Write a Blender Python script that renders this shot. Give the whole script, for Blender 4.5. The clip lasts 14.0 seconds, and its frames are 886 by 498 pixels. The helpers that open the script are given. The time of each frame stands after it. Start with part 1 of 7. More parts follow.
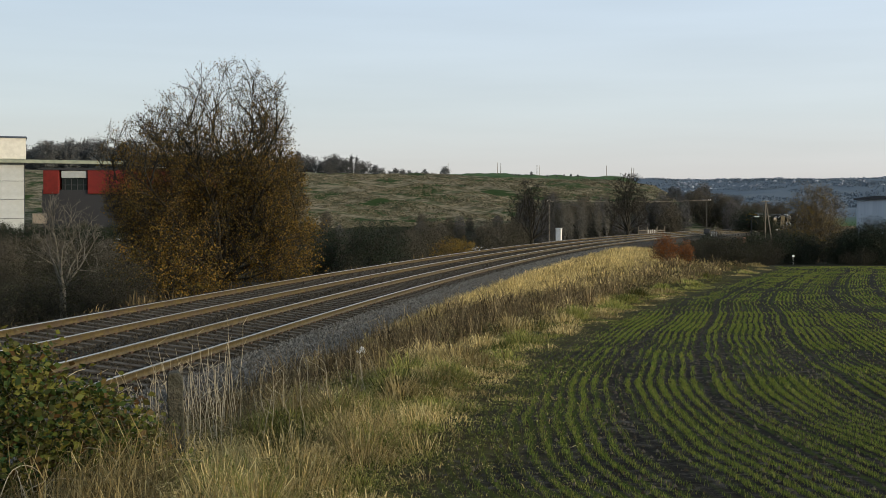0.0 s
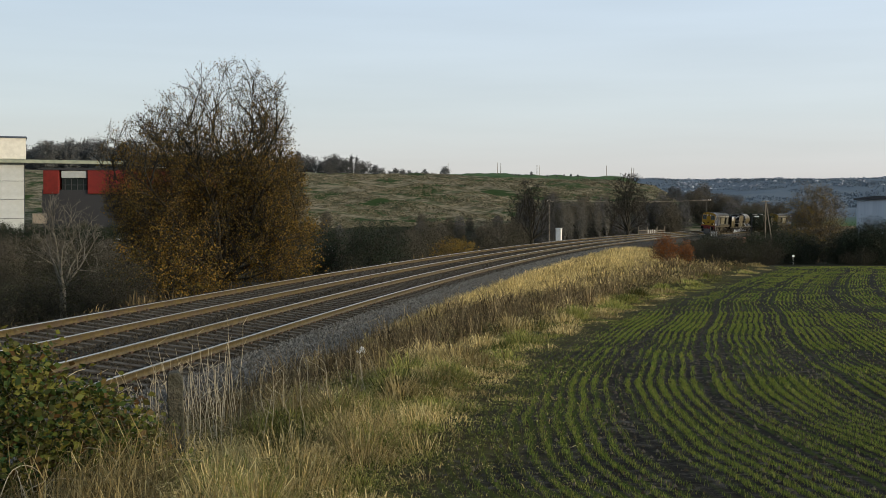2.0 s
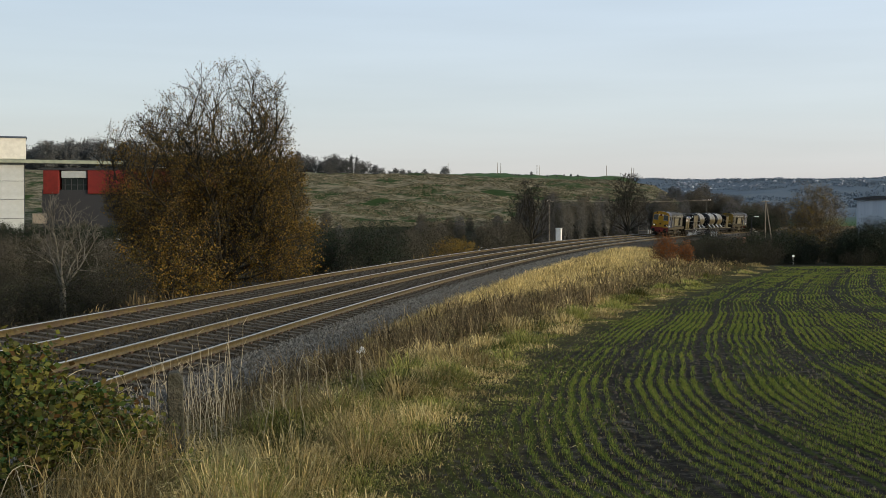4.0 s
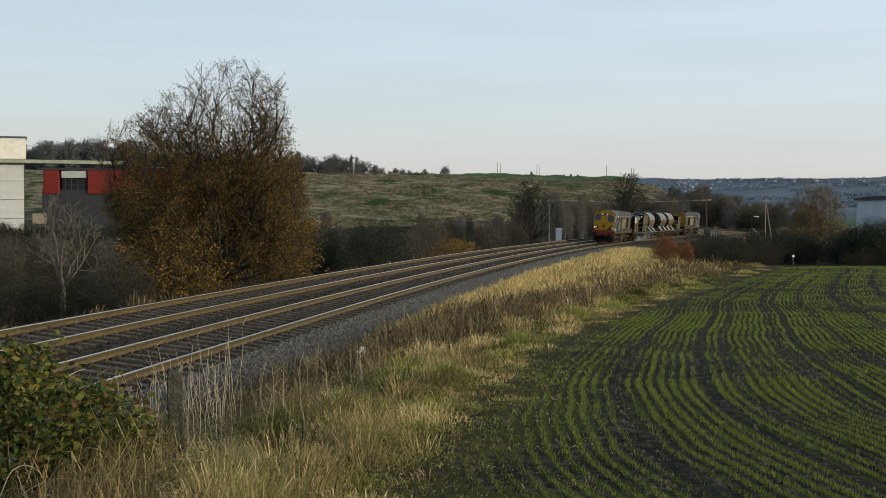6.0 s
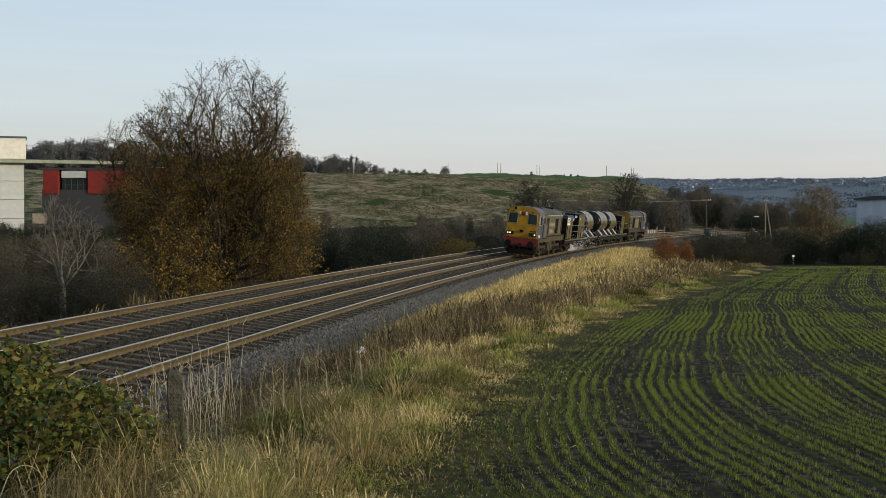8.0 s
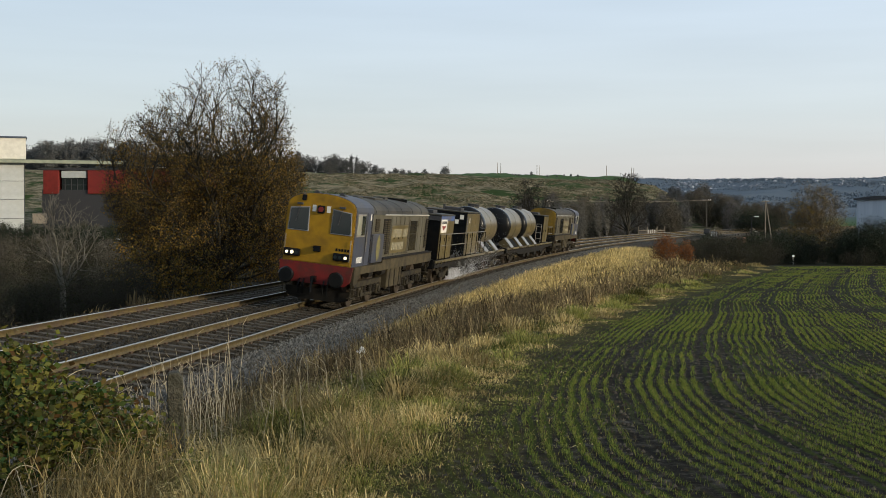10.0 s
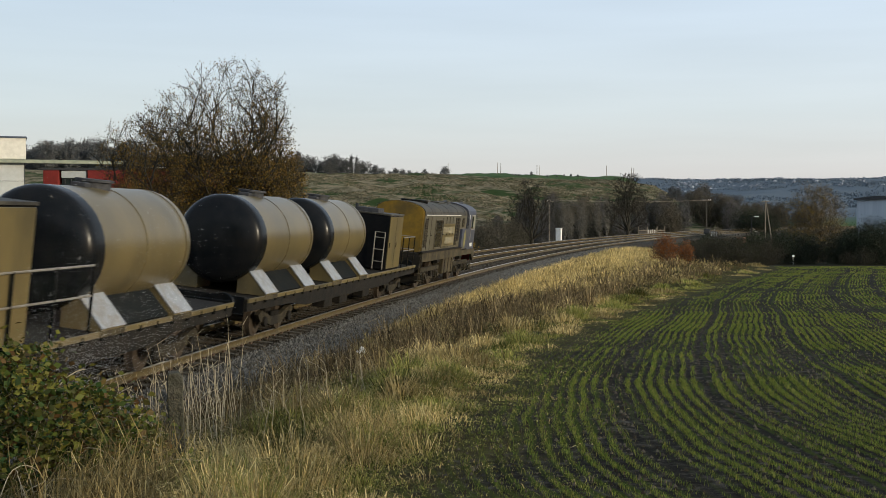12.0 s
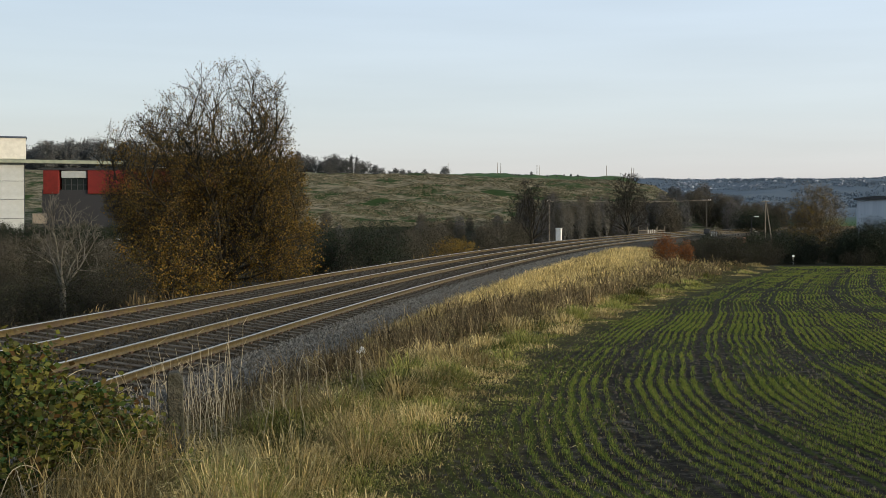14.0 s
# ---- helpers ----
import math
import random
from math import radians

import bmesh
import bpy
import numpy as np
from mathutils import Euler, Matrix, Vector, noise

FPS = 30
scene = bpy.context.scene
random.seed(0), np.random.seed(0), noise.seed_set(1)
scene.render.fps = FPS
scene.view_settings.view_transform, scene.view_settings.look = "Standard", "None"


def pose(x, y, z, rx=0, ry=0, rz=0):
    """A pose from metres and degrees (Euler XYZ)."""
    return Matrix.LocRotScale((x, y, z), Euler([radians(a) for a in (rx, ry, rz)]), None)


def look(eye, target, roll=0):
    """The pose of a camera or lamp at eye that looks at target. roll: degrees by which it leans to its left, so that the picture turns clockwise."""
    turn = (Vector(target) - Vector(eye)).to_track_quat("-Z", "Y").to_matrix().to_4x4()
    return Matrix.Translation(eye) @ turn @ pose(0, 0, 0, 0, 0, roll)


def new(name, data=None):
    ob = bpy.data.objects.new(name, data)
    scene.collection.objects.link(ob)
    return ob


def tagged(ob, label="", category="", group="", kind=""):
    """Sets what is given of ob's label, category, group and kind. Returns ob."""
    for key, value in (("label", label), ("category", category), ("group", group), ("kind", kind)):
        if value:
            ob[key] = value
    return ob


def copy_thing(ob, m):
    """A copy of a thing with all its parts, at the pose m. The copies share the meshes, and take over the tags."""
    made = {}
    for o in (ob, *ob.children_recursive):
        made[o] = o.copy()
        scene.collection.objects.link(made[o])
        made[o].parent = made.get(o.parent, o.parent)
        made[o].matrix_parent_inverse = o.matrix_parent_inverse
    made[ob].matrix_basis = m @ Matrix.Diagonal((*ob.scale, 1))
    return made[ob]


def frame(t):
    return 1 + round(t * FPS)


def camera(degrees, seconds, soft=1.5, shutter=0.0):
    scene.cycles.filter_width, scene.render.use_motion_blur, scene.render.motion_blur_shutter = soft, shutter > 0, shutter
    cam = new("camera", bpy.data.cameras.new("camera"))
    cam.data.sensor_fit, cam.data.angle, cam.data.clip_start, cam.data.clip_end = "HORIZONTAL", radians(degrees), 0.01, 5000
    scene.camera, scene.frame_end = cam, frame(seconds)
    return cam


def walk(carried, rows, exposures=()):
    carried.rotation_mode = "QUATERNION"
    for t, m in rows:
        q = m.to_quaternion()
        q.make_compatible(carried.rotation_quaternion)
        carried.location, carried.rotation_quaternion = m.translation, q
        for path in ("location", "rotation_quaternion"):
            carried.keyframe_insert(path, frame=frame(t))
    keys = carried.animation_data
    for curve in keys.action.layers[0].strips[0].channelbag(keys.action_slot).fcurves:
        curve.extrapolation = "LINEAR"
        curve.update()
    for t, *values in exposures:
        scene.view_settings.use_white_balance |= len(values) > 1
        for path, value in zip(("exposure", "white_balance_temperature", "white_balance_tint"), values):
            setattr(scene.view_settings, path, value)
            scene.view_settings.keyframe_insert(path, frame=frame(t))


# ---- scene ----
# ---------------------------------------------------------------- camera
EYE = 3.06
cam = camera(42.24, 14.0, soft=0.7, shutter=0.14)
CAM_POSE = pose(0, 0, EYE, 90 - 1.62, 0, 0)
walk(cam, [(0.0, CAM_POSE), (14.0, CAM_POSE)], exposures=[(0.0, -0.04), (8.5, -0.04), (11.0, 0.03), (14.0, 0.03)])

# ---------------------------------------------------------------- sky, sun
SUN_AZ, SUN_EL = radians(116), radians(12)      # clockwise from +y
world = bpy.data.worlds.new("sky")
scene.world = world
world.use_nodes = True
wn, wl = world.node_tree.nodes, world.node_tree.links
wn.clear()
w_out = wn.new("ShaderNodeOutputWorld")
sky = wn.new("ShaderNodeTexSky")
sky.sky_type, sky.sun_disc = "NISHITA", False
sky.sun_elevation, sky.sun_rotation = SUN_EL, SUN_AZ
sky.air_density, sky.dust_density, sky.ozone_density = 1.0, 2.0, 1.0
bg_sky = wn.new("ShaderNodeBackground")
bg_sky.inputs["Strength"].default_value = 0.05
wl.new(sky.outputs[0], bg_sky.inputs[0])
# a thin, even veil of high cloud over the blue
tc = wn.new("ShaderNodeTexCoord")
sep = wn.new("ShaderNodeSeparateXYZ")
wl.new(tc.outputs["Generated"], sep.inputs[0])
ramp = wn.new("ShaderNodeValToRGB")
els = ramp.color_ramp.elements
els[0].position, els[0].color = 0.0, (0.595, 0.57, 0.57, 1)
els[1].position, els[1].color = 1.0, (0.40, 0.49, 0.60, 1)
for at, col in ((0.035, (0.60, 0.60, 0.62, 1)), (0.09, (0.585, 0.64, 0.69, 1)), (0.2, (0.56, 0.655, 0.77, 1))):
    e_ = els.new(at)
    e_.color = col
wl.new(sep.outputs["Z"], ramp.inputs[0])
mapn = wn.new("ShaderNodeMapping")
mapn.inputs["Scale"].default_value = (2.2, 2.2, 26.0)
mapn.inputs["Rotation"].default_value = (radians(2.5), radians(-3), 0)
wl.new(tc.outputs["Generated"], mapn.inputs[0])
cl = wn.new("ShaderNodeTexNoise")
cl.inputs["Scale"].default_value, cl.inputs["Detail"].default_value = 1.6, 5
wl.new(mapn.outputs[0], cl.inputs["Vector"])
clr = wn.new("ShaderNodeMapRange")
clr.inputs[1].default_value, clr.inputs[2].default_value = 0.3, 0.72
clr.inputs[3].default_value, clr.inputs[4].default_value = 0.955, 1.03
wl.new(cl.outputs[0], clr.inputs[0])
vm = wn.new("ShaderNodeVectorMath")
vm.operation = "SCALE"
wl.new(ramp.outputs[0], vm.inputs[0])
# the veil is a little brighter towards the sun's side
glow = wn.new("ShaderNodeMapRange")
glow.inputs[1].default_value, glow.inputs[2].default_value = -1.0, 1.0
glow.inputs[3].default_value, glow.inputs[4].default_value = 0.76, 1.22
wl.new(sep.outputs["X"], glow.inputs[0])
both = wn.new("ShaderNodeMath")
both.operation = "MULTIPLY"
wl.new(clr.outputs[0], both.inputs[0])
wl.new(glow.outputs[0], both.inputs[1])
wl.new(both.outputs[0], vm.inputs["Scale"])
bg_veil = wn.new("ShaderNodeBackground")
bg_veil.inputs["Strength"].default_value = 0.92
wl.new(vm.outputs[0], bg_veil.inputs[0])
addn = wn.new("ShaderNodeAddShader")
wl.new(bg_sky.outputs[0], addn.inputs[0])
wl.new(bg_veil.outputs[0], addn.inputs[1])
wl.new(addn.outputs[0], w_out.inputs[0])

sun = new("sun", bpy.data.lights.new("sun", "SUN"))
sun.data.energy, sun.data.angle, sun.data.color = 3.3, radians(2), (1.0, 0.87, 0.66)
sd = Vector((math.sin(SUN_AZ) * math.cos(SUN_EL), math.cos(SUN_AZ) * math.cos(SUN_EL), math.sin(SUN_EL)))
sun.matrix_world = look(sd * 100, (0, 0, 0))


# ---------------------------------------------------------------- materials
def nodes_of(m):
    m.use_nodes = True
    t = m.node_tree
    return t.nodes, t.links, t.nodes["Principled BSDF"]


def mat(name, c1, c2=None, scale=8.0, rough=0.8, metal=0.0, bump=0.0, bscale=None, dirt=None, dscale=0.7, dirt_at=0.55, island=0.0, spec=0.18, coords="Object", stretch=None, c3=None):
    """Noise between two colours, a second, larger noise of dirt, and a bump."""
    m = bpy.data.materials.new(name)
    n, l, b = nodes_of(m)
    b.inputs["Roughness"].default_value, b.inputs["Metallic"].default_value = rough, metal
    b.inputs["Specular IOR Level"].default_value = spec
    co = n.new("ShaderNodeTexCoord")
    vec = co.outputs[coords]
    if stretch:
        mp = n.new("ShaderNodeMapping")
        mp.inputs["Scale"].default_value = stretch
        l.new(vec, mp.inputs[0])
        vec = mp.outputs[0]
    c2 = c2 or tuple(v * 0.75 for v in c1)
    nz = n.new("ShaderNodeTexNoise")
    nz.inputs["Scale"].default_value, nz.inputs["Detail"].default_value = scale, 6
    l.new(vec, nz.inputs["Vector"])
    r = n.new("ShaderNodeValToRGB")
    r.color_ramp.elements[0].position, r.color_ramp.elements[1].position = 0.35, 0.65
    r.color_ramp.elements[0].color, r.color_ramp.elements[1].color = (*c1, 1), (*c2, 1)
    if c3:
        e3 = r.color_ramp.elements.new(0.5)
        e3.color = (*c3, 1)
    l.new(nz.outputs[0], r.inputs[0])
    col = r.outputs[0]
    if dirt:
        dz = n.new("ShaderNodeTexNoise")
        dz.inputs["Scale"].default_value, dz.inputs["Detail"].default_value = dscale, 8
        dz.inputs["Roughness"].default_value = 0.65
        l.new(vec, dz.inputs["Vector"])
        dr = n.new("ShaderNodeMapRange")
        dr.inputs[1].default_value, dr.inputs[2].default_value = dirt_at - 0.12, dirt_at + 0.12
        l.new(dz.outputs[0], dr.inputs[0])
        mx = n.new("ShaderNodeMix")
        mx.data_type = "RGBA"
        l.new(dr.outputs[0], mx.inputs[0])
        l.new(col, mx.inputs[6])
        mx.inputs[7].default_value = (*dirt, 1)
        col = mx.outputs[2]
    if island:
        g = n.new("ShaderNodeNewGeometry")
        mr = n.new("ShaderNodeMapRange")
        mr.inputs[3].default_value, mr.inputs[4].default_value = 1 - island, 1 + island
        l.new(g.outputs["Random Per Island"], mr.inputs[0])
        sc = n.new("ShaderNodeVectorMath")
        sc.operation = "SCALE"
        l.new(col, sc.inputs[0])
        l.new(mr.outputs[0], sc.inputs["Scale"])
        col = sc.outputs[0]
    l.new(col, b.inputs["Base Color"])
    if bump:
        bz = n.new("ShaderNodeTexNoise")
        bz.inputs["Scale"].default_value, bz.inputs["Detail"].default_value = bscale or scale * 3, 5
        l.new(vec, bz.inputs["Vector"])
        bp = n.new("ShaderNodeBump")
        bp.inputs["Strength"].default_value, bp.inputs["Distance"].default_value = min(bump, 1.0), 0.05 * max(bump, 1)
        l.new(bz.outputs[0], bp.inputs["Height"])
        l.new(bp.outputs[0], b.inputs["Normal"])
    return m


def island_mat(name, cols, rough=0.85, spec=0.06, soft=0.0, tone=False):
    """One colour per separate piece (leaf, blade, stone), drawn from a few."""
    m = bpy.data.materials.new(name)
    n, l, b = nodes_of(m)
    b.inputs["Roughness"].default_value, b.inputs["Specular IOR Level"].default_value = rough, spec
    g = n.new("ShaderNodeNewGeometry")
    r = n.new("ShaderNodeValToRGB")
    els_ = r.color_ramp.elements
    els_[0].color = (*cols[0], 1)
    els_[1].color = (*cols[-1], 1)
    for i, c in enumerate(cols[1:-1]):
        e = els_.new((i + 1) / (len(cols) - 1))
        e.color = (*c, 1)
    l.new(g.outputs["Random Per Island"], r.inputs[0])
    col = r.outputs[0]
    if tone:
        at = n.new("ShaderNodeAttribute")
        at.attribute_name = "tone"
        sc = n.new("ShaderNodeVectorMath")
        sc.operation = "SCALE"
        l.new(col, sc.inputs[0])
        l.new(at.outputs["Fac"], sc.inputs["Scale"])
        col = sc.outputs[0]
    l.new(col, b.inputs["Base Color"])
    if soft:
        b.inputs["Subsurface Weight"].default_value = 0.0
        tr = n.new("ShaderNodeBsdfTranslucent")
        l.new(col, tr.inputs[0])
        ms = n.new("ShaderNodeMixShader")
        ms.inputs[0].default_value = soft
        out = n["Material Output"]
        l.new(b.outputs[0], ms.inputs[1])
        l.new(tr.outputs[0], ms.inputs[2])
        l.new(ms.outputs[0], out.inputs[0])
    return m


# ---------------------------------------------------------------- mesh helpers
def mesh_np(name, V, F, material=None, smooth=False):
    """A mesh from arrays of corners and of faces with equal corner counts."""
    V, F = np.asarray(V, dtype=np.float32).reshape(-1, 3), np.asarray(F, dtype=np.int32)
    me = bpy.data.meshes.new(name)
    k = F.shape[1]
    me.vertices.add(len(V))
    me.vertices.foreach_set("co", V.ravel())
    me.loops.add(F.size)
    me.loops.foreach_set("vertex_index", F.ravel())
    me.polygons.add(len(F))
    me.polygons.foreach_set("loop_start", np.arange(0, F.size, k, dtype=np.int32))
    me.polygons.foreach_set("loop_total", np.full(len(F), k, dtype=np.int32))
    if smooth:
        me.polygons.foreach_set("use_smooth", np.ones(len(F), dtype=bool))
    me.update(calc_edges=True)
    if material:
        me.materials.append(material)
    return me


def bm_mesh(name, bm, material, smooth=False):
    me = bpy.data.meshes.new(name)
    bm.normal_update()
    bm.to_mesh(me)
    bm.free()
    if smooth:
        for p_ in me.polygons:
            p_.use_smooth = True
    for m_ in material if isinstance(material, (list, tuple)) else [material]:
        me.materials.append(m_)
    return me


def part(name, bm, material, parent, label="", smooth=False):
    me = bm if isinstance(bm, bpy.types.Mesh) else bm_mesh(name, bm, material, smooth)
    ob = new(name, me)
    ob.parent = parent
    return tagged(ob, label)


def thing(name, label, category, group="", kind="", m=None):
    ob = new(name)
    ob.empty_display_size = 0.2
    if m is not None:
        ob.matrix_world = m
    return tagged(ob, label, category, group, kind)


def box(bm, c, s, bevel=0.0, rot=None):
    r = bmesh.ops.create_cube(bm, size=1.0)
    vs = r["verts"]
    m = Matrix.Translation(c) @ (rot.to_4x4() if rot else Matrix()) @ Matrix.Diagonal((*s, 1))
    bmesh.ops.transform(bm, matrix=m, verts=vs)
    if bevel:
        es = list({e for v in vs for e in v.link_edges})
        bmesh.ops.bevel(bm, geom=es, offset=bevel, segments=2, affect="EDGES", profile=0.5)
    return bm


def cyl(bm, a, b, r, n=16, r2=None, caps=True):
    a, b = Vector(a), Vector(b)
    d = b - a
    m = Matrix.Translation((a + b) / 2) @ d.to_track_quat("Z", "Y").to_matrix().to_4x4()
    bmesh.ops.create_cone(bm, cap_ends=caps, segments=n, radius1=r, radius2=r if r2 is None else r2, depth=d.length, matrix=m)
    return bm


def prism(bm, prof, y0, y1, axis="y"):
    """A closed profile of (x, z) drawn out from y0 to y1 (or of (y, z) along x)."""
    f = (lambda p, t: (p[0], t, p[1])) if axis == "y" else (lambda p, t: (t, p[0], p[1]))
    A = [bm.verts.new(f(p, y0)) for p in prof]
    B = [bm.verts.new(f(p, y1)) for p in prof]
    k = len(prof)
    for i in range(k):
        bm.faces.new((A[i], A[(i + 1) % k], B[(i + 1) % k], B[i]))
    bm.faces.new(A[::-1])
    bm.faces.new(B)
    bmesh.ops.recalc_face_normals(bm, faces=bm.faces[:])
    return bm


def tube_arrays(P0, P1, R0, R1, k):
    P0, P1 = np.asarray(P0, float), np.asarray(P1, float)
    d = P1 - P0
    d /= np.linalg.norm(d, axis=1, keepdims=True) + 1e-9
    ref = np.where(np.abs(d[:, 2:3]) > 0.9, np.array([[1.0, 0, 0]]), np.array([[0, 0, 1.0]]))
    u = np.cross(d, ref)
    u /= np.linalg.norm(u, axis=1, keepdims=True) + 1e-9
    v = np.cross(d, u)
    a = np.arange(k) * 2 * np.pi / k
    ring = u[:, None, :] * np.cos(a)[None, :, None] + v[:, None, :] * np.sin(a)[None, :, None]
    n = len(P0)
    V = np.stack([P0[:, None] + ring * np.asarray(R0)[:, None, None], P1[:, None] + ring * np.asarray(R1)[:, None, None]], 1)
    base = (np.arange(n) * 2 * k)[:, None]
    i = np.arange(k)[None]
    j = (i + 1) % k
    F = np.stack([base + i, base + j, base + k + j, base + k + i], -1).reshape(-1, 4)
    return V.reshape(-1, 3), F


# ---------------------------------------------------------------- the line of the railway
K0, K1, K2 = 0.0010953, 3.2748e-06, -4.2156e-09   # curvature along the line
S_ = np.arange(-120, 380.01, 0.5)
_h = np.cumsum(K0 + K1 * S_ + K2 * S_ ** 2) * 0.5
_h += 0.15648 - np.interp(0, S_, _h)
_x = np.cumsum(np.sin(_h)) * 0.5
_y = np.cumsum(np.cos(_h)) * 0.5
_x += -7.911 - np.interp(0, S_, _x)
_y += 17.859 - np.interp(0, S_, _y)
CANT = 0.113
TRACK_GAP, FAR_UP = 3.455, 0.25
RAIL = 0.7525


def on_line(s, lat=0.0, w=0.0, far=False):
    """A place by chainage, offset to the inside of the curve and height over the canted rails."""
    h = np.interp(s, S_, _h)
    l_ = lat * math.cos(CANT) + w * math.sin(CANT) - (TRACK_GAP if far else 0)
    z = -lat * math.sin(CANT) + w * math.cos(CANT) + (FAR_UP if far else 0)
    return np.stack([np.interp(s, S_, _x) + l_ * np.cos(h), np.interp(s, S_, _y) - l_ * np.sin(h), z + 0 * h], -1)


def chain_of(x, y):
    """Chainage and offset (inside of the curve positive) of places."""
    x, y = np.asarray(x, float), np.asarray(y, float)
    sx, sy, ss, sh = _x[::4], _y[::4], S_[::4], _h[::4]
    s_out, l_out = np.empty(x.size), np.empty(x.size)
    xf, yf = x.ravel(), y.ravel()
    for a in range(0, xf.size, 20000):
        dx, dy = xf[a:a + 20000, None] - sx, yf[a:a + 20000, None] - sy
        i = np.argmin(dx * dx + dy * dy, 1)
        r = np.arange(len(i))
        ex, ey = dx[r, i], dy[r, i]
        s_out[a:a + 20000] = ss[i] + ex * np.sin(sh[i]) + ey * np.cos(sh[i])
        l_out[a:a + 20000] = ex * np.cos(sh[i]) - ey * np.sin(sh[i])
    return s_out.reshape(x.shape), l_out.reshape(x.shape)


# ---------------------------------------------------------------- lie of the land
def smooth01(t):
    t = np.clip(t, 0, 1)
    return t * t * (3 - 2 * t)


EDGE_Y = [-60, -10, 0, 6.6, 12.2, 21.5, 34.5, 51, 70, 86, 105, 130, 170, 215, 260, 400]
EDGE_X = [-9, -2.2, -0.9, -0.35, 0.25, 2.1, 6.0, 11.6, 18.6, 25, 29, 33, 44, 62, 90, 200]


def edge_x(y):
    """The field's edge, smoothed."""
    y = np.asarray(y, float)
    return sum(np.interp(y + o, EDGE_Y, EDGE_X) for o in (-6, -4, -2, 0, 2, 4, 6)) / 7


def from_edge(x, y):
    y = np.asarray(y, float)
    g = (edge_x(y + 0.5) - edge_x(y - 0.5))
    return (x - edge_x(y)) / np.sqrt(1 + g * g)


FIELD_Y = [-300, -50, 0, 6.5, 13, 22, 35, 51, 90, 130, 200, 260, 900]
FIELD_Z = [2.5, 2.0, 1.55, 1.42, 1.1, 0.72, 0.3, -0.15, -0.95, -2.2, -4.6, -5.6, -6]
ROAD = [(-420, 262), (-120, 240), (-40, 235), (0, 231), (30, 222), (52, 216), (80, 220), (130, 228), (420, 262)]


def road_y(x):
    x = np.asarray(x, float)
    return sum(np.interp(x + o, [p_[0] for p_ in ROAD], [p_[1] for p_ in ROAD]) for o in (-12, -6, 0, 6, 12)) / 5


def wob(x, y, f, seed=0.0):
    return (np.sin(x * f + 1.3 + seed) * np.cos(y * f * 1.17 + 0.7 * seed) + 0.5 * np.sin(x * f * 2.3 + y * f * 1.9 + seed * 2) + 0.25 * np.sin(x * f * 4.9 - y * f * 5.3 + seed))


def land(x, y):
    x, y = np.asarray(x, float), np.asarray(y, float)
    s, l = chain_of(x, y)
    e = from_edge(x, y)
    zf = np.interp(y, FIELD_Y, FIELD_Z) + 0.03 * wob(x, y, 0.35)
    toe, db = np.maximum(l - 2.7, 0), np.maximum(-e, 0)
    a = toe / (toe + db + 1e-6)
    near = -0.62 + (zf + 0.62) * smooth01(a) + 0.06 * wob(x, y, 1.3, 2) * smooth01(a * 5) * smooth01(-e / 1.5)
    m = np.maximum(-l - 6.3, 0)
    fall = np.interp(m, [0, 2, 6, 14, 40], [-0.35, -0.5, -1.4, -2.6, -3.6])
    valley = np.interp(y, [-300, 0, 100, 222, 245, 300, 330, 3000], [-2.5, -3, -4.6, -5.6, -5.4, 0.6, 2.2, 2.2])
    az = x / np.maximum(y, 40)
    crest = np.interp(az, [-1.5, -0.3, -0.13, 0.02, 0.15, 0.182, 0.205, 0.24, 0.3], [20, 19.2, 18.4, 17.2, 15.2, 13.8, 9.5, 2, -6])
    hill = (crest - 2.2) * smooth01((y - 305) / 105) + np.maximum(y - 410, 0).clip(0, 220) * 0.043 * np.interp(az, [-0.02, 0.03, 0.16, 0.19], [0.85, 1.0, 1.0, 0])
    hill *= 1 - smooth01((y - 760) / 200)
    rough_ = np.where(y > 290, 0.5 * wob(x, y, 0.09, 1) + 0.25 * wob(x, y, 0.31, 3), 0.12 * wob(x, y, 0.4, 1))
    deep = valley + hill + rough_ * smooth01(m / 20)
    far_side = fall + (deep - fall) * smooth01(m / 45)
    z = np.where(l > 0, near, far_side)
    z = np.where(np.abs(l + 1.75) < 4.6, np.where(l > -1.75, -0.62, -0.45), z)
    # the cutting in which the road runs under the line
    dr = np.abs(y - road_y(x))
    z = np.where((dr < 5.5) & (z > -5.6), -5.6, z)
    far_hill = smooth01((y - 950) / 1250) * (70 + 5 * wob(x, y, 0.004, 1) + 2.5 * wob(x, y, 0.013, 2)) * np.interp(az, [-0.6, 0.1, 0.17, 0.23, 0.28, 0.4], [0.8, 0.9, 0.93, 0.9, 0.97, 1.02])
    return z + far_hill


def axis_steps(*spans):
    out = []
    for a, b, d in spans:
        out.append(np.arange(a, b, d))
    return np.unique(np.concatenate(out + [[spans[-1][1]]]))


gx = axis_steps((-2600, -400, 60), (-400, -60, 5), (-60, -14, 1), (-14, 30, 0.4), (30, 120, 2), (120, 400, 6), (400, 2600, 60))
gy = axis_steps((-320, -20, 20), (-20, 4, 1), (4, 40, 0.4), (40, 110, 0.8), (110, 260, 2), (260, 440, 3), (440, 1000, 14), (1000, 3400, 60))
GX, GY = np.meshgrid(gx, gy)
GZ = land(GX, GY)
ny, nx = GX.shape
idx = np.arange(nx * ny).reshape(ny, nx)
GF = np.stack([idx[:-1, :-1], idx[:-1, 1:], idx[1:, 1:], idx[1:, :-1]], -1).reshape(-1, 4)


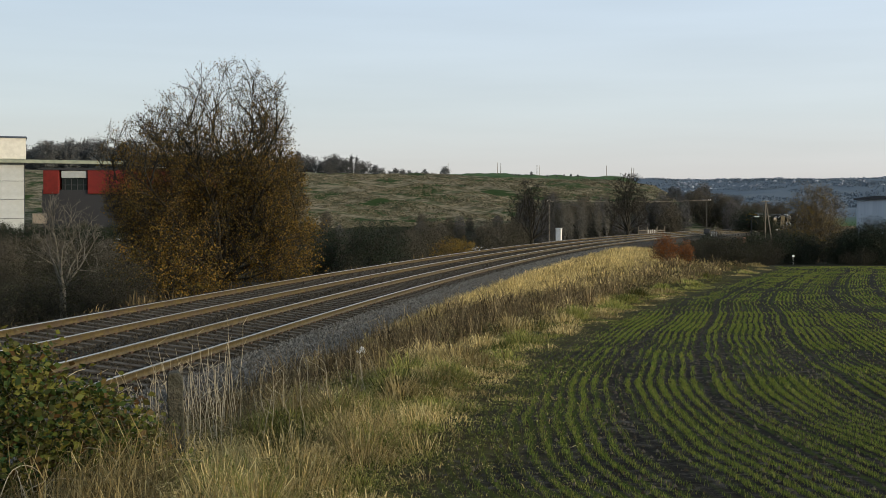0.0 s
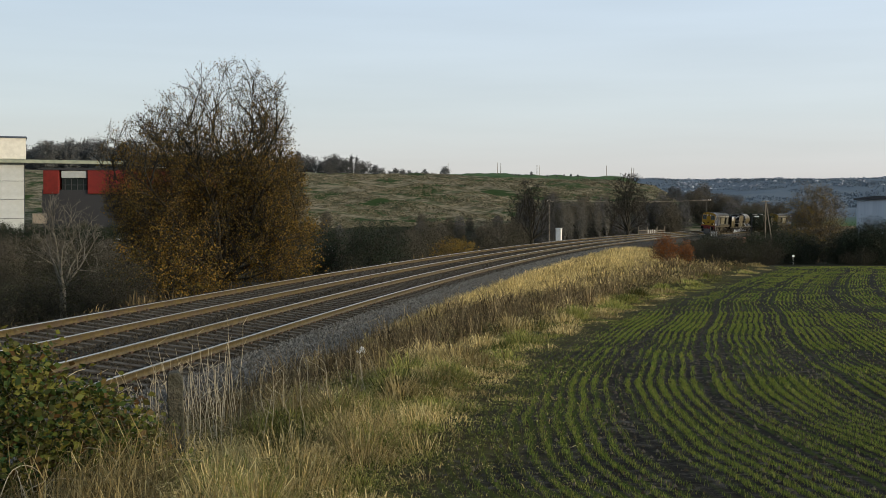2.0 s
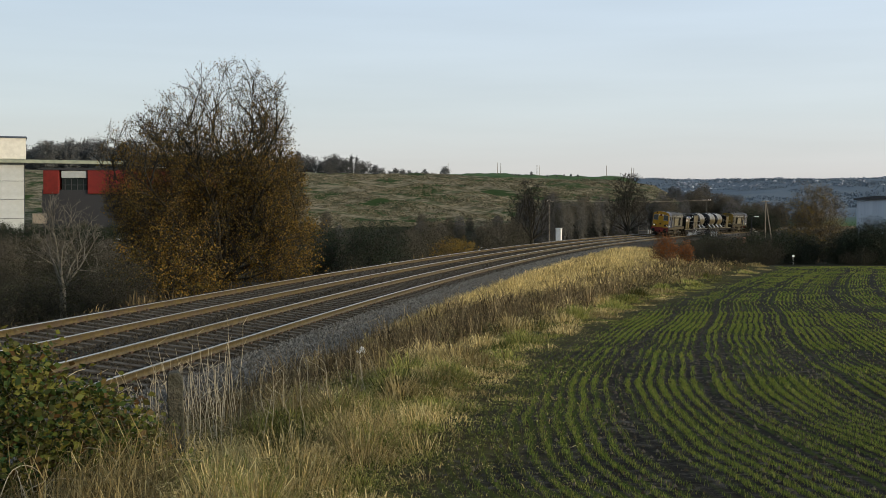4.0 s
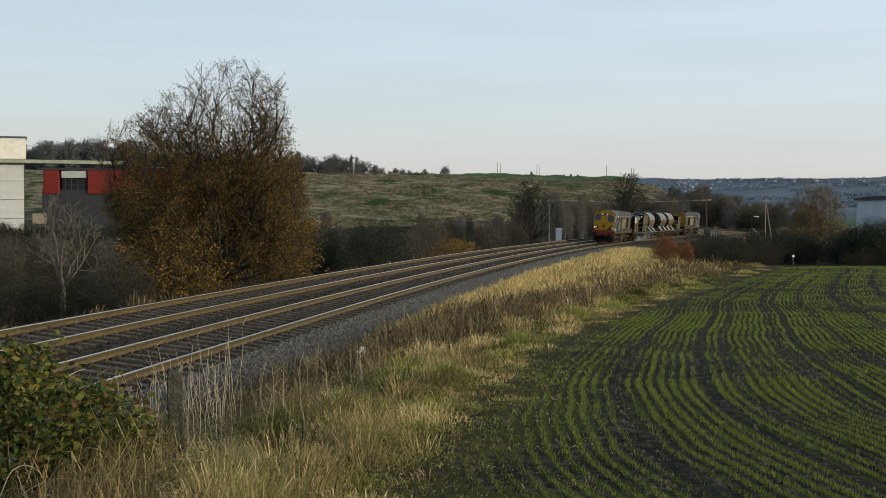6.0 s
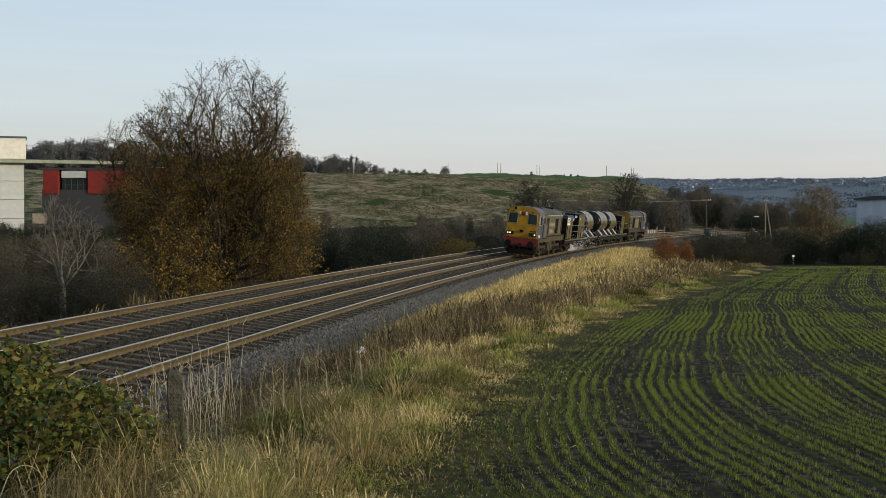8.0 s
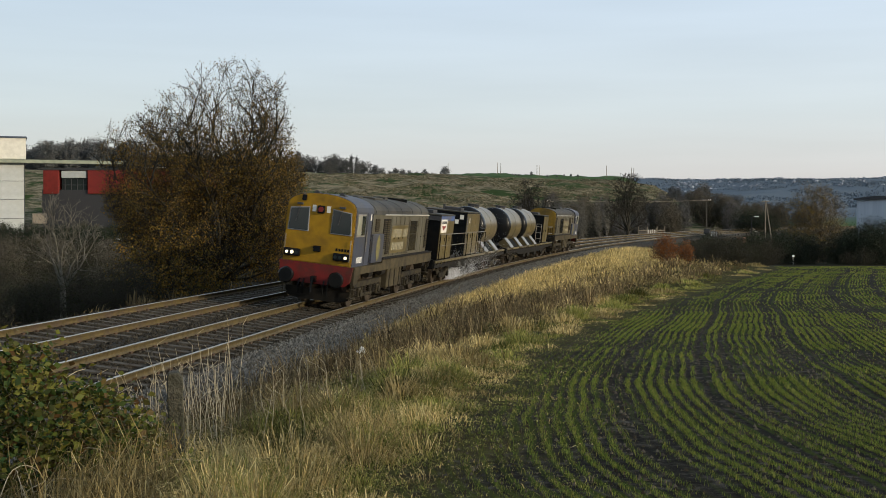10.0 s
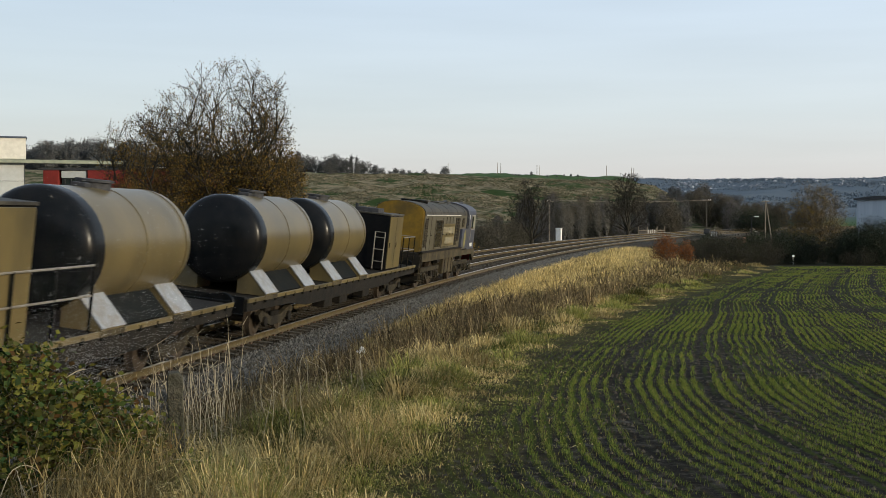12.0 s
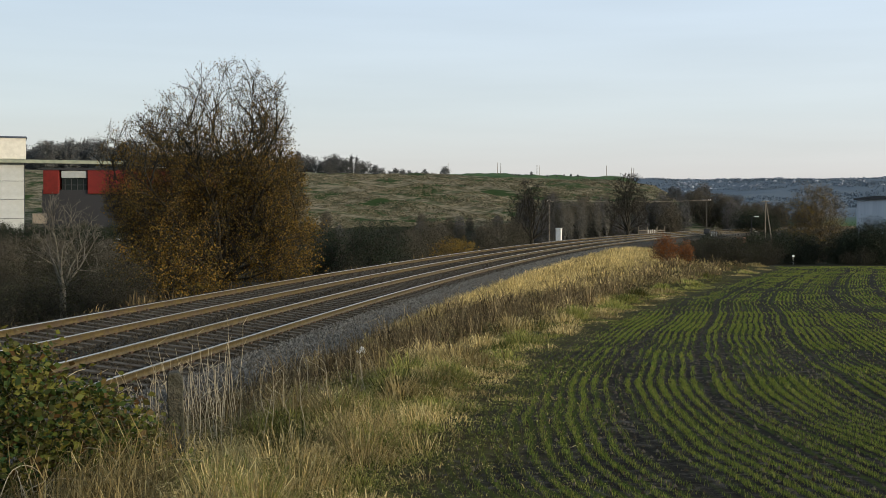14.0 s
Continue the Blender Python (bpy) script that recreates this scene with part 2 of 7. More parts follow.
def ground_material():
    m = bpy.data.materials.new("ground")
    n, l, b = nodes_of(m)
    b.inputs["Roughness"].default_value, b.inputs["Specular IOR Level"].default_value = 0.95, 0.03
    co = n.new("ShaderNodeTexCoord")

    def noise_(scale, detail=6, rough=0.55, vec=None):
        z = n.new("ShaderNodeTexNoise")
        z.inputs["Scale"].default_value, z.inputs["Detail"].default_value, z.inputs["Roughness"].default_value = scale, detail, rough
        l.new(vec or co.outputs["Object"], z.inputs["Vector"])
        return z.outputs[0]

    def ramp_(src, *stops):
        r = n.new("ShaderNodeValToRGB")
        e = r.color_ramp.elements
        e[0].position, e[0].color = stops[0][0], (*stops[0][1], 1)
        e[1].position, e[1].color = stops[-1][0], (*stops[-1][1], 1)
        for at, c in stops[1:-1]:
            q = e.new(at)
            q.color = (*c, 1)
        l.new(src, r.inputs[0])
        return r.outputs[0]

    def rng_(src, a, b_, c=0.0, d=1.0):
        r = n.new("ShaderNodeMapRange")
        for i, v in enumerate((a, b_, c, d)):
            r.inputs[i + 1].default_value = v
        l.new(src, r.inputs[0])
        return r.outputs[0]

    def mix_(f, a, b_):
        x = n.new("ShaderNodeMix")
        x.data_type = "RGBA"
        for i, v in ((0, f), (6, a), (7, b_)):
            if isinstance(v, tuple):
                x.inputs[i].default_value = (*v, 1)
            elif isinstance(v, float):
                x.inputs[i].default_value = v
            else:
                l.new(v, x.inputs[i])
        return x.outputs[2]

    def math_(op, a, b_=None):
        x = n.new("ShaderNodeMath")
        x.operation = op
        for i, v in enumerate((a, b_)):
            if v is None:
                continue
            if isinstance(v, float):
                x.inputs[i].default_value = v
            else:
                l.new(v, x.inputs[i])
        return x.outputs[0]

    def attr_(name):
        a = n.new("ShaderNodeAttribute")
        a.attribute_name = name
        return a.outputs["Fac"]

    e = attr_("edge")
    # drilled field: damp brown earth with drill marks, thin green haze of seedlings
    soil = ramp_(noise_(6.0, 10, 0.75), (0.32, (0.006, 0.0055, 0.0045)), (0.5, (0.019, 0.017, 0.014)), (0.68, (0.095, 0.088, 0.076)))
    soil = mix_(rng_(noise_(0.35, 4), 0.45, 0.65), soil, (0.017, 0.0155, 0.0125))
    wobble = math_("MULTIPLY", math_("SUBTRACT", noise_(0.6, 2), 0.5), 0.25)
    ew = math_("ADD", e, wobble)
    stripe = math_("SINE", math_("MULTIPLY", ew, 6.2832 / 0.13))
    green_amt = math_("MULTIPLY", rng_(stripe, -0.2, 0.9), rng_(noise_(0.5, 5, 0.65), 0.28, 0.46))
    wide = attr_("tread")
    green_amt = math_("MULTIPLY", green_amt, math_("SUBTRACT", 1.0, wide))
    green_amt = math_("MULTIPLY", green_amt, 0.9)
    field = mix_(green_amt, soil, (0.036, 0.052, 0.008))
    # rank winter grass on the bank
    bank = ramp_(noise_(4.5, 10, 0.75), (0.32, (0.012, 0.010, 0.006)), (0.46, (0.045, 0.036, 0.017)), (0.54, (0.05, 0.052, 0.013)), (0.66, (0.10, 0.08, 0.037)))
    # the far slope: bleached tussocks and green patches
    stretchv = n.new("ShaderNodeMapping")
    stretchv.inputs["Scale"].default_value = (0.6, 1.0, 1.6)
    l.new(co.outputs["Object"], stretchv.inputs[0])
    sv = stretchv.outputs[0]
    slope = ramp_(noise_(0.28, 10, 0.74, sv), (0.38, (0.040, 0.048, 0.022)), (0.46, (0.10, 0.088, 0.052)), (0.55, (0.23, 0.195, 0.13)), (0.63, (0.07, 0.06, 0.038)))
    slope = mix_(rng_(noise_(0.10, 6, 0.65, sv), 0.50, 0.57), slope, (0.030, 0.050, 0.016))
    scrub_floor = ramp_(noise_(0.5, 6), (0.35, (0.014, 0.014, 0.009)), (0.65, (0.032, 0.030, 0.017)))
    pasture = ramp_(noise_(0.02, 4), (0.4, (0.045, 0.085, 0.03)), (0.6, (0.055, 0.095, 0.036)))
    # far hillside: the haze of distance is put into a blue-grey ground colour
    hazed_hill = ramp_(noise_(0.012, 8, 0.7), (0.38, (0.080, 0.105, 0.132)), (0.5, (0.093, 0.120, 0.148)), (0.62, (0.107, 0.131, 0.154)))
    c = mix_(attr_("w_bank"), field, bank)
    c = mix_(attr_("w_low"), c, scrub_floor)
    c = mix_(attr_("w_slope"), c, slope)
    c = mix_(attr_("w_pasture"), c, pasture)
    c = mix_(attr_("w_far"), c, hazed_hill)
    l.new(c, b.inputs["Base Color"])
    h = math_("ADD", math_("MULTIPLY", noise_(9.0, 8, 0.7), 0.6), math_("MULTIPLY", stripe, 0.10))
    bp = n.new("ShaderNodeBump")
    bp.inputs["Strength"].default_value, bp.inputs["Distance"].default_value = 0.8, 0.07
    l.new(h, bp.inputs["Height"])
    l.new(bp.outputs[0], b.inputs["Normal"])
    return m


def drill(x, y):
    """Offset across the drilled rows, which bend off the field's edge here and there."""
    return from_edge(x, y) - np.interp(y, [5, 7, 8.6, 10.4, 13, 20, 25, 31, 36, 45, 58, 110], [1.0, 0.5, 0.22, 0.06, 0.0, 0.06, 0.02, -0.15, -0.55, -0.9, -1.0, -1.0]) - 0.03 * wob(np.asarray(x, float), np.asarray(y, float), 0.5, 4)


TREADS = ((1.42, 0.17), (2.42, 0.10), (2.83, 0.11), (3.85, 0.16), (5.0, 0.13), (6.3, 0.3), (8.1, 0.3), (13.0, 0.35), (14.8, 0.35), (24.5, 0.4), (26.3, 0.4))


def tread_of(e):
    """Wheelings in the field, where little grows."""
    return np.clip(sum(np.exp(-((e - c) / w) ** 2) for c, w in TREADS), 0, 1)


def build_ground():
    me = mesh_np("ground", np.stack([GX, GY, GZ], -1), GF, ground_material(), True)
    s, l = chain_of(GX, GY)
    e = from_edge(GX, GY)
    dist = GY
    az = GX / np.maximum(GY, 40)
    att = {
        "edge": drill(GX, GY),
        "tread": tread_of(drill(GX, GY)),
        "w_bank": np.where(l > 0, smooth01(-e / 1.3 + 0.8 + 0.35 * wob(GX, GY, 1.9, 3)), 1.0),
        "w_low": np.where(l < -7, smooth01((-l - 7) / 10), np.where(l > 9, smooth01((GY - 95) / 7), np.where(l > 3.5, smooth01((GY - 118) / 10), 0))) * (1 - smooth01((dist - 285) / 20)),
        "w_slope": np.where(l < 0, smooth01((dist - 290) / 25), 0.0),
        "w_pasture": smooth01((dist - 418) / 25) * np.where(l < 0, 1.0, 0.0),
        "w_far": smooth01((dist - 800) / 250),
    }
    for k, v in att.items():
        a = me.attributes.new(k, "FLOAT", "POINT")
        a.data.foreach_set("value", v.astype(np.float32).ravel())
    return tagged(new("ground", me), "winter farmland with a drilled field, grass bank and far slopes", "ground", kind="structure")


build_ground()

# ---------------------------------------------------------------- permanent way
M_BALLAST = mat("ballast", (0.012, 0.010, 0.007), (0.046, 0.039, 0.027), 14, 0.95, bump=1.5, bscale=22, dirt=(0.034, 0.026, 0.016), dscale=0.6, c3=(0.040, 0.033, 0.022))
M_STONE = island_mat("ballast_stone", [(0.016, 0.013, 0.009), (0.040, 0.034, 0.024), (0.070, 0.060, 0.044), (0.026, 0.020, 0.013)], 0.9)
M_SHOULDER = island_mat("clean_ballast_stone", [(0.042, 0.040, 0.034), (0.10, 0.096, 0.083), (0.19, 0.18, 0.158), (0.066, 0.06, 0.047)], 0.9)
M_RUST = mat("rusty_rail", (0.066, 0.050, 0.020), (0.108, 0.082, 0.032), 6, 0.85, bump=0.2, dirt=(0.07, 0.05, 0.035), dscale=2)
M_RUST_WET = mat("wet_rail_side", (0.060, 0.046, 0.022), (0.105, 0.080, 0.036), 6, 0.6, bump=0.2)
M_BRIGHT = mat("worn_rail_head", (0.55, 0.54, 0.50), (0.36, 0.35, 0.32), 20, 0.36, 0.8)
M_SLEEPER = mat("sleeper_concrete", (0.052, 0.046, 0.036), (0.092, 0.083, 0.067), 9, 0.9, bump=0.3, dirt=(0.05, 0.038, 0.026), dscale=1.6)
M_CLIP = mat("rail_clip", (0.06, 0.04, 0.028), (0.10, 0.065, 0.04), 9, 0.8)

RAIL_PROFILE = [(-0.07, -0.159), (0.07, -0.159), (0.07, -0.149), (0.02, -0.135), (0.012, -0.11), (0.012, -0.05), (0.036, -0.038), (0.036, -0.004), (-0.036, -0.004), (-0.036, -0.038), (-0.012, -0.05), (-0.012, -0.11), (-0.02, -0.135), (-0.07, -0.149)]


def sweep(name, profile, ss, lat, far, material, closed=True):
    rings = np.stack([on_line(ss, lat + p_[0], p_[1], far) for p_ in profile], 1)
    k, n = len(profile), len(ss)
    i = np.arange(n - 1)[:, None] * k
    j = np.arange(k if closed else k - 1)[None]
    F = np.stack([i + j, i + (j + 1) % k, i + k + (j + 1) % k, i + k + j], -1).reshape(-1, 4)
    return mesh_np(name, rings, F, material)


def build_track(far):
    tr = thing("railway_track", "rusty-sided running rails with bright heads on concrete sleepers" if far else "bright running rails on concrete sleepers in grey ballast", "railway track", "tracks", "structure")
    ss = np.arange(-118, 372, 1.5)
    for lat in (-RAIL, RAIL):
        r = part("rail", sweep("rail", RAIL_PROFILE, ss, lat, far, M_RUST if far else M_RUST_WET), None, tr)
        part("rail_head", sweep("rail_head", [(-0.034, -0.004), (0.034, -0.004), (0.031, 0.002), (-0.031, 0.002)], ss, lat, far, M_BRIGHT), None, r, "polished rail head")
    bm = bmesh.new()
    prism(bm, [(-0.13, -0.34), (0.13, -0.34), (0.115, -0.175), (-0.115, -0.175)], -1.25, 1.25)
    for sgn in (-1, 1):
        for o in (-0.11, 0.11):
            box(bm, (0.0, sgn * RAIL + o, -0.155), (0.12, 0.05, 0.045))
        box(bm, (0.0, sgn * RAIL, -0.168), (0.16, 0.17, 0.014))
    for f in bm.faces:
        f.material_index = 1 if max(v.co.z for v in f.verts) > -0.174 and min(v.co.z for v in f.verts) > -0.18 and f.calc_area() < 0.035 else 0
    me = bm_mesh("sleeper", bm, [M_SLEEPER, M_CLIP])
    rng = random.Random(5 + far)
    for i in range(300):
        s = -6 + 0.66 * i
        q = on_line(np.array([s]), rng.uniform(-.015, .015), 0, far)[0]
        h = float(np.interp(s, S_, _h))
        ob = new("sleeper", me)
        ob.parent = tr
        ob.matrix_world = Matrix.Translation(q) @ Matrix.Rotation(math.pi / 2 - h + rng.uniform(-.008, .008), 4, "Z") @ Matrix.Rotation(CANT, 4, "X")
    # beyond these the sleepers are joined
    ss2 = np.arange(193, 370, 0.66)
    V, F = [], []
    for k, lat in enumerate((-1.25, 1.25)):
        V.append(np.stack([on_line(ss2 - 0.12, lat, -0.175, far), on_line(ss2 + 0.12, lat, -0.175, far), on_line(ss2 + 0.13, lat, -0.34, far), on_line(ss2 - 0.13, lat, -0.34, far)], 1))
    VV = np.concatenate(V, 1)
    b0 = (np.arange(len(ss2)) * 8)[:, None]
    quads = np.array([[0, 1, 5, 4], [1, 2, 6, 5], [2, 3, 7, 6], [3, 0, 4, 7], [0, 3, 2, 1], [4, 5, 6, 7]])
    F = (b0[:, :, None] + quads[None]).reshape(-1, 4)
    tagged(part("sleepers_beyond", mesh_np("sleepers_beyond", VV, F, M_SLEEPER), None, tr), kind="stuff")
    return tr


for far_ in (False, True):
    build_track(far_)


def loose_stones(rng, lats, top, m, la0, la1, name, label, material):
    s = rng.uniform(0, 1, m) ** 1.5 * 120 - 2
    la = rng.uniform(la0, la1, m)
    z = np.interp(la, lats, [top(q) for q in lats])
    r = rng.uniform(0.022, 0.05, m) * (1 + np.maximum(s, 0) / 120)
    hh = np.interp(s, S_, _h)
    P = np.stack([np.interp(s, S_, _x) + la * np.cos(hh), np.interp(s, S_, _y) - la * np.sin(hh), z + r * 0.4], -1)
    dirs = np.array([[1, 0, -.3], [-.6, .8, -.3], [-.5, -.85, -.3], [.2, .1, .9], [.7, .6, .3]])
    V = P[:, None] + dirs[None] * r[:, None, None] * rng.uniform(0.6, 1.3, (m, 5, 1))
    a = rng.uniform(0, 6.28, m)
    off = V - P[:, None]
    V = P[:, None] + np.stack([off[..., 0] * np.cos(a)[:, None] - off[..., 1] * np.sin(a)[:, None], off[..., 0] * np.sin(a)[:, None] + off[..., 1] * np.cos(a)[:, None], off[..., 2]], -1)
    tri = np.array([[0, 4, 3], [4, 1, 3], [1, 2, 3], [2, 0, 3], [0, 1, 4]])
    F = (np.arange(m)[:, None, None] * 5 + tri[None]).reshape(-1, 3)
    tagged(new(name, mesh_np(name, V, F, material)), label, "stones", kind="stuff")


def build_ballast():
    ss = np.arange(-118, 372, 0.5)
    lats = np.array([-6.6, -6.1, -5.0, -4.85, -3.455, -2.1, -1.9, -1.73, -1.5, -1.3, 0, 1.3, 1.55, 2.3, 3.35, 3.75])
    rng = np.random.default_rng(3)

    def top(lat):
        if lat < -1.73:
            q = -(lat + TRACK_GAP) * math.sin(CANT) + FAR_UP - 0.215
        else:
            q = -lat * math.sin(CANT) - 0.215
        if lat <= -6.0:
            q = -0.45 if lat > -6.5 else -0.6
        if lat >= 2.1:
            q = -0.45 if lat < 2.5 else (-0.55 if lat < 3.5 else -0.8)
        return q
    h = np.interp(ss, S_, _h)
    V = np.stack([np.stack([np.interp(ss, S_, _x) + la * np.cos(h), np.interp(ss, S_, _y) - la * np.sin(h), top(la) + rng.normal(0, 0.012, len(ss))], -1) for la in lats], 1)
    n, k = len(ss), len(lats)
    i = np.arange(n - 1)[:, None] * k
    j = np.arange(k - 1)[None]
    F = np.stack([i + j, i + k + j, i + k + j + 1, i + j + 1], -1).reshape(-1, 4)
    tagged(new("ballast_bed", mesh_np("ballast_bed", V, F, M_BALLAST, True)), "grey and brown crushed stone ballast under two tracks", "ballast", kind="structure")
    # loose stones, clean grey ones down the shoulder
    loose_stones(rng, lats, top, 46000, -6.3, 1.45, "ballast_stones", "loose brown ballast stones between the rails", M_STONE)
    loose_stones(rng, lats, top, 60000, 1.3, 3.6, "shoulder_stones", "loose grey ballast stones down the shoulder", M_SHOULDER)


build_ballast()


# ---------------------------------------------------------------- plants
M_BARK = mat("bark", (0.023, 0.021, 0.016), (0.046, 0.041, 0.031), 12, 0.95, bump=0.6, stretch=(1, 1, 0.3))
M_BARK_PALE = mat("pale_bark", (0.15, 0.14, 0.115), (0.085, 0.078, 0.062), 7, 0.9, bump=0.3)
M_TWIG = mat("scrub_twig", (0.030, 0.028, 0.019), (0.052, 0.046, 0.032), 3, 0.95)
# brown lifted a little: haze over the far brush is put into it
M_TWIG_LIFTED = mat("lifted_twig", (0.066, 0.058, 0.044), (0.105, 0.092, 0.071), 3, 0.95)
# twigs paled and greyed in place of haze on far trees
M_TWIG_HAZED = mat("hazed_twig", (0.085, 0.082, 0.082), (0.12, 0.114, 0.11), 0.5, 0.95)
M_OAK_LEAF = island_mat("oak_leaf", [(0.06, 0.042, 0.015), (0.19, 0.115, 0.025), (0.11, 0.082, 0.024), (0.27, 0.155, 0.03), (0.05, 0.052, 0.018), (0.18, 0.125, 0.03)], 0.6, 0.05, 0.2)
M_RUST_LEAF = island_mat("rust_leaf", [(0.12, 0.045, 0.018), (0.24, 0.095, 0.03), (0.16, 0.07, 0.03)], 0.7, 0.05, 0.2)
M_YELLOW_LEAF = island_mat("yellow_leaf", [(0.22, 0.15, 0.03), (0.14, 0.10, 0.03), (0.30, 0.19, 0.04)], 0.7, 0.05, 0.2)
M_DARK_LEAF = island_mat("evergreen_leaf", [(0.016, 0.026, 0.017), (0.031, 0.042, 0.023), (0.025, 0.034, 0.024)], 0.6, 0.05, 0.1)
M_DULL_LEAF = island_mat("dull_leaf", [(0.026, 0.032, 0.019), (0.046, 0.046, 0.022), (0.02, 0.030, 0.02)], 0.8, 0.05, 0.15)
# leaf colours drawn towards blue-grey, with distance haze put into them
M_LEAF_HAZED = island_mat("hazed_leaf", [(0.075, 0.085, 0.09), (0.095, 0.102, 0.10), (0.11, 0.11, 0.105)], 0.9, 0.05)
M_BRAMBLE = island_mat("bramble_leaf", [(0.02, 0.046, 0.016), (0.065, 0.085, 0.017), (0.14, 0.13, 0.026), (0.028, 0.058, 0.02), (0.10, 0.055, 0.022), (0.06, 0.066, 0.018), (0.17, 0.15, 0.035)], 0.45, 0.05, 0.2)
M_STRAW = island_mat("dead_grass", [(0.12, 0.09, 0.036), (0.48, 0.372, 0.16), (0.28, 0.205, 0.084), (0.68, 0.56, 0.28)], 0.75, 0.05, 0.3, True)
M_GOLD = island_mat("golden_grass", [(0.336, 0.252, 0.0952), (0.56, 0.4312, 0.1792), (0.448, 0.336, 0.1344), (0.672, 0.5376, 0.2464)], 0.75, 0.05, 0.3, True)
M_GREEN = island_mat("green_grass", [(0.066, 0.08, 0.018), (0.18, 0.19, 0.044), (0.32, 0.285, 0.09), (0.055, 0.078, 0.016)], 0.6, 0.05, 0.3, True)
M_WEED = island_mat("dead_weed", [(0.12, 0.088, 0.046), (0.21, 0.155, 0.08), (0.055, 0.042, 0.022), (0.33, 0.25, 0.13)], 0.85, 0.05, 0.15, True)
M_STALK = island_mat("bleached_stalk", [(0.30, 0.25, 0.16), (0.52, 0.46, 0.33), (0.40, 0.34, 0.23)], 0.8, 0.05, 0.2)
M_CROP = island_mat("seedling", [(0.07, 0.112, 0.02), (0.135, 0.185, 0.035), (0.235, 0.225, 0.055), (0.06, 0.095, 0.022)], 0.55, 0.05, 0.3)


def wood(rng, tips, root, trunk_r, straight=1.6):
    """Branches that reach every tip: each tip joins the nearest wood nearer to the root. Returns tubes."""
    root = np.asarray(root, float)
    order = np.argsort(np.linalg.norm((tips - root) * np.array([1, 1, 0.9]), axis=1))
    P = np.concatenate([[root], tips[order]])
    n = len(P)
    par = np.zeros(n, int)
    dr = np.linalg.norm(P - root, axis=1)
    for i in range(1, n):
        d = P[:i] - P[i]
        c = np.einsum("ij,ij->i", d, d) * (1 + 0.5 * (d[:, 2] > 0.05)) + 0.02 * dr[:i] ** 2
        ax = P[i] - root
        ax[2] += 0.15 * dr[i]
        ax /= np.linalg.norm(ax) + 1e-9
        ln = np.sqrt(np.einsum("ij,ij->i", d, d)) + 1e-9
        c = c + straight * ln * ln * (1 + (d @ ax) / ln)
        par[i] = int(np.argmin(c))
    load = np.ones(n)
    for i in range(n - 1, 0, -1):
        load[par[i]] += load[i]
    rad = trunk_r * (load / load[0]) ** 0.5
    i = np.arange(1, n)
    return P[par[i]], P[i], np.minimum(rad[par[i]], rad[i] * 1.6), rad[i]


def fill(rng, n, profile, height, depth=1.0, shell=0.6):
    """Points inside an uneven crown: profile rows are (height share, reach to -x, reach to +x)."""
    hs, lo, hi = (np.array(c, float) for c in zip(*profile))
    out = []
    tot = 0
    while tot < n:
        t = rng.uniform(hs[0], hs[-1], n * 3)
        a, b = np.interp(t, hs, lo), np.interp(t, hs, hi)
        mid, half = (b - a) / 2, (a + b) / 2
        keep = rng.uniform(0, half.max() ** 2, n * 3) < half ** 2
        t, mid, half = t[keep], mid[keep], half[keep]
        ang = rng.uniform(0, 2 * np.pi, len(t))
        r = rng.uniform(0, 1, len(t)) ** shell
        q = np.stack([mid + half * r * np.cos(ang), half * depth * r * np.sin(ang), t * height], -1)
        lump = np.sin(q[:, 0] * 1.7 + 1) * np.sin(q[:, 1] * 1.9 + q[:, 2]) + np.sin(q[:, 2] * 1.6 + q[:, 0])
        q = q[rng.uniform(-1.3, 2.2, len(q)) < lump + 0.9]
        out.append(q)
        tot += len(q)
    return np.concatenate(out)[:n]


def quads_at(P, size, rng, flat=0.0):
    """Small bent leaves: two triangles folded along the midrib."""
    n = len(P)
    d = rng.normal(0, 1, (n, 3))
    d[:, 2] *= 1 - flat
    d /= np.linalg.norm(d, axis=1, keepdims=True)
    u = np.cross(d, rng.normal(0, 1, (n, 3)))
    u /= np.linalg.norm(u, axis=1, keepdims=True) + 1e-9
    w = np.cross(d, u)
    s = np.asarray(size)[:, None]
    V = np.stack([P, P + d * s * 0.5 + u * s * 0.36 + w * s * 0.1, P + d * s, P + d * s * 0.5 - u * s * 0.36 + w * s * 0.1], 1)
    b = (np.arange(n) * 4)[:, None]
    return V.reshape(-1, 3), np.concatenate([b + [0, 1, 2], b + [0, 2, 3]], 0)


def twigs_from(rng, P, n_each, length, r, up=0.4):
    a = np.repeat(P, n_each, 0)
    d = rng.normal(0, 1, a.shape)
    d[:, 2] = np.abs(d[:, 2]) * 0.6 + up
    d /= np.linalg.norm(d, axis=1, keepdims=True)
    L = rng.uniform(0.5, 1.0, (len(a), 1)) * length
    m = a + d * L * 0.55
    d2 = d + rng.normal(0, 0.35, a.shape)
    d2 /= np.linalg.norm(d2, axis=1, keepdims=True)
    e = m + d2 * L * 0.5
    one = np.ones(len(a))
    return np.concatenate([a, m]), np.concatenate([m, e]), np.concatenate([one * r, one * r * 0.7]), np.concatenate([one * r * 0.7, one * r * 0.3]), e


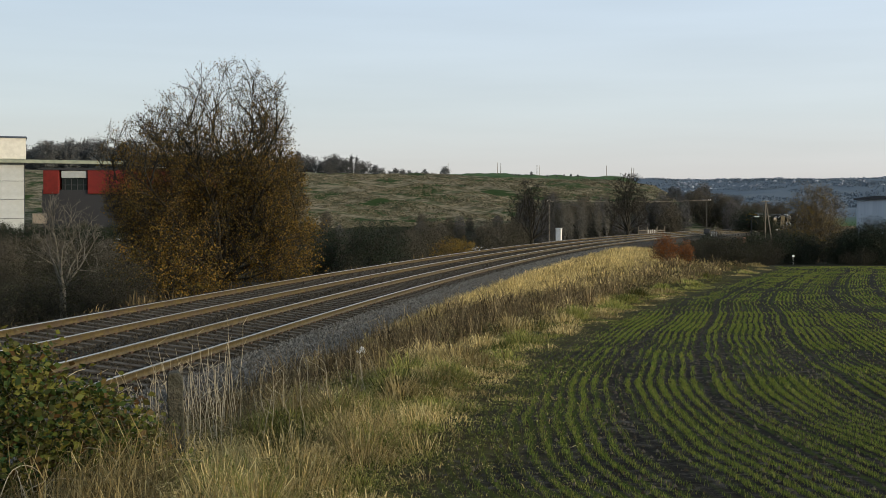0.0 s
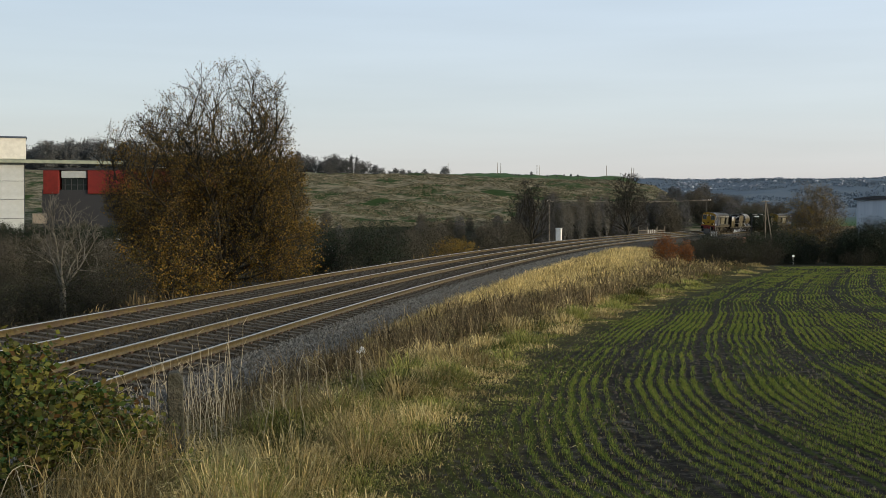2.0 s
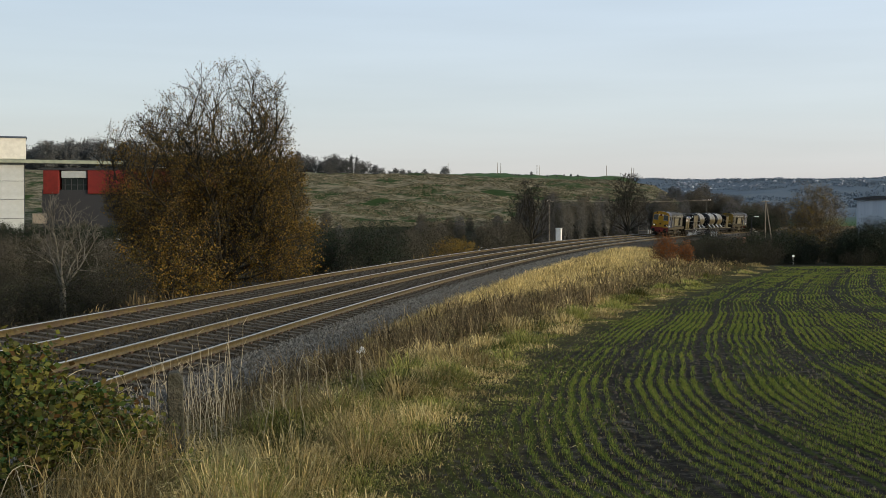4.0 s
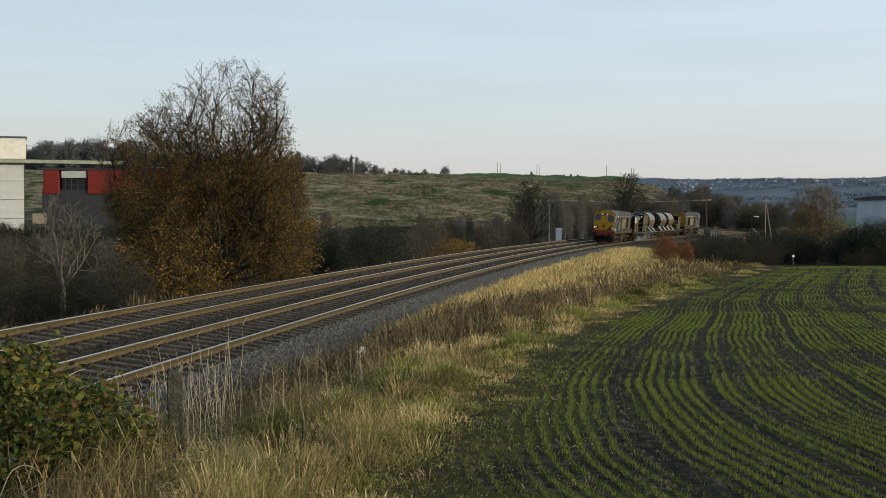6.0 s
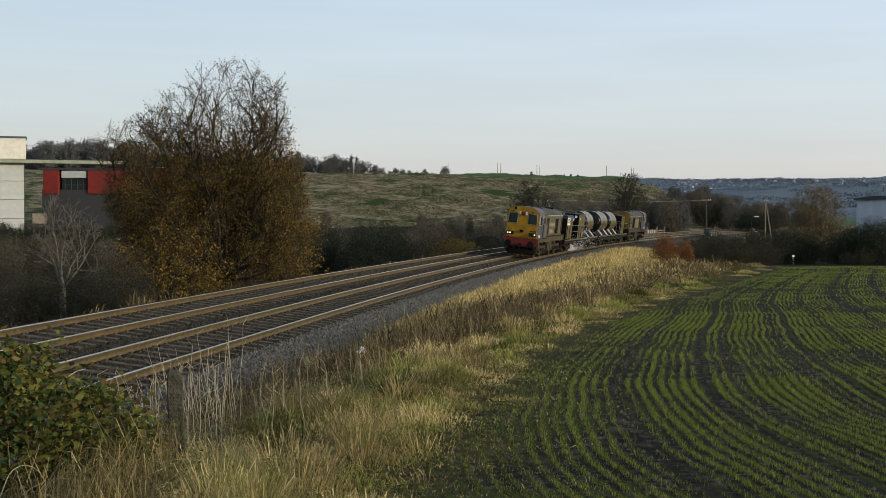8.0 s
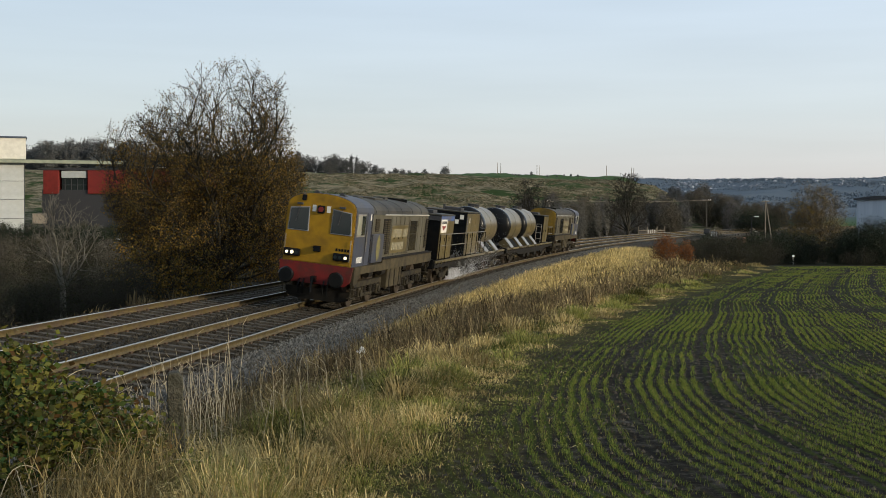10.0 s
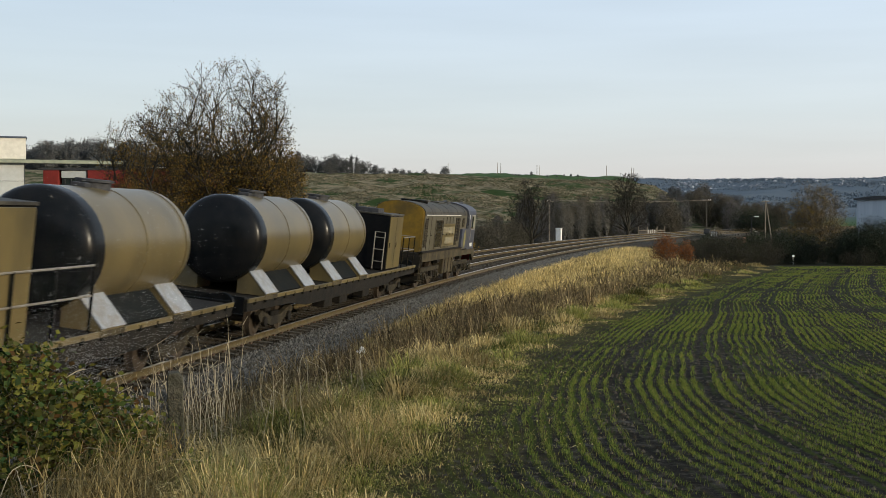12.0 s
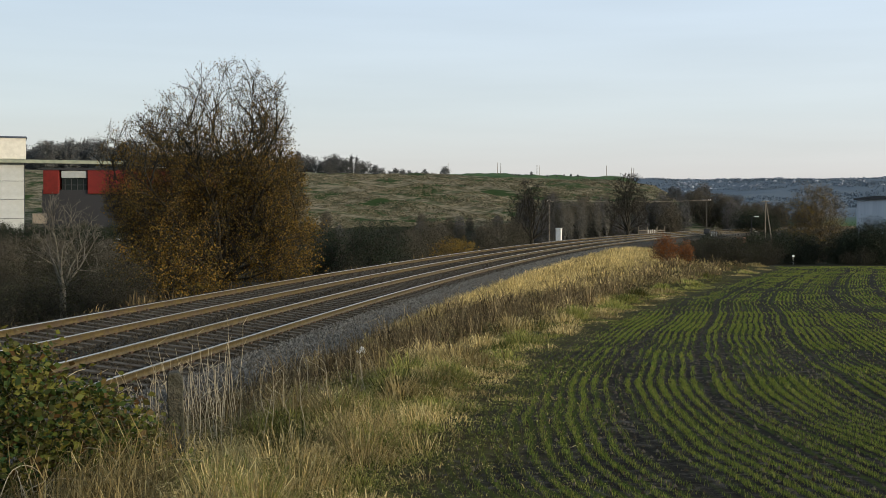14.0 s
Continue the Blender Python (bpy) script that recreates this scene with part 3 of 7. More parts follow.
def tree_meshes(seed, profile, height, n, trunk_r, bark, leaf, leaves=0, leaf_size=0.09, twig=(3, 0.5, 0.008), depth=1.0, leaf_low=1.0, root=(0, 0, -0.3), shell=0.6, min_r=0.006, up=0.4):
    rng = np.random.default_rng(seed)
    tips = fill(rng, n, profile, height, depth, shell)
    A, B, RA, RB = wood(rng, tips, root, trunk_r)
    RA, RB = np.maximum(RA, min_r), np.maximum(RB, min_r)
    thick = RB > 0.03
    V1, F1 = tube_arrays(A[thick], B[thick], RA[thick], RB[thick], 6)
    V2, F2 = tube_arrays(A[~thick], B[~thick], RA[~thick], RB[~thick], 3)
    trunk = mesh_np("trunk", np.concatenate([V1, V2]), np.concatenate([F1, F2 + len(V1)]), bark, True)
    a, b, ra, rb, ends = twigs_from(rng, tips, *twig[:2], twig[2], up)
    V, F = tube_arrays(a, b, ra, rb, 3)
    crown = mesh_np("crown", V, F, bark)
    foliage = None
    if leaves:
        w = np.interp(ends[:, 2] / height, [0, 0.45, 0.75, 1.0], [1, 1, leaf_low, leaf_low * 0.6])
        patch = 0.5 + 0.5 * np.sin(ends[:, 0] * 1.1 + seed) * np.sin(ends[:, 2] * 1.3 + ends[:, 1])
        w = w * (0.35 + patch)
        pick = rng.choice(len(ends), leaves, p=w / w.sum())
        P = ends[pick] + rng.normal(0, twig[1] * 0.28, (leaves, 3))
        V, F = quads_at(P, rng.uniform(0.6, 1.3, leaves) * leaf_size, rng)
        foliage = mesh_np("foliage", V, F, leaf)
    return trunk, crown, foliage


def limbed_tree(seed, profile, height, limbs, trunk_r, bark, leaf, leaves=0, leaf_size=0.09, depth=0.9, root_z=-0.5, fork=1.2, gaps=(0.5, 0.32, 0.22), caps=(9.0, 2.8, 1.1, 0.5), min_r=0.007, top_leaf=0.4, lean=0.75):
    """A tree grown limb by limb: limbs fan from the fork, each order of branches stops at the crown's outline."""
    rng = np.random.default_rng(seed)
    hs, lo, hi = (np.array(c, float) for c in zip(*profile))
    T = np.arange(0.1, 14, 0.12)
    A, B, RA, RB, LV, tips = [], [], [], [], [], []

    def reach(p_, d):
        Q = p_ + T[:, None] * d
        t = Q[:, 2] / height
        a, b_ = np.interp(t, hs, lo), np.interp(t, hs, hi)
        mid, half = (b_ - a) / 2, (a + b_) / 2 + 1e-6
        out = (((Q[:, 0] - mid) / half) ** 2 + (Q[:, 1] / (half * depth)) ** 2 > 1) | (t > hs[-1])
        return T[int(np.argmax(out))] if out.any() else T[-1]

    def grow(p_, d, L, r, level):
        step = (0.42, 0.3, 0.2, 0.2)[level]
        n = max(int(L / step), 2)
        turn = rng.uniform(0, 6.28)
        gap, next_ = gaps[min(level, 2)], L * (0.22 if level == 0 else 0.15)
        for i in range(n):
            f0, f1 = i / n, (i + 1) / n
            d = d + rng.normal(0, (0.10, 0.14, 0.18, 0.2)[level], 3) + np.array([0, 0, (0.012, 0.03, 0.03, 0.05)[level]])
            d = d / np.linalg.norm(d)
            q = p_ + d * L / n
            A.append(p_), B.append(q), LV.append(level)
            RA.append(max(r * (1 - 0.97 * f0) ** 1.25, min_r)), RB.append(max(r * (1 - 0.97 * f1) ** 1.25, min_r))
            while level < 3 and next_ < f1 * L:
                next_ += gap * rng.uniform(0.6, 1.4)
                turn += 2.4
                u = np.cross(d, [0.3, 0.2, 1.0])
                u /= np.linalg.norm(u) + 1e-9
                w = np.cross(d, u)
                spread = rng.uniform(0.55, 1.0)
                c = d * math.cos(spread) + (u * math.cos(turn) + w * math.sin(turn)) * math.sin(spread)
                c[2] += 0.1
                c /= np.linalg.norm(c)
                Lc = min(reach(q, c) * rng.uniform(0.7, 1.02), caps[level + 1] * rng.uniform(0.6, 1.1))
                if Lc > 0.12:
                    grow(q, c, Lc, max(r * (1 - 0.97 * f1) ** 1.25 * 0.6, 0.028 * Lc ** 0.8 if level == 0 else min_r), level + 1)
            if level >= 2 and i >= n // 2:
                tips.append(q)
            p_ = q
            if level < 2 and i > 1 and reach(q, d) < 0.15:
                break

    base, top_ = np.array([0, 0, root_z]), np.array([0, 0, fork])
    LV.append(0), A.append(base), B.append(top_), RA.append(trunk_r * 1.25), RB.append(trunk_r)
    for az, tilt, share in limbs:
        d = np.array([math.sin(tilt) * math.cos(az), math.sin(tilt) * math.sin(az) * lean, math.cos(tilt)])
        d /= np.linalg.norm(d)
        grow(top_.copy(), d, min(reach(top_, d) * 0.98, caps[0]), trunk_r * share, 0)
    A_, B_, ra, rb = (np.array(q) for q in (A, B, RA, RB))
    big = np.array(LV) == 0
    V1, F1 = tube_arrays(A_[big], B_[big], ra[big], rb[big], 7)
    trunk = mesh_np("trunk", V1, F1, bark, True)
    V2, F2 = tube_arrays(A_[~big], B_[~big], ra[~big], rb[~big], 3)
    crown = mesh_np("crown", V2, F2, bark)
    foliage = None
    if leaves:
        E = np.array(tips)
        w = np.interp(E[:, 2] / height, [0, 0.5, 0.72, 1.0], [1, 1, top_leaf, top_leaf * 0.7])
        w = w * (0.25 + 0.75 * (0.5 + 0.5 * np.sin(E[:, 0] * 1.5 + seed) * np.sin(E[:, 2] * 1.7 + E[:, 1] * 1.2)))
        pick = rng.choice(len(E), leaves, p=w / w.sum())
        V, F = quads_at(E[pick] + rng.normal(0, 0.11, (leaves, 3)), rng.uniform(0.6, 1.3, leaves) * leaf_size, rng)
        foliage = mesh_np("foliage", V, F, leaf)
    return trunk, crown, foliage


def plant(name, meshes, x, y, label, category, group="", rz=0.0, sc=1.0, sink=0.0, z=None):
    zz = float(land(np.array([x]), np.array([y]))[0]) if z is None else z
    ob = thing(name, label, category, group, m=pose(x, y, zz - sink, 0, 0, rz) @ Matrix.Diagonal((sc, sc, sc, 1)))
    for nm, me in zip(("trunk", "crown", "foliage"), meshes):
        if me:
            part(nm, me, None, ob)
    return ob


# the big oak beside the line, brown leaves hanging on below, nearly bare on top
OAK = [(0.05, 3.4, 3.9), (0.2, 4.8, 4.3), (0.36, 5.6, 4.2), (0.5, 6.0, 3.9), (0.62, 6.3, 3.5), (0.70, 6.1, 3.3), (0.76, 4.2, 3.3), (0.82, 3.5, 3.5), (0.91, 2.2, 3.3), (0.985, 1.1, 2.4)]
OAK_LIMBS = [(0.2, 0.17, 0.55), (3.0, 0.14, 0.55), (0.1, 0.24, 0.5), (3.14, 0.7, 0.5), (3.3, 0.76, 0.45), (2.95, 0.88, 0.45), (3.2, 1.08, 0.4), (0.3, 0.28, 0.5), (0.3, 0.06, 0.8), (3.0, 0.26, 0.6), (3.3, 0.4, 0.55), (2.9, 0.48, 0.5), (3.5, 0.54, 0.45), (2.9, 0.62, 0.5), (3.4, 0.8, 0.5), (2.7, 1.0, 0.45), (3.6, 1.2, 0.4), (3.0, 1.42, 0.35), (0.1, 0.2, 0.5), (6.0, 0.42, 0.45), (0.4, 0.7, 0.42), (6.1, 0.95, 0.4), (0.2, 1.2, 0.38), (5.9, 1.42, 0.33), (1.5, 0.35, 0.45), (4.7, 0.3, 0.5), (4.9, 0.65, 0.45), (1.7, 0.9, 0.4), (5.3, 1.05, 0.4), (4.2, 1.05, 0.4), (4.5, 1.4, 0.33), (2.2, 0.75, 0.4)]
plant("oak_tree", limbed_tree(11, OAK, 11.6, OAK_LIMBS, 0.3, M_BARK, M_OAK_LEAF, 88000, 0.072, 0.85, gaps=(0.34, 0.28, 0.2), caps=(12.0, 2.6, 1.0, 0.5), top_leaf=0.55, fork=0.8, min_r=0.009), -10.7, 56.0, "large oak with brown leaves below and a bare crown", "tree", rz=0)
LOW = [(0.0, 2.4, 2.6), (0.3, 3.0, 3.2), (0.7, 2.5, 2.6), (1.0, 1.0, 1.1)]
plant("understorey_bush", tree_meshes(12, LOW, 3.6, 700, 0.12, M_BARK, M_OAK_LEAF, 6500, 0.11, (4, 0.4, 0.007), 0.9, 1.0), -12.4, 52.5, "low bush with yellow-brown leaves under the oak", "bush")
plant("understorey_bush", tree_meshes(13, LOW, 4.4, 700, 0.12, M_BARK, M_OAK_LEAF, 7500, 0.11, (4, 0.4, 0.007), 0.9, 1.0), -8.6, 57.0, "low bush with orange-brown leaves beside the oak", "bush")

# a bare sapling and rank shrubs nearer the works
SAPLING = [(0.2, 0.5, 0.5), (0.35, 1.6, 1.5), (0.6, 1.7, 1.8), (0.85, 1.2, 1.3), (1.0, 0.6, 0.5)]
plant("sapling", limbed_tree(14, SAPLING, 5.6, [(0.5, 0.05, 0.8), (3.1, 0.5, 0.7), (0.1, 0.6, 0.6), (4.4, 0.5, 0.6), (1.2, 0.6, 0.5), (5.9, 1.0, 0.5)], 0.11, M_BARK_PALE, None, gaps=(0.32, 0.26, 0.26), caps=(5.0, 1.6, 0.8, 0.45), fork=1.7, min_r=0.009), -15.75, 47.5, "bare pale-barked young tree beyond the line", "tree")

SHRUB_P = [(0.0, 1.3, 1.5), (0.35, 2.2, 2.1), (0.7, 1.9, 2.0), (1.0, 0.7, 0.9)]
shrubs = [tree_meshes(20 + k, SHRUB_P, 3.2, 420, 0.07, M_BARK, M_DULL_LEAF, 900 + 500 * k, 0.09, (4, 0.55, 0.008), 0.9) for k in range(3)]
dark_shrubs = [tree_meshes(30 + k, SHRUB_P, 3.2, 420, 0.08, M_BARK, M_DARK_LEAF, 8000, 0.085, (4, 0.5, 0.008), 0.9) for k in range(2)]
far_shrubs = [tree_meshes(40 + k, [(0.0, 2.6, 2.8), (0.4, 3.4, 3.2), (0.75, 2.8, 2.7), (1.0, 0.9, 1.2)], 7.0, 560, 0.16, M_TWIG if k % 2 else M_TWIG_LIFTED, M_DULL_LEAF, 2600, 0.17, (4, 0.95, 0.018), 0.9, 0.5, min_r=0.02) for k in range(4)]
rr = random.Random(8)


def row_of(name, kinds, spots, label, category, group, hs=(0.8, 1.2)):
    for k, (x, y) in enumerate(spots):
        plant(name, kinds[(k * 7 + k // 3) % len(kinds)], x, y, label, category, group, rr.uniform(0, 360), rr.uniform(*hs), 0.15)


# left of the oak, down to the works
row_of("shrub", shrubs, [(-24 + rr.uniform(-1.5, 1.5), 56), (-21, 60), (-18, 52), (-19.5, 66), (-25, 70), (-16.5, 60), (-14.5, 46), (-17.6, 43.5), (-15, 52), (-22, 78), (-27, 82), (-31, 90), (-18, 74), (-29, 76), (-20, 88), (-36, 98), (-24, 96), (-14, 70), (-12.5, 44.5)] + [(rr.uniform(-0.385, -0.27) * d_, d_) for d_ in [50 + 3.1 * k_ for k_ in range(46)]], "leafless grey-brown shrub beyond the railway", "shrub", "shrubs beyond the line", (0.6, 0.95))
# the thicket between oak and bridge
thicket = []
for k in range(30):
    d = 88 + 70 * rr.random()
    px = rr.uniform(548, 770) if k < 16 else rr.uniform(700, 930)
    thicket.append(((px - 784) / 2029 * d, d))
thicket = [q for q in thicket if chain_of(np.array([q[0]]), np.array([q[1]]))[1][0] < -11]
row_of("thicket_shrub", far_shrubs[:4], thicket, "tangled bare thicket shrub below the railway", "shrub", "thicket below the line", (0.5, 0.75))
plant("dark_shrub", dark_shrubs[0], -5.2, 92, "dark thicket shrub with clinging leaves", "shrub", "thicket below the line", 20, 1.3)
plant("dark_shrub", dark_shrubs[1], -9.8, 96, "dark thicket shrub with clinging leaves", "shrub", "thicket below the line", 120, 1.4)
plant("yellow_bush", tree_meshes(50, LOW, 2.0, 260, 0.05, M_TWIG, M_YELLOW_LEAF, 3600, 0.11, (3, 0.35, 0.008), 0.9, 1.0), 1.0, 102, "low bush with yellow-brown leaves beside the line", "bush", sc=0.85)
row_of("thicket_shrub", far_shrubs, [((px_ - 784) / 2029 * d_, d_) for px_, d_ in ((70, 190), (150, 165), (190, 150), (215, 130), (235, 140), (120, 205), (255, 120), (60, 140), (20, 150), (95, 128), (160, 118), (200, 110), (10, 118), (280, 125), (330, 130), (30, 180))], "tangled bare thicket shrub below the works", "shrub", "thicket below the works", (0.6, 0.85))
# single bare trees by the line
BARE = [(0.12, 1.2, 1.4), (0.3, 2.6, 2.4), (0.55, 3.4, 3.6), (0.8, 3.0, 3.3), (1.0, 1.2, 1.6)]
BROAD = [(0.12, 2.2, 2.6), (0.3, 4.0, 3.4), (0.55, 4.4, 4.0), (0.8, 3.8, 3.6), (1.0, 2.0, 2.4)]
BARE_LIMBS = [(0.4, 0.1, 0.7), (3.2, 0.4, 0.6), (0.1, 0.5, 0.6), (2.6, 0.85, 0.5), (5.9, 0.9, 0.5), (1.4, 0.6, 0.5), (4.6, 0.6, 0.5), (3.3, 1.2, 0.45), (0.2, 1.25, 0.45)]
bare_tree = limbed_tree(51, BARE, 9.4, BARE_LIMBS, 0.26, M_BARK, None, gaps=(0.6, 0.42, 0.34), caps=(9.0, 2.8, 1.3, 0.7), fork=1.6, min_r=0.02)
plant("bare_tree", bare_tree, 11.6, 150, "leafless crooked tree beyond the track", "tree", "bare trees")
plant("bare_tree", limbed_tree(52, BROAD, 11.4, BARE_LIMBS + [(2.0, 0.25, 0.6), (5.2, 0.3, 0.6)], 0.3, M_BARK, None, gaps=(0.6, 0.45, 0.34), caps=(11.0, 3.4, 1.5, 0.8), fork=1.5, min_r=0.022), 31.6, 196, "broad leafless tree beside the track", "tree", "bare trees")
# birches
BIRCH = [(0.3, 0.5, 0.5), (0.6, 0.9, 0.9), (1.0, 0.2, 0.2)]
birch = tree_meshes(53, BIRCH, 11, 160, 0.10, M_BARK_PALE, None, 0, 0.1, (4, 0.9, 0.015), min_r=0.016)
for k in range(15):
    d = rr.uniform(200, 245)
    plant("birch", birch, (rr.uniform(955, 1075) - 784) / 2029 * d, d, "slim leafless birch with a pale stem", "tree", "birches", rr.uniform(0, 360), rr.uniform(0.75, 1.0))
# brown wood beyond the road
WOODP = [(0.0, 2.4, 2.5), (0.3, 3.4, 3.6), (0.7, 3.4, 3.2), (1.0, 1.4, 1.6)]
wood_kinds = [tree_meshes(60 + k, WOODP, 10.5, 620, 0.2, M_TWIG_LIFTED if k != 1 else M_TWIG_HAZED, M_DULL_LEAF, 1800, 0.22, (4, 1.25, 0.03), 0.9, 0.7, min_r=0.03) for k in range(3)]
spots = []
for k in range(74):
    d = rr.uniform(246, 300)
    px = rr.uniform(930, 1440)
    d = d + 65 * smooth01((px - 1180) / 60) + 25 * smooth01((px - 1320) / 60)
    spots.append(((px - 784) / 2029 * d, d))
spots = [q for q in spots if chain_of(np.array([q[0]]), np.array([q[1]]))[1][0] < -11]
row_of("wood_tree", wood_kinds, spots, "leafless brown tree in a wood beyond the road", "tree", "wood beyond the road", (0.65, 0.95))
low_spots = []
for k in range(30):
    d = rr.uniform(242, 290)
    low_spots.append(((rr.uniform(420, 940) - 784) / 2029 * d, d))
for k in range(26):
    d = rr.uniform(205, 285)
    low_spots.append(((rr.uniform(-30, 330) - 784) / 2029 * d, d))
row_of("wood_tree", wood_kinds, low_spots, "low leafless tree beyond the road", "tree", "wood beyond the road", (0.32, 0.5))
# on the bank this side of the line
plant("copper_bush", tree_meshes(70, [(0, .9, .9), (.4, 1.3, 1.2), (1, .5, .5)], 2.5, 300, 0.05, M_TWIG_LIFTED, M_RUST_LEAF, 3600, 0.10, (3, 0.35, 0.008), 0.9, 0.9), 17.7, 91, "bush with rust-brown leaves on the grass bank", "bush")
plant("copper_bush", tree_meshes(71, [(0, .5, .5), (.5, .7, .7), (1, .3, .3)], 1.8, 160, 0.04, M_TWIG_LIFTED, M_RUST_LEAF, 1500, 0.10, (3, 0.3, 0.008), 0.9, 0.9), 19.7, 93, "small bush with rust-brown leaves on the bank", "bush")
row_of("bank_shrub", shrubs, [(23.6, 106), (25.2, 109), (27.0, 112), (28.4, 111), (26.2, 104.5)], "bare grey-green shrub on the railway bank", "shrub", "bank shrubs", (0.5, 1.1))
row_of("bank_shrub", dark_shrubs, [(26.4, 115)], "dark shrub on the railway bank", "shrub", "bank shrubs", (0.8, 1.1))
# behind the field
row_of("hedge_bush", dark_shrubs, [(67, 238), (71, 236), (75, 240), (79, 238), (83, 240), (86, 236), (90, 239), (64, 242), (95, 238)], "dark hedge bush beyond the road", "bush", "hedge behind the road", (1.3, 1.75))
row_of("hedge_bush", shrubs, [(38.4, 109), (39.4, 107)], "bare hedge bush at the field's end", "bush", "hedge at the field", (0.35, 0.6))
plant("willow", tree_meshes(72, [(0.05, 2.8, 2.8), (0.35, 4.0, 4.0), (0.7, 3.8, 3.6), (1, 1.5, 1.6)], 9.3, 1300, 0.3, M_TWIG_LIFTED, M_YELLOW_LEAF, 9000, 0.12, (5, 0.9, 0.013), 0.9, 0.9, min_r=0.014), 45.4, 140, "round bare willow with brownish twigs behind the field", "tree")
row_of("evergreen_bush", dark_shrubs, [(40.2, 112), (42.2, 111), (44.4, 113), (46.5, 112), (42.6, 116), (49, 113)], "dark evergreen bush at the field's end", "bush", "evergreens at the field", (1.2, 1.45))
row_of("hedge_bush", dark_shrubs, [(47.4, 150), (50.5, 152), (54, 150), (57.5, 153)], "dark hedge bush behind the field", "bush", "hedge behind the field", (1.0, 1.3))

row_of("evergreen_bush", dark_shrubs, [(30.6 + 2.1 * k, 112.5 + (k * 5) % 4) for k in range(8)], "dark evergreen bush at the field's end", "bush", "evergreens at the field", (0.85, 1.15))
row_of("bank_shrub", shrubs, [(20.6, 95), (22.6, 97), (24.2, 98), (25.6, 99), (27.2, 102), (29.4, 104), (28.2, 107.5), (30.6, 109), (24.6, 103)], "bare grey-green shrub on the railway bank", "shrub", "bank shrubs", (0.6, 0.95))

row_of("hedge_bush", dark_shrubs, [((px_ - 784) / 2029 * d_, d_) for px_, d_ in ((-25, 250), (0, 252), (25, 248), (50, 251), (75, 249), (100, 252), (125, 248), (150, 251), (175, 249), (200, 252))], "dark hedge bush before the works", "bush", "hedge before the works", (1.75, 2.1))

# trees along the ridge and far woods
far_tree = [tree_meshes(80 + k, WOODP, 8.5, 260, 0.2, M_TWIG_HAZED, M_LEAF_HAZED, 1800 if k else 300, 0.5, (3, 1.1, 0.05), 0.9, 0.8, min_r=0.05) for k in range(3)]
poplar = tree_meshes(85, [(0, .5, .5), (.4, .8, .8), (1, .2, .2)], 11, 150, 0.2, M_TWIG_HAZED, M_LEAF_HAZED, 900, 0.45, (3, 0.9, 0.05), 1.0, 1.0, min_r=0.05)
ridge = [(528, 1.0), (545, 1.0), (556, .9), (568, .75), (580, .9), (592, 1.0), (603, .85), (614, .8), (640, .7), (652, .65), (664, .55), (676, .45), (700, .5), (712, .5), (724, .4), (738, .4), (752, .45), (787, .62), (522, .8), (536, .75), (585, .6), (633, .5), (690, .35), (715, .35), (765, .3)]
for px, sc in ridge:
    d = rr.uniform(428, 446)
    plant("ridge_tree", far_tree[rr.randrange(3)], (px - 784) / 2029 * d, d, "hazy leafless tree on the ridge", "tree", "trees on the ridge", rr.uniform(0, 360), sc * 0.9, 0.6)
for px, sc in ((528, 1.0), (622, .9), (631, .85)):
    plant("ridge_poplar", poplar, (px - 784) / 2029 * 432, 432, "slim poplar on the ridge", "tree", "poplars on the ridge", 0, sc * 0.85, 0.6)
for px in (907, 912, 918, 940, 968, 985, 998, 1010, 1022):
    plant("hedge_tuft", far_tree[1], (px - 784) / 2029 * 540, 540, "low dark hedge bush on the hilltop", "bush", "hilltop hedge", rr.uniform(0, 360), 0.16 if px != 940 else 0.22, 0.2)
for k in range(96):
    d = rr.uniform(455, 560)
    px = rr.uniform(-30, 500)
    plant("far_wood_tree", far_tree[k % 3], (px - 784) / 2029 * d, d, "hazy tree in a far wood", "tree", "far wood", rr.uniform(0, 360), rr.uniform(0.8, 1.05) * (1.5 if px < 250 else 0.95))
for px, py in ((1200, 0), (1216, 0), (1232, 0), (1190, 0)):
    plant("far_wood_tree", far_tree[1], (px - 784) / 2029 * 380, 380, "hazy tree in a far wood", "tree", "far wood", rr.uniform(0, 360), 0.5)


# ---------------------------------------------------------------- grass
def blades(P, h, w, lean, rng, out=None):
    n = len(P)
    a = rng.uniform(0, 2 * np.pi, n)
    u = np.stack([np.cos(a), np.sin(a), 0 * a], -1)
    b = rng.uniform(0, 2 * np.pi, n) if out is None else out + rng.normal(0, 0.5, n)
    d = np.stack([np.cos(b), np.sin(b), 0 * b], -1) * (lean * rng.uniform(0.2, 1.0, n))[:, None]
    up = np.array([0, 0, 1.0])
    hh, ww = h[:, None], w[:, None]
    m = P + up * hh * 0.6 + d * hh * 0.35
    t = P + up * hh * np.clip(1.05 - 0.42 * lean, 0.35, 1.0)[:, None] + d * hh
    V = np.stack([P - u * ww * 0.5, P + u * ww * 0.5, m + u * ww * 0.4, m - u * ww * 0.4, t], 1)
    b0 = (np.arange(n) * 5)[:, None]
    return V.reshape(-1, 3), np.concatenate([b0 + [0, 1, 2], b0 + [0, 2, 3], b0 + [3, 2, 4]], 0)


def scatter(rng, n, y0, y1, power=1.0):
    """Places in the view's wedge between two distances."""
    y = y0 + (y1 - y0) * rng.uniform(0, 1, n) ** power
    x = y * rng.uniform(-0.45, 0.42, n)
    return x, y


def clumps(x, y, f, seed):
    return 0.5 + 0.25 * wob(x, y, f, seed)


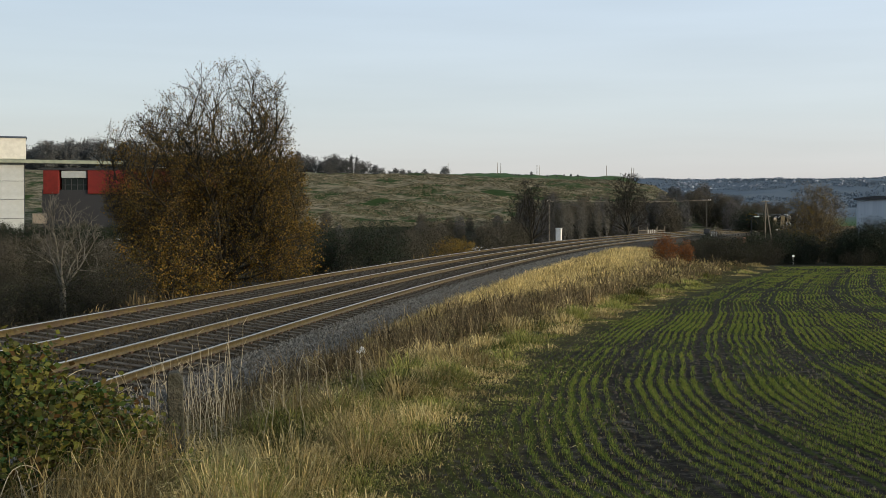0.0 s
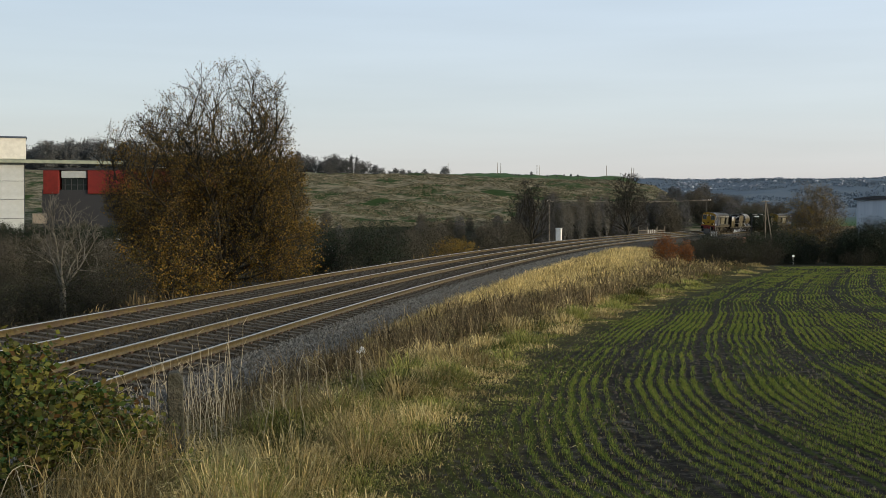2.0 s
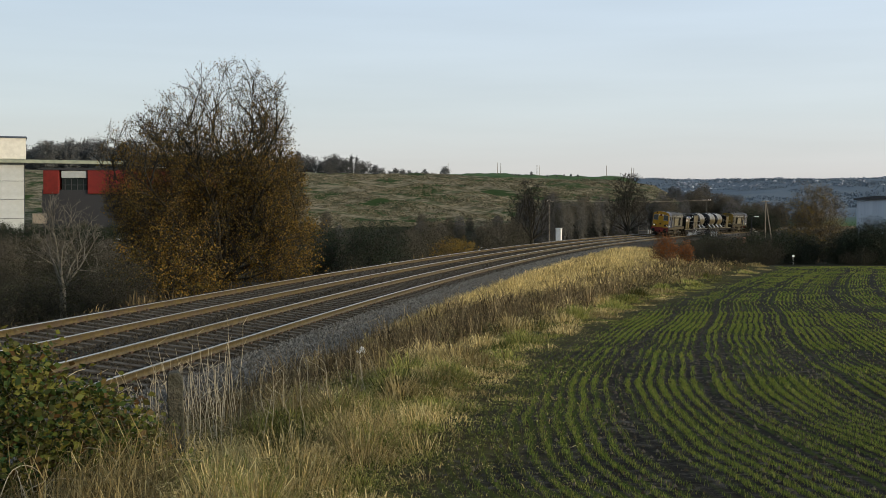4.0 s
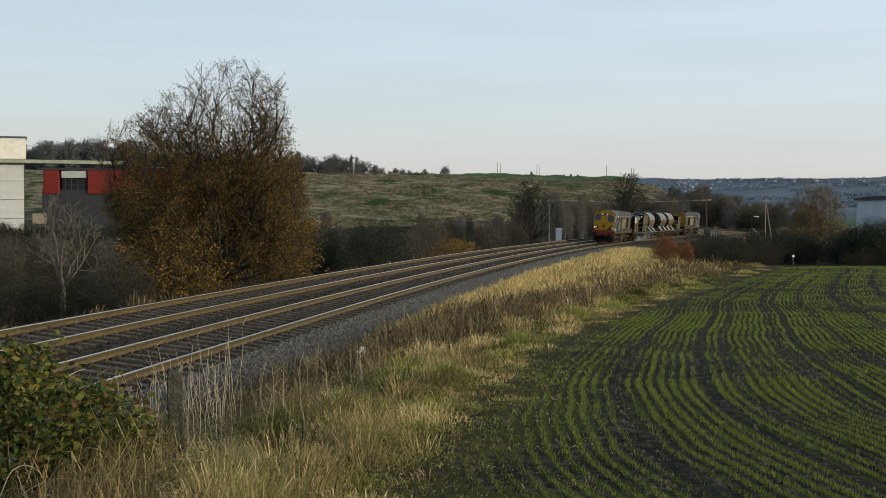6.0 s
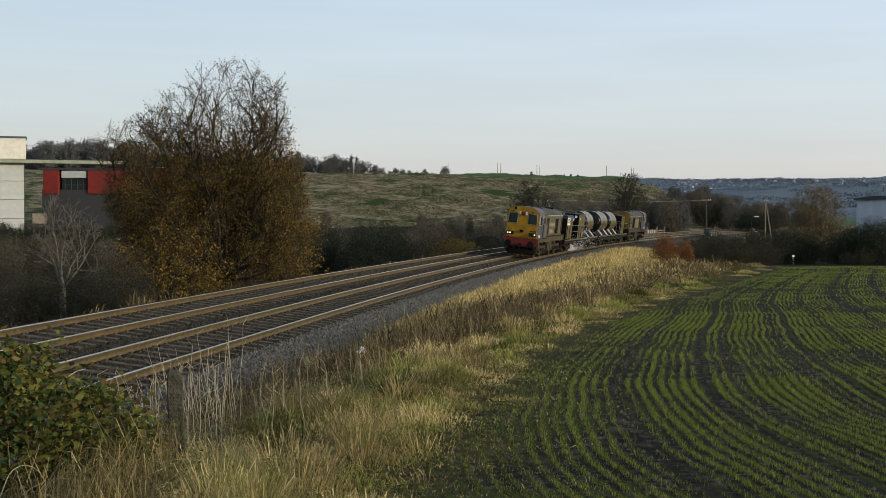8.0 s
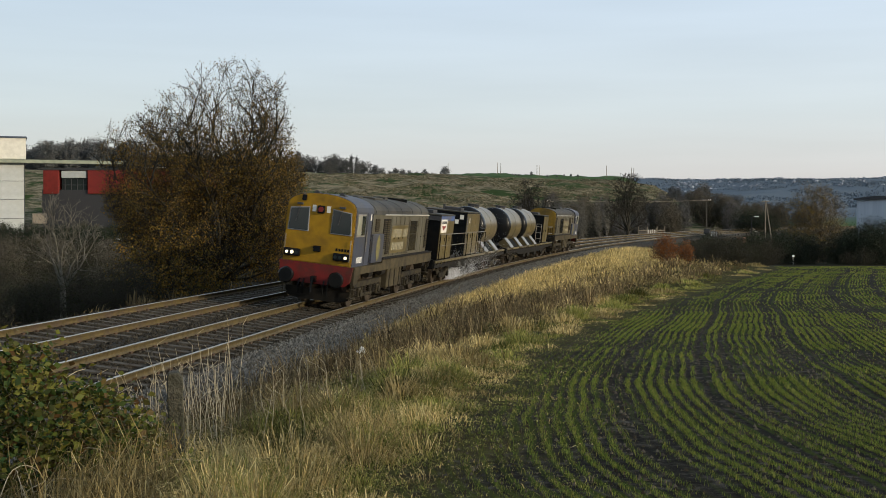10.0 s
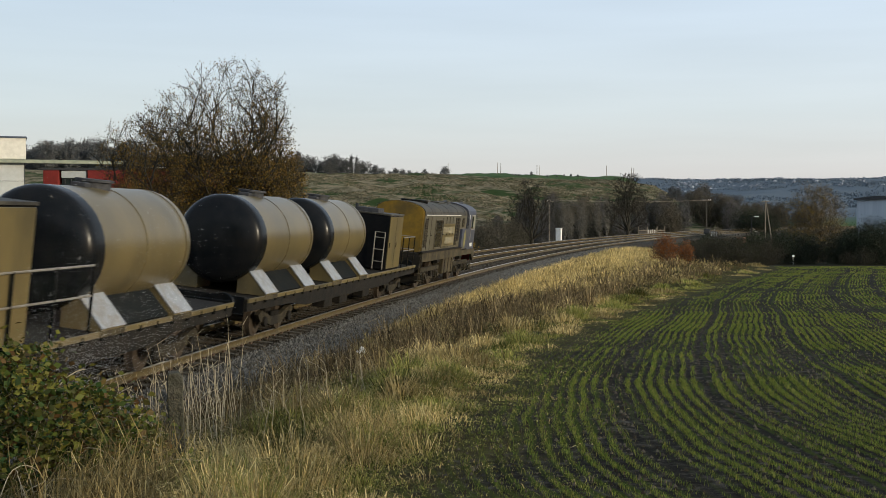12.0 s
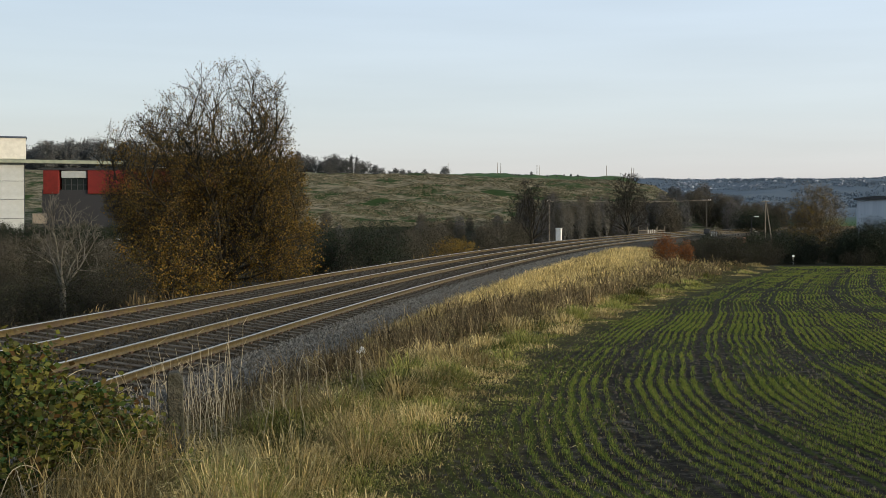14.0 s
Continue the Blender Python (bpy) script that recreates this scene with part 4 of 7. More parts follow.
def grass_field(name, label, seed, spans, where, hgt, material, lean=0.6, wid=0.0011, tuft=0.0, even=1.0, per=44):
    rng = np.random.default_rng(seed)
    VV, FF, TT, o = [], [], [], 0
    for n, y0, y1 in spans:
        x, y = scatter(rng, n, y0, y1)
        if tuft:
            cx, cy = scatter(rng, max(n // per, 1), y0, y1)
            k = rng.integers(0, len(cx), n)
            r = tuft * (0.6 + y / 30)
            ox, oy = rng.normal(0, 1, n) * r, rng.normal(0, 1, n) * r
            out, big = np.arctan2(oy, ox), 1 + even * (rng.uniform(0.45, 1.45, len(cx))[k] * (0.55 + 0.75 * np.exp(-(ox ** 2 + oy ** 2) / (2.2 * r ** 2))) - 1)
            shade = (0.25 + 1.75 * rng.beta(1.3, 1.7, len(cx)) + (0.12 if y1 > 59 else 0))[k]
            x, y = cx[k] + ox, cy[k] + oy
        s, l = chain_of(x, y)
        e = from_edge(x, y)
        p_ = where(x, y, s, l, e)
        keep = rng.uniform(0, 1, len(x)) < p_
        x, y, l, e, out, big, shade = x[keep], y[keep], l[keep], e[keep], out[keep], big[keep], shade[keep]
        P = np.stack([x, y, land(x, y) - 0.03 + 0.16 * (big - 0.5) * smooth01(-e)], -1)
        h = big * hgt(x, y, l, e) * rng.uniform(0.55, 1.25, len(x))
        w = np.maximum(0.004, y * wid) * rng.uniform(0.7, 1.4, len(x))
        V, F = blades(P, h, w, np.full(len(x), lean) * rng.uniform(0.5, 1.3, len(x)), rng, out)
        VV.append(V)
        FF.append(F + o)
        TT.append(np.repeat(shade, 5))
        o += len(V)
    me = mesh_np(name, np.concatenate(VV), np.concatenate(FF), material)
    me.attributes.new("tone", "FLOAT", "POINT").data.foreach_set("value", np.concatenate(TT).astype(np.float32))
    return tagged(new(name, me), label, "grass", kind="stuff")


def on_bank(l, e):
    return (l > 3.35) & (e < 0.15)


def drift(x, y, l, e):
    """Share of dark bramble and dead weeds along the middle of the bank."""
    lo = np.interp(y, [14, 35, 45, 54, 75, 90], [3.4, 3.8, 5.2, 7.0, 8.0, 9.5]) + 0.5 * wob(x, y, 0.6, 4)
    return smooth01((l - lo) / 0.8 + 0.5) * smooth01((-e - 1.55 + 0.4 * wob(x, y, 0.7, 8)) / 0.6) * np.interp(y, [11, 15, 85, 98], [0, 1, 1, 0]) * np.clip(0.62 + 0.5 * wob(x, y, 0.33, 7), 0.12, 1)


# golden, wind-bleached grass along the top of the bank farther on
grass_field("golden_grass", "tall bleached golden grass along the railway bank", 101, ((300000, 26, 60), (300000, 60, 125)),
            lambda x, y, s, l, e: on_bank(l, e) * smooth01((y - 31) / 9) * smooth01(1.35 - (l - 2.6) / np.interp(y, [25, 40, 60, 110], [2.6, 4.5, 6.5, 9.5])) * (1 - 0.9 * drift(x, y, l, e)),
            lambda x, y, l, e: np.interp(y, [20, 40, 110], [0.42, 0.5, 0.62]) * (0.85 + 0.3 * clumps(x, y, 0.5, 4)), M_GOLD, 0.9, 0.00032, 0.2, 0.35)
# straw-coloured rank grass over the nearer bank
grass_field("straw_grass", "rank straw-coloured winter grass on the bank", 102, ((220000, 5.5, 17), (170000, 17, 45), (60000, 45, 110)),
            lambda x, y, s, l, e: on_bank(l, e) * np.clip(clumps(x, y, 0.8, 1) + 0.25, 0.25, 1) * np.interp(e, [-3, -0.4, 0.1], [1, 0.75, 0.25]) * (1 - 0.8 * drift(x, y, l, e)),
            lambda x, y, l, e: np.interp(-e, [0, 0.6, 2, 5], [0.10, 0.2, 0.28, 0.34]) * (0.6 + 0.7 * clumps(x, y, 0.7, 7)), M_STRAW, 1.5, 0.00046, 0.17, 1.0, 430)
# greener grass towards the field
grass_field("green_grass", "tufted green and yellow grass beside the field", 103, ((170000, 5.5, 17), (120000, 17, 50), (60000, 50, 105)),
            lambda x, y, s, l, e: ((l > 3.2) & (e < 1.5)) * np.interp(e, [-4.5, -2.6, -1.0, 0.0, 0.7, 1.5], [0.05, 0.7, 1, 0.75, 0.3, 0.05]) * np.clip(clumps(x, y, 0.9, 3) + 0.15, 0.1, 1) * (1 - 0.85 * drift(x, y, l, e)),
            lambda x, y, l, e: np.interp(-e, [-1.3, -0.5, 0.1, 0.8, 3], [0.04, 0.05, 0.09, 0.2, 0.25]) * (0.55 + 0.8 * clumps(x, y, 1.1, 5)), M_GREEN, 1.5, 0.0005, 0.17, 1.0, 430)
# dark dead weeds and bramble stems in drifts
grass_field("dead_weeds", "brown dead weeds and bramble stems on the bank", 104, ((60000, 9, 20), (150000, 16, 44), (60000, 40, 98)),
            lambda x, y, s, l, e: on_bank(l, e) * (0.08 + 0.92 * drift(x, y, l, e)) * np.interp(e, [-6, -1.7, -1.1], [1, 1, 0]),
            lambda x, y, l, e: np.interp(y, [8, 20, 60], [0.5, 0.62, 0.65]) * (0.55 + 0.8 * clumps(x, y, 0.9, 12)), M_WEED, 1.35, 0.0004, 0.14, 1.0, 60)
# bramble leaves among them, in low mounds
def bramble_drift():
    rng = np.random.default_rng(114)
    VV, FF, o = [], [], 0
    for n, y0, y1 in ((70000, 13, 30), (90000, 30, 60), (45000, 60, 97)):
        x, y = scatter(rng, n, y0, y1)
        s, l = chain_of(x, y)
        e = from_edge(x, y)
        mound = 0.5 + 0.35 * wob(x, y, 0.9, 5)
        keep = (l > 3.4) & (e < -1.2) & (rng.uniform(0, 1, n) < drift(x, y, l, e) * np.clip(0.25 + mound, 0, 1))
        x, y, mound = x[keep], y[keep], mound[keep]
        z = land(x, y) + np.clip(mound, 0.15, 1) * 0.5 * rng.uniform(0.2, 1.0, len(x)) ** 0.6
        V, F = quads_at(np.stack([x, y, z], -1), rng.uniform(0.6, 1.3, len(x)) * (0.035 + 0.0011 * y), rng, 0.3)
        VV.append(V)
        FF.append(F + o)
        o += len(V)
    leaf = island_mat("bank_bramble_leaf", [(0.045, 0.045, 0.018), (0.125, 0.088, 0.042), (0.055, 0.042, 0.022), (0.075, 0.078, 0.024), (0.19, 0.14, 0.07), (0.04, 0.045, 0.018)], 0.7, 0.05, 0.1)
    tagged(new("bank_brambles", mesh_np("bank_brambles", np.concatenate(VV), np.concatenate(FF), leaf)), "low dark brambles drifting along the bank", "brambles", kind="stuff")


bramble_drift()
# the foot of the oak and the verge beyond the far track
grass_field("verge_grass", "bleached grass along the verge beyond the tracks", 105, ((36000, 25, 110),),
            lambda x, y, s, l, e: (l < -6.5) * (l > -9.5) * np.clip((clumps(x, y, 0.4, 2) - 0.45) * 3, 0, 1), lambda x, y, l, e: 0.45 + 0 * x, M_WEED, 0.6, 0.0010, 0.1)


# short turf and moss creeping over the field's edge
grass_field("edge_turf", "short yellow-green turf along the field edge", 115, ((190000, 5.5, 17), (150000, 17, 60)),
            lambda x, y, s, l, e: ((e > -1.2) & (e < 1.3)) * np.interp(e, [-1.2, -0.4, 0.4, 1.3], [0.5, 1, 0.7, 0.05]) * np.clip((clumps(x, y, 1.2, 9) + 0.05) * 1.6, 0, 1), lambda x, y, l, e: 0.055 + 0 * x, M_GREEN, 1.3, 0.0007, 0.16, 0.4, 90)


# dead stalks lying along the field edge
grass_field("grass_litter", "flattened dead grass along the field edge", 113, ((60000, 5.5, 17), (40000, 17, 45)),
            lambda x, y, s, l, e: ((e > -0.6) & (e < 1.5)) * np.interp(e, [-0.6, 0.2, 1.5], [1, 0.9, 0.1]) * np.clip((clumps(x, y, 1.4, 6) - 0.3) * 2.5, 0, 1), lambda x, y, l, e: 0.06 + 0 * x, M_STRAW, 1.5, 0.0006, 0.12)


# tussocks on the far slope
def slope_tussocks():
    rng = np.random.default_rng(111)
    n = 90000
    y = rng.uniform(296, 412, n)
    x = y * rng.uniform(-0.16, 0.2, n)
    k = clumps(x, y * 1.6, 0.11, 5) + 0.6 * (clumps(x, y, 0.4, 8) - 0.5)
    x, y, k = x[k > 0.42], y[k > 0.42], k[k > 0.42]
    P = np.stack([x, y, land(x, y) - 0.1], -1)
    V, F = blades(P, rng.uniform(0.2, 0.5, len(x)), rng.uniform(0.3, 0.7, len(x)), np.full(len(x), 1.3), rng)
    tagged(new("slope_tussocks", mesh_np("slope_tussocks", V, F, island_mat("tussock", [(0.12, 0.10, 0.06), (0.30, 0.255, 0.175), (0.085, 0.085, 0.045), (0.21, 0.18, 0.12), (0.06, 0.07, 0.032)], 0.9, 0.05))), "bleached tussocks on the far slope", "grass", kind="stuff")


slope_tussocks()


def build_crop():
    rng = np.random.default_rng(106)
    VV, FF, o = [], [], 0
    for n, y0, y1, wid in ((200000, 5.3, 14, 0.42), (300000, 12, 32, 0.85), (230000, 28, 100, 1.35)):
        x, y = scatter(rng, n, y0, y1, 0.8)
        e = from_edge(x, y)
        q = drill(x, y)
        row = np.round(q / 0.13)
        g = edge_x(y + 0.5) - edge_x(y - 0.5)
        x = x + (row * 0.13 - q) * np.sqrt(1 + g * g) + rng.normal(0, 0.019, n)
        e = from_edge(x, y)
        q = drill(x, y)
        thin = np.clip(0.66 + 0.4 * wob(x, y, 0.25, 6) + 0.4 * wob(x, y, 1.1, 3) + 0.22 * np.sin(row * 1.9), 0.08, 1)
        thin = thin * np.clip(1.5 - 1.1 * smooth01((wob(x, y * 0.6, 0.21, 2) - 0.1) * 1.4) * smooth01((q - 4.2) / 1.5), 0.12, 1)
        blank = np.sin(row * 2.4) > 0.985
        keep = (e > 0.25) & (rng.uniform(0, 1, n) < thin * (1 - 0.97 * tread_of(q)) * np.interp(e, [0.25, 0.7, 1.0, 1.9], [0.08, 0.4, 0.75, 1])) & ~blank & (y < 93 + 0.1 * x)
        x, y = x[keep], y[keep]
        P = np.stack([x, y, land(x, y) - 0.005], -1)
        h = rng.uniform(0.022, 0.06, len(x)) * (1 + 0.004 * y)
        w = np.maximum(0.006, y * 0.0008) * wid
        V, F = blades(P, h, w, np.full(len(x), 0.8), rng)
        VV.append(V)
        FF.append(F + o)
        o += len(V)
    tagged(new("crop_seedlings", mesh_np("crop_seedlings", np.concatenate(VV), np.concatenate(FF), M_CROP)), "young green cereal in curved drilled rows", "crop", kind="stuff")


build_crop()


def build_clods():
    rng = np.random.default_rng(112)
    n = 60000
    x, y = scatter(rng, n, 5.3, 38, 0.75)
    e = from_edge(x, y)
    keep = (e > 0.15) & (rng.uniform(0, 1, n) < 0.35 + 0.65 * tread_of(e))
    x, y = x[keep], y[keep]
    n = len(x)
    r = rng.uniform(0.008, 0.032, n) * rng.uniform(0.4, 1, n)
    P = np.stack([x, y, land(x, y) + r * 0.2], -1)
    D = np.array([[1, 0, -.4], [-.6, .8, -.4], [-.5, -.85, -.4], [.15, .1, .8]])
    V = P[:, None] + D[None] * r[:, None, None] * rng.uniform(0.6, 1.4, (n, 4, 1))
    F = (np.arange(n)[:, None, None] * 4 + np.array([[0, 1, 3], [1, 2, 3], [2, 0, 3]])[None]).reshape(-1, 3)
    tagged(new("soil_clods", mesh_np("soil_clods", V, F, island_mat("clod", [(0.02, 0.016, 0.011), (0.05, 0.04, 0.028), (0.10, 0.085, 0.065), (0.03, 0.024, 0.017)], 0.95, 0.05))), "small clods of damp brown earth", "soil", kind="stuff")


build_clods()


def build_bramble():
    rng = np.random.default_rng(107)
    ob = thing("bramble_bush", "bramble thicket with dark green, olive and rusty leaves", "bush", m=pose(-3.0, 8.0, 0.55))
    tips = fill(rng, 800, [(0, 1.1, 1.1), (0.4, 1.5, 1.2), (0.7, 1.4, 0.85), (0.88, 1.1, 0.45), (1.0, 0.5, 0.2)], 1.55, 0.9, 0.4)
    A, B, RA, RB = wood(rng, tips, (0, 0, -0.1), 0.02)
    V, F = tube_arrays(A, B, np.maximum(RA, .003), np.maximum(RB, .0025), 4)
    part("cane_tangle", mesh_np("cane_tangle", V, F, M_TWIG_LIFTED), None, ob)
    n = 17000
    w = np.interp(tips[:, 2], [0.2, 0.55, 0.9], [0.03, 0.3, 1.0])
    k = rng.choice(len(tips), n, p=w / w.sum())
    V, F = quads_at(tips[k] + rng.normal(0, 0.085, (n, 3)), rng.uniform(0.025, 0.075, n), rng, 0.4)
    part("foliage", mesh_np("foliage", V, F, M_BRAMBLE), None, ob)
    # dead grass draped through its skirts
    n = 15000
    x, y = rng.uniform(-4.2, -1.3, n), rng.uniform(5.9, 7.6, n)
    P = np.stack([x, y, land(x, y) + np.abs(rng.normal(0, 0.2, n)) * (x < -1.7)], -1)
    V, F = blades(P, rng.uniform(0.15, 0.4, n), rng.uniform(0.003, 0.007, n), rng.uniform(0.9, 1.9, n), rng)
    me = mesh_np("bramble_skirt_grass", V, F, M_STRAW)
    me.attributes.new("tone", "FLOAT", "POINT").data.foreach_set("value", np.repeat(rng.uniform(0.25, 1.0, n), 5).astype(np.float32))
    tagged(new("bramble_skirt_grass", me), "dead straw grass hanging through the bramble", "grass", kind="stuff")
    # long arching canes
    for c in range(46):
        A, B, R = [], [], []
        p_ = np.array([rng.uniform(-4.0, -1.9), rng.uniform(6.9, 8.2), rng.uniform(0.9, 1.5)])
        d = np.array([rng.uniform(-0.3, 1.0), rng.uniform(-0.9, 0.2), rng.uniform(0.1, 0.9)])
        for q_ in range(9):
            d = d / np.linalg.norm(d)
            q = p_ + d * 0.09
            A.append(p_), B.append(q), R.append(0.0032)
            d = d + np.array([rng.normal(0, 0.1), rng.normal(0, 0.1), -0.2])
            p_ = q
        V, F = tube_arrays(A, B, R, np.array(R) * 0.85, 4)
        part("arching_cane", mesh_np("arching_cane", V - np.array([-3.0, 8.0, 0.55]), F, M_STALK), None, ob, "pale dry cane")


build_bramble()


def build_stalks():
    """Tall bleached weed stalks standing up before the track."""
    rng = np.random.default_rng(108)
    A, B, R = [], [], []
    for k in range(150):
        d = rng.uniform(9.5, 14.5)
        px = rng.choice([rng.uniform(120, 480), rng.uniform(200, 420), rng.uniform(420, 900)])
        x = (px - 784) / 2029 * d
        if float(from_edge(np.array([x]), np.array([d]))[0]) > -1.2:
            continue
        z = float(land(np.array([x]), np.array([d]))[0])
        p_ = np.array([x, d, z])
        h = rng.uniform(0.7, 1.35) if px < 480 else rng.uniform(0.4, 0.8)
        dirn = np.array([rng.normal(-0.1, 0.13), rng.normal(0, 0.1), 1.0])
        n = 6
        for i in range(n):
            q = p_ + dirn * h / n + np.array([rng.normal(0, 0.012), 0, 0])
            A.append(p_), B.append(q), R.append(0.0042 * (1 - i / n * 0.6))
            if i > 1 and rng.random() < 0.8:
                b = q + np.array([rng.normal(0, 0.06), rng.normal(0, 0.05), rng.uniform(0.03, 0.10)])
                A.append(q), B.append(b), R.append(0.002)
            p_ = q
    V, F = tube_arrays(A, B, R, np.array(R) * 0.8, 4)
    tagged(new("weed_stalks", mesh_np("weed_stalks", V, F, M_STALK)), "tall bleached weed stalks before the track", "weeds", kind="stuff")


build_stalks()


# ---------------------------------------------------------------- works, road, bridge, lineside
M_CREAM = mat("cream_cladding", (0.64, 0.62, 0.54), (0.56, 0.54, 0.47), 1.2, 0.6, bump=0.1)
M_PANEL = mat("white_panel", (0.46, 0.48, 0.47), (0.39, 0.41, 0.40), 0.8, 0.6, dirt=(0.40, 0.41, 0.38), dscale=0.25)
M_RED = mat("red_cladding", (0.19, 0.027, 0.022), (0.15, 0.024, 0.02), 1.0, 0.5)
M_GREY_WALL = mat("grey_wall", (0.075, 0.08, 0.083), (0.05, 0.054, 0.058), 0.7, 0.7)
M_DARK = mat("dark_metal", (0.03, 0.032, 0.036), (0.055, 0.055, 0.058), 5, 0.7)
M_BEAM = mat("beam_green", (0.27, 0.29, 0.22), (0.20, 0.22, 0.17), 1.0, 0.7)
M_BLUE_SHED = mat("pale_blue_cladding", (0.45, 0.50, 0.56), (0.38, 0.43, 0.50), 0.7, 0.6, stretch=(1, 1, 0.1))
M_TIMBER = mat("weathered_timber", (0.16, 0.13, 0.10), (0.27, 0.24, 0.19), 8, 0.9, bump=0.5, stretch=(1, 1, 0.15))
M_WHITE = mat("white_paint", (0.74, 0.74, 0.72), (0.60, 0.60, 0.58), 6, 0.5, dirt=(0.38, 0.36, 0.32), dscale=1.3, dirt_at=0.62)
M_ASPHALT = mat("asphalt", (0.045, 0.046, 0.048), (0.065, 0.065, 0.066), 3, 0.9, bump=0.3)
M_CONCRETE = mat("concrete", (0.24, 0.235, 0.22), (0.33, 0.32, 0.30), 2, 0.9, bump=0.3, dirt=(0.12, 0.12, 0.10), dscale=0.5)
M_BRICK = mat("bridge_brick", (0.16, 0.09, 0.06), (0.11, 0.065, 0.05), 3, 0.9, bump=0.4)
M_VAN = mat("van_paint", (0.78, 0.79, 0.80), (0.72, 0.73, 0.74), 3, 0.3, spec=0.5)
M_SILVER = mat("silver_paint", (0.42, 0.44, 0.46), (0.36, 0.38, 0.40), 3, 0.3, 0.4)
M_TYRE = mat("tyre", (0.02, 0.02, 0.02), (0.035, 0.035, 0.034), 9, 0.85)
M_GLASS = bpy.data.materials.new("dark_glass")
_n, _l, _b = nodes_of(M_GLASS)
_b.inputs["Base Color"].default_value = (0.018, 0.026, 0.026, 1)
_b.inputs["Roughness"].default_value = 0.08
_b.inputs["Specular IOR Level"].default_value = 0.6


def wall_with(name, label, cat, loc, size, material, kind="structure"):
    b = bmesh.new()
    box(b, (0, 0, size[2] / 2), size)
    ob = tagged(new(name, bm_mesh(name, b, material)), label, cat, kind=kind)
    ob.location = loc
    return ob


def warehouse():
    w = thing("warehouse", "white panelled warehouse with a cream upper storey", "building", m=pose(-97.6, 268, -2.0, 0, 0, 21) @ Matrix.Translation((-26.3, 10.2, 0)))
    b = bmesh.new()
    box(b, (0, 0, 0), (5.75, 20, 4.27), 0.06)
    panel = bm_mesh("wall_panel", b, M_PANEL)
    for k in range(9):
        for j in range(4):
            part("wall_panel", panel, None, w).location = (-23.6 + 5.85 * k, 0, 2.4 + 4.35 * j + 0.05)
    b = bmesh.new()
    box(b, (0, 0.2, 9), (52.6, 19.4, 18), 0)
    part("frame", b, M_GREY_WALL, w)
    for x in (-14, 7.5, 19.2):
        b = bmesh.new()
        box(b, (x, -10.2, 9.0), (1.0, 0.6, 17.8), 0.05)
        part("pillar", b, M_GREY_WALL, w, "dark grey pillar")
    b = bmesh.new()
    box(b, (0, 0, 20.9), (53.2, 20.6, 4.9), 0.1)
    part("upper_storey", b, M_CREAM, w, "cream cladding")
    b = bmesh.new()
    prism(b, [(-10.6, 23.35), (10.6, 23.35), (0, 24.4)], -26.9, 26.9, "x")
    part("roof", b, M_GREY_WALL, w)
    b = bmesh.new()
    box(b, (11, -10.9, 17.9), (76, 1.6, 0.8), 0.05)
    part("canopy", b, M_BEAM, w, "pale green canopy beam")
    b = bmesh.new()
    box(b, (29.5, -9, 4.6), (3.2, 3.0, 2.4), 0.05)
    part("lean_to", b, M_TIMBER, w)


warehouse()


def red_works():
    w = thing("red_building", "red-clad works building with glazed bays", "building", m=pose(-81, 302, 0.0))
    b = bmesh.new()
    box(b, (0, 0, 5), (44, 14, 9.9))
    part("lower_wall", b, M_DARK, w, "dark lower wall")
    for x, wd in ((-19.6, 4.0), (-3.2, 14.0), (8.5, 7.0), (17.5, 7.6)):
        b = bmesh.new()
        box(b, (x, -0.3, 11.9), (wd, 14.2, 6.0), 0.08)
        part("cladding", b, M_RED, w, "red cladding panel")
    for x, wd in ((-13.8, 6.4), (4.5, 0.9), (13.0, 1.5)):
        b = bmesh.new()
        box(b, (x, 0.2, 11.0), (wd, 13.6, 4.0))
        win = part("window", b, M_GLASS, w, "dark glazed bay")
        b = bmesh.new()
        box(b, (x, -0.1, 13.9), (wd, 14.0, 1.8), 0.05)
        part("fascia", b, M_PANEL, win, "white fascia")
        b = bmesh.new()
        for k in range(4):
            box(b, (x - wd / 2 + wd * (k + 0.5) / 4, -6.72, 10.5), (0.12, 0.16, 4.6))
        box(b, (x, -6.72, 11.2), (wd, 0.16, 0.12))
        part("glazing_bar", b, M_GREY_WALL, win)
    b = bmesh.new()
    box(b, (0, 0, 15.2), (44.6, 14.8, 0.4), 0.05)
    part("roof", b, M_DARK, w)


red_works()


def low_shed(x, y, z, sx, sy, h, wallm, roofm, label):
    s = thing("shed", label, "building", m=pose(x, y, z))
    b = bmesh.new()
    box(b, (0, 0, h / 2), (sx, sy, h), 0.05)
    part("wall", b, wallm, s)
    b = bmesh.new()
    prism(b, [(-sy / 2 - 0.4, h), (sy / 2 + 0.4, h), (sy / 2 + 0.4, h + 0.3), (0, h + 0.3 + sy * 0.015), (-sy / 2 - 0.4, h + 0.3)], -sx / 2 - 0.4, sx / 2 + 0.4, "x")
    part("roof", b, roofm, s)
    return s


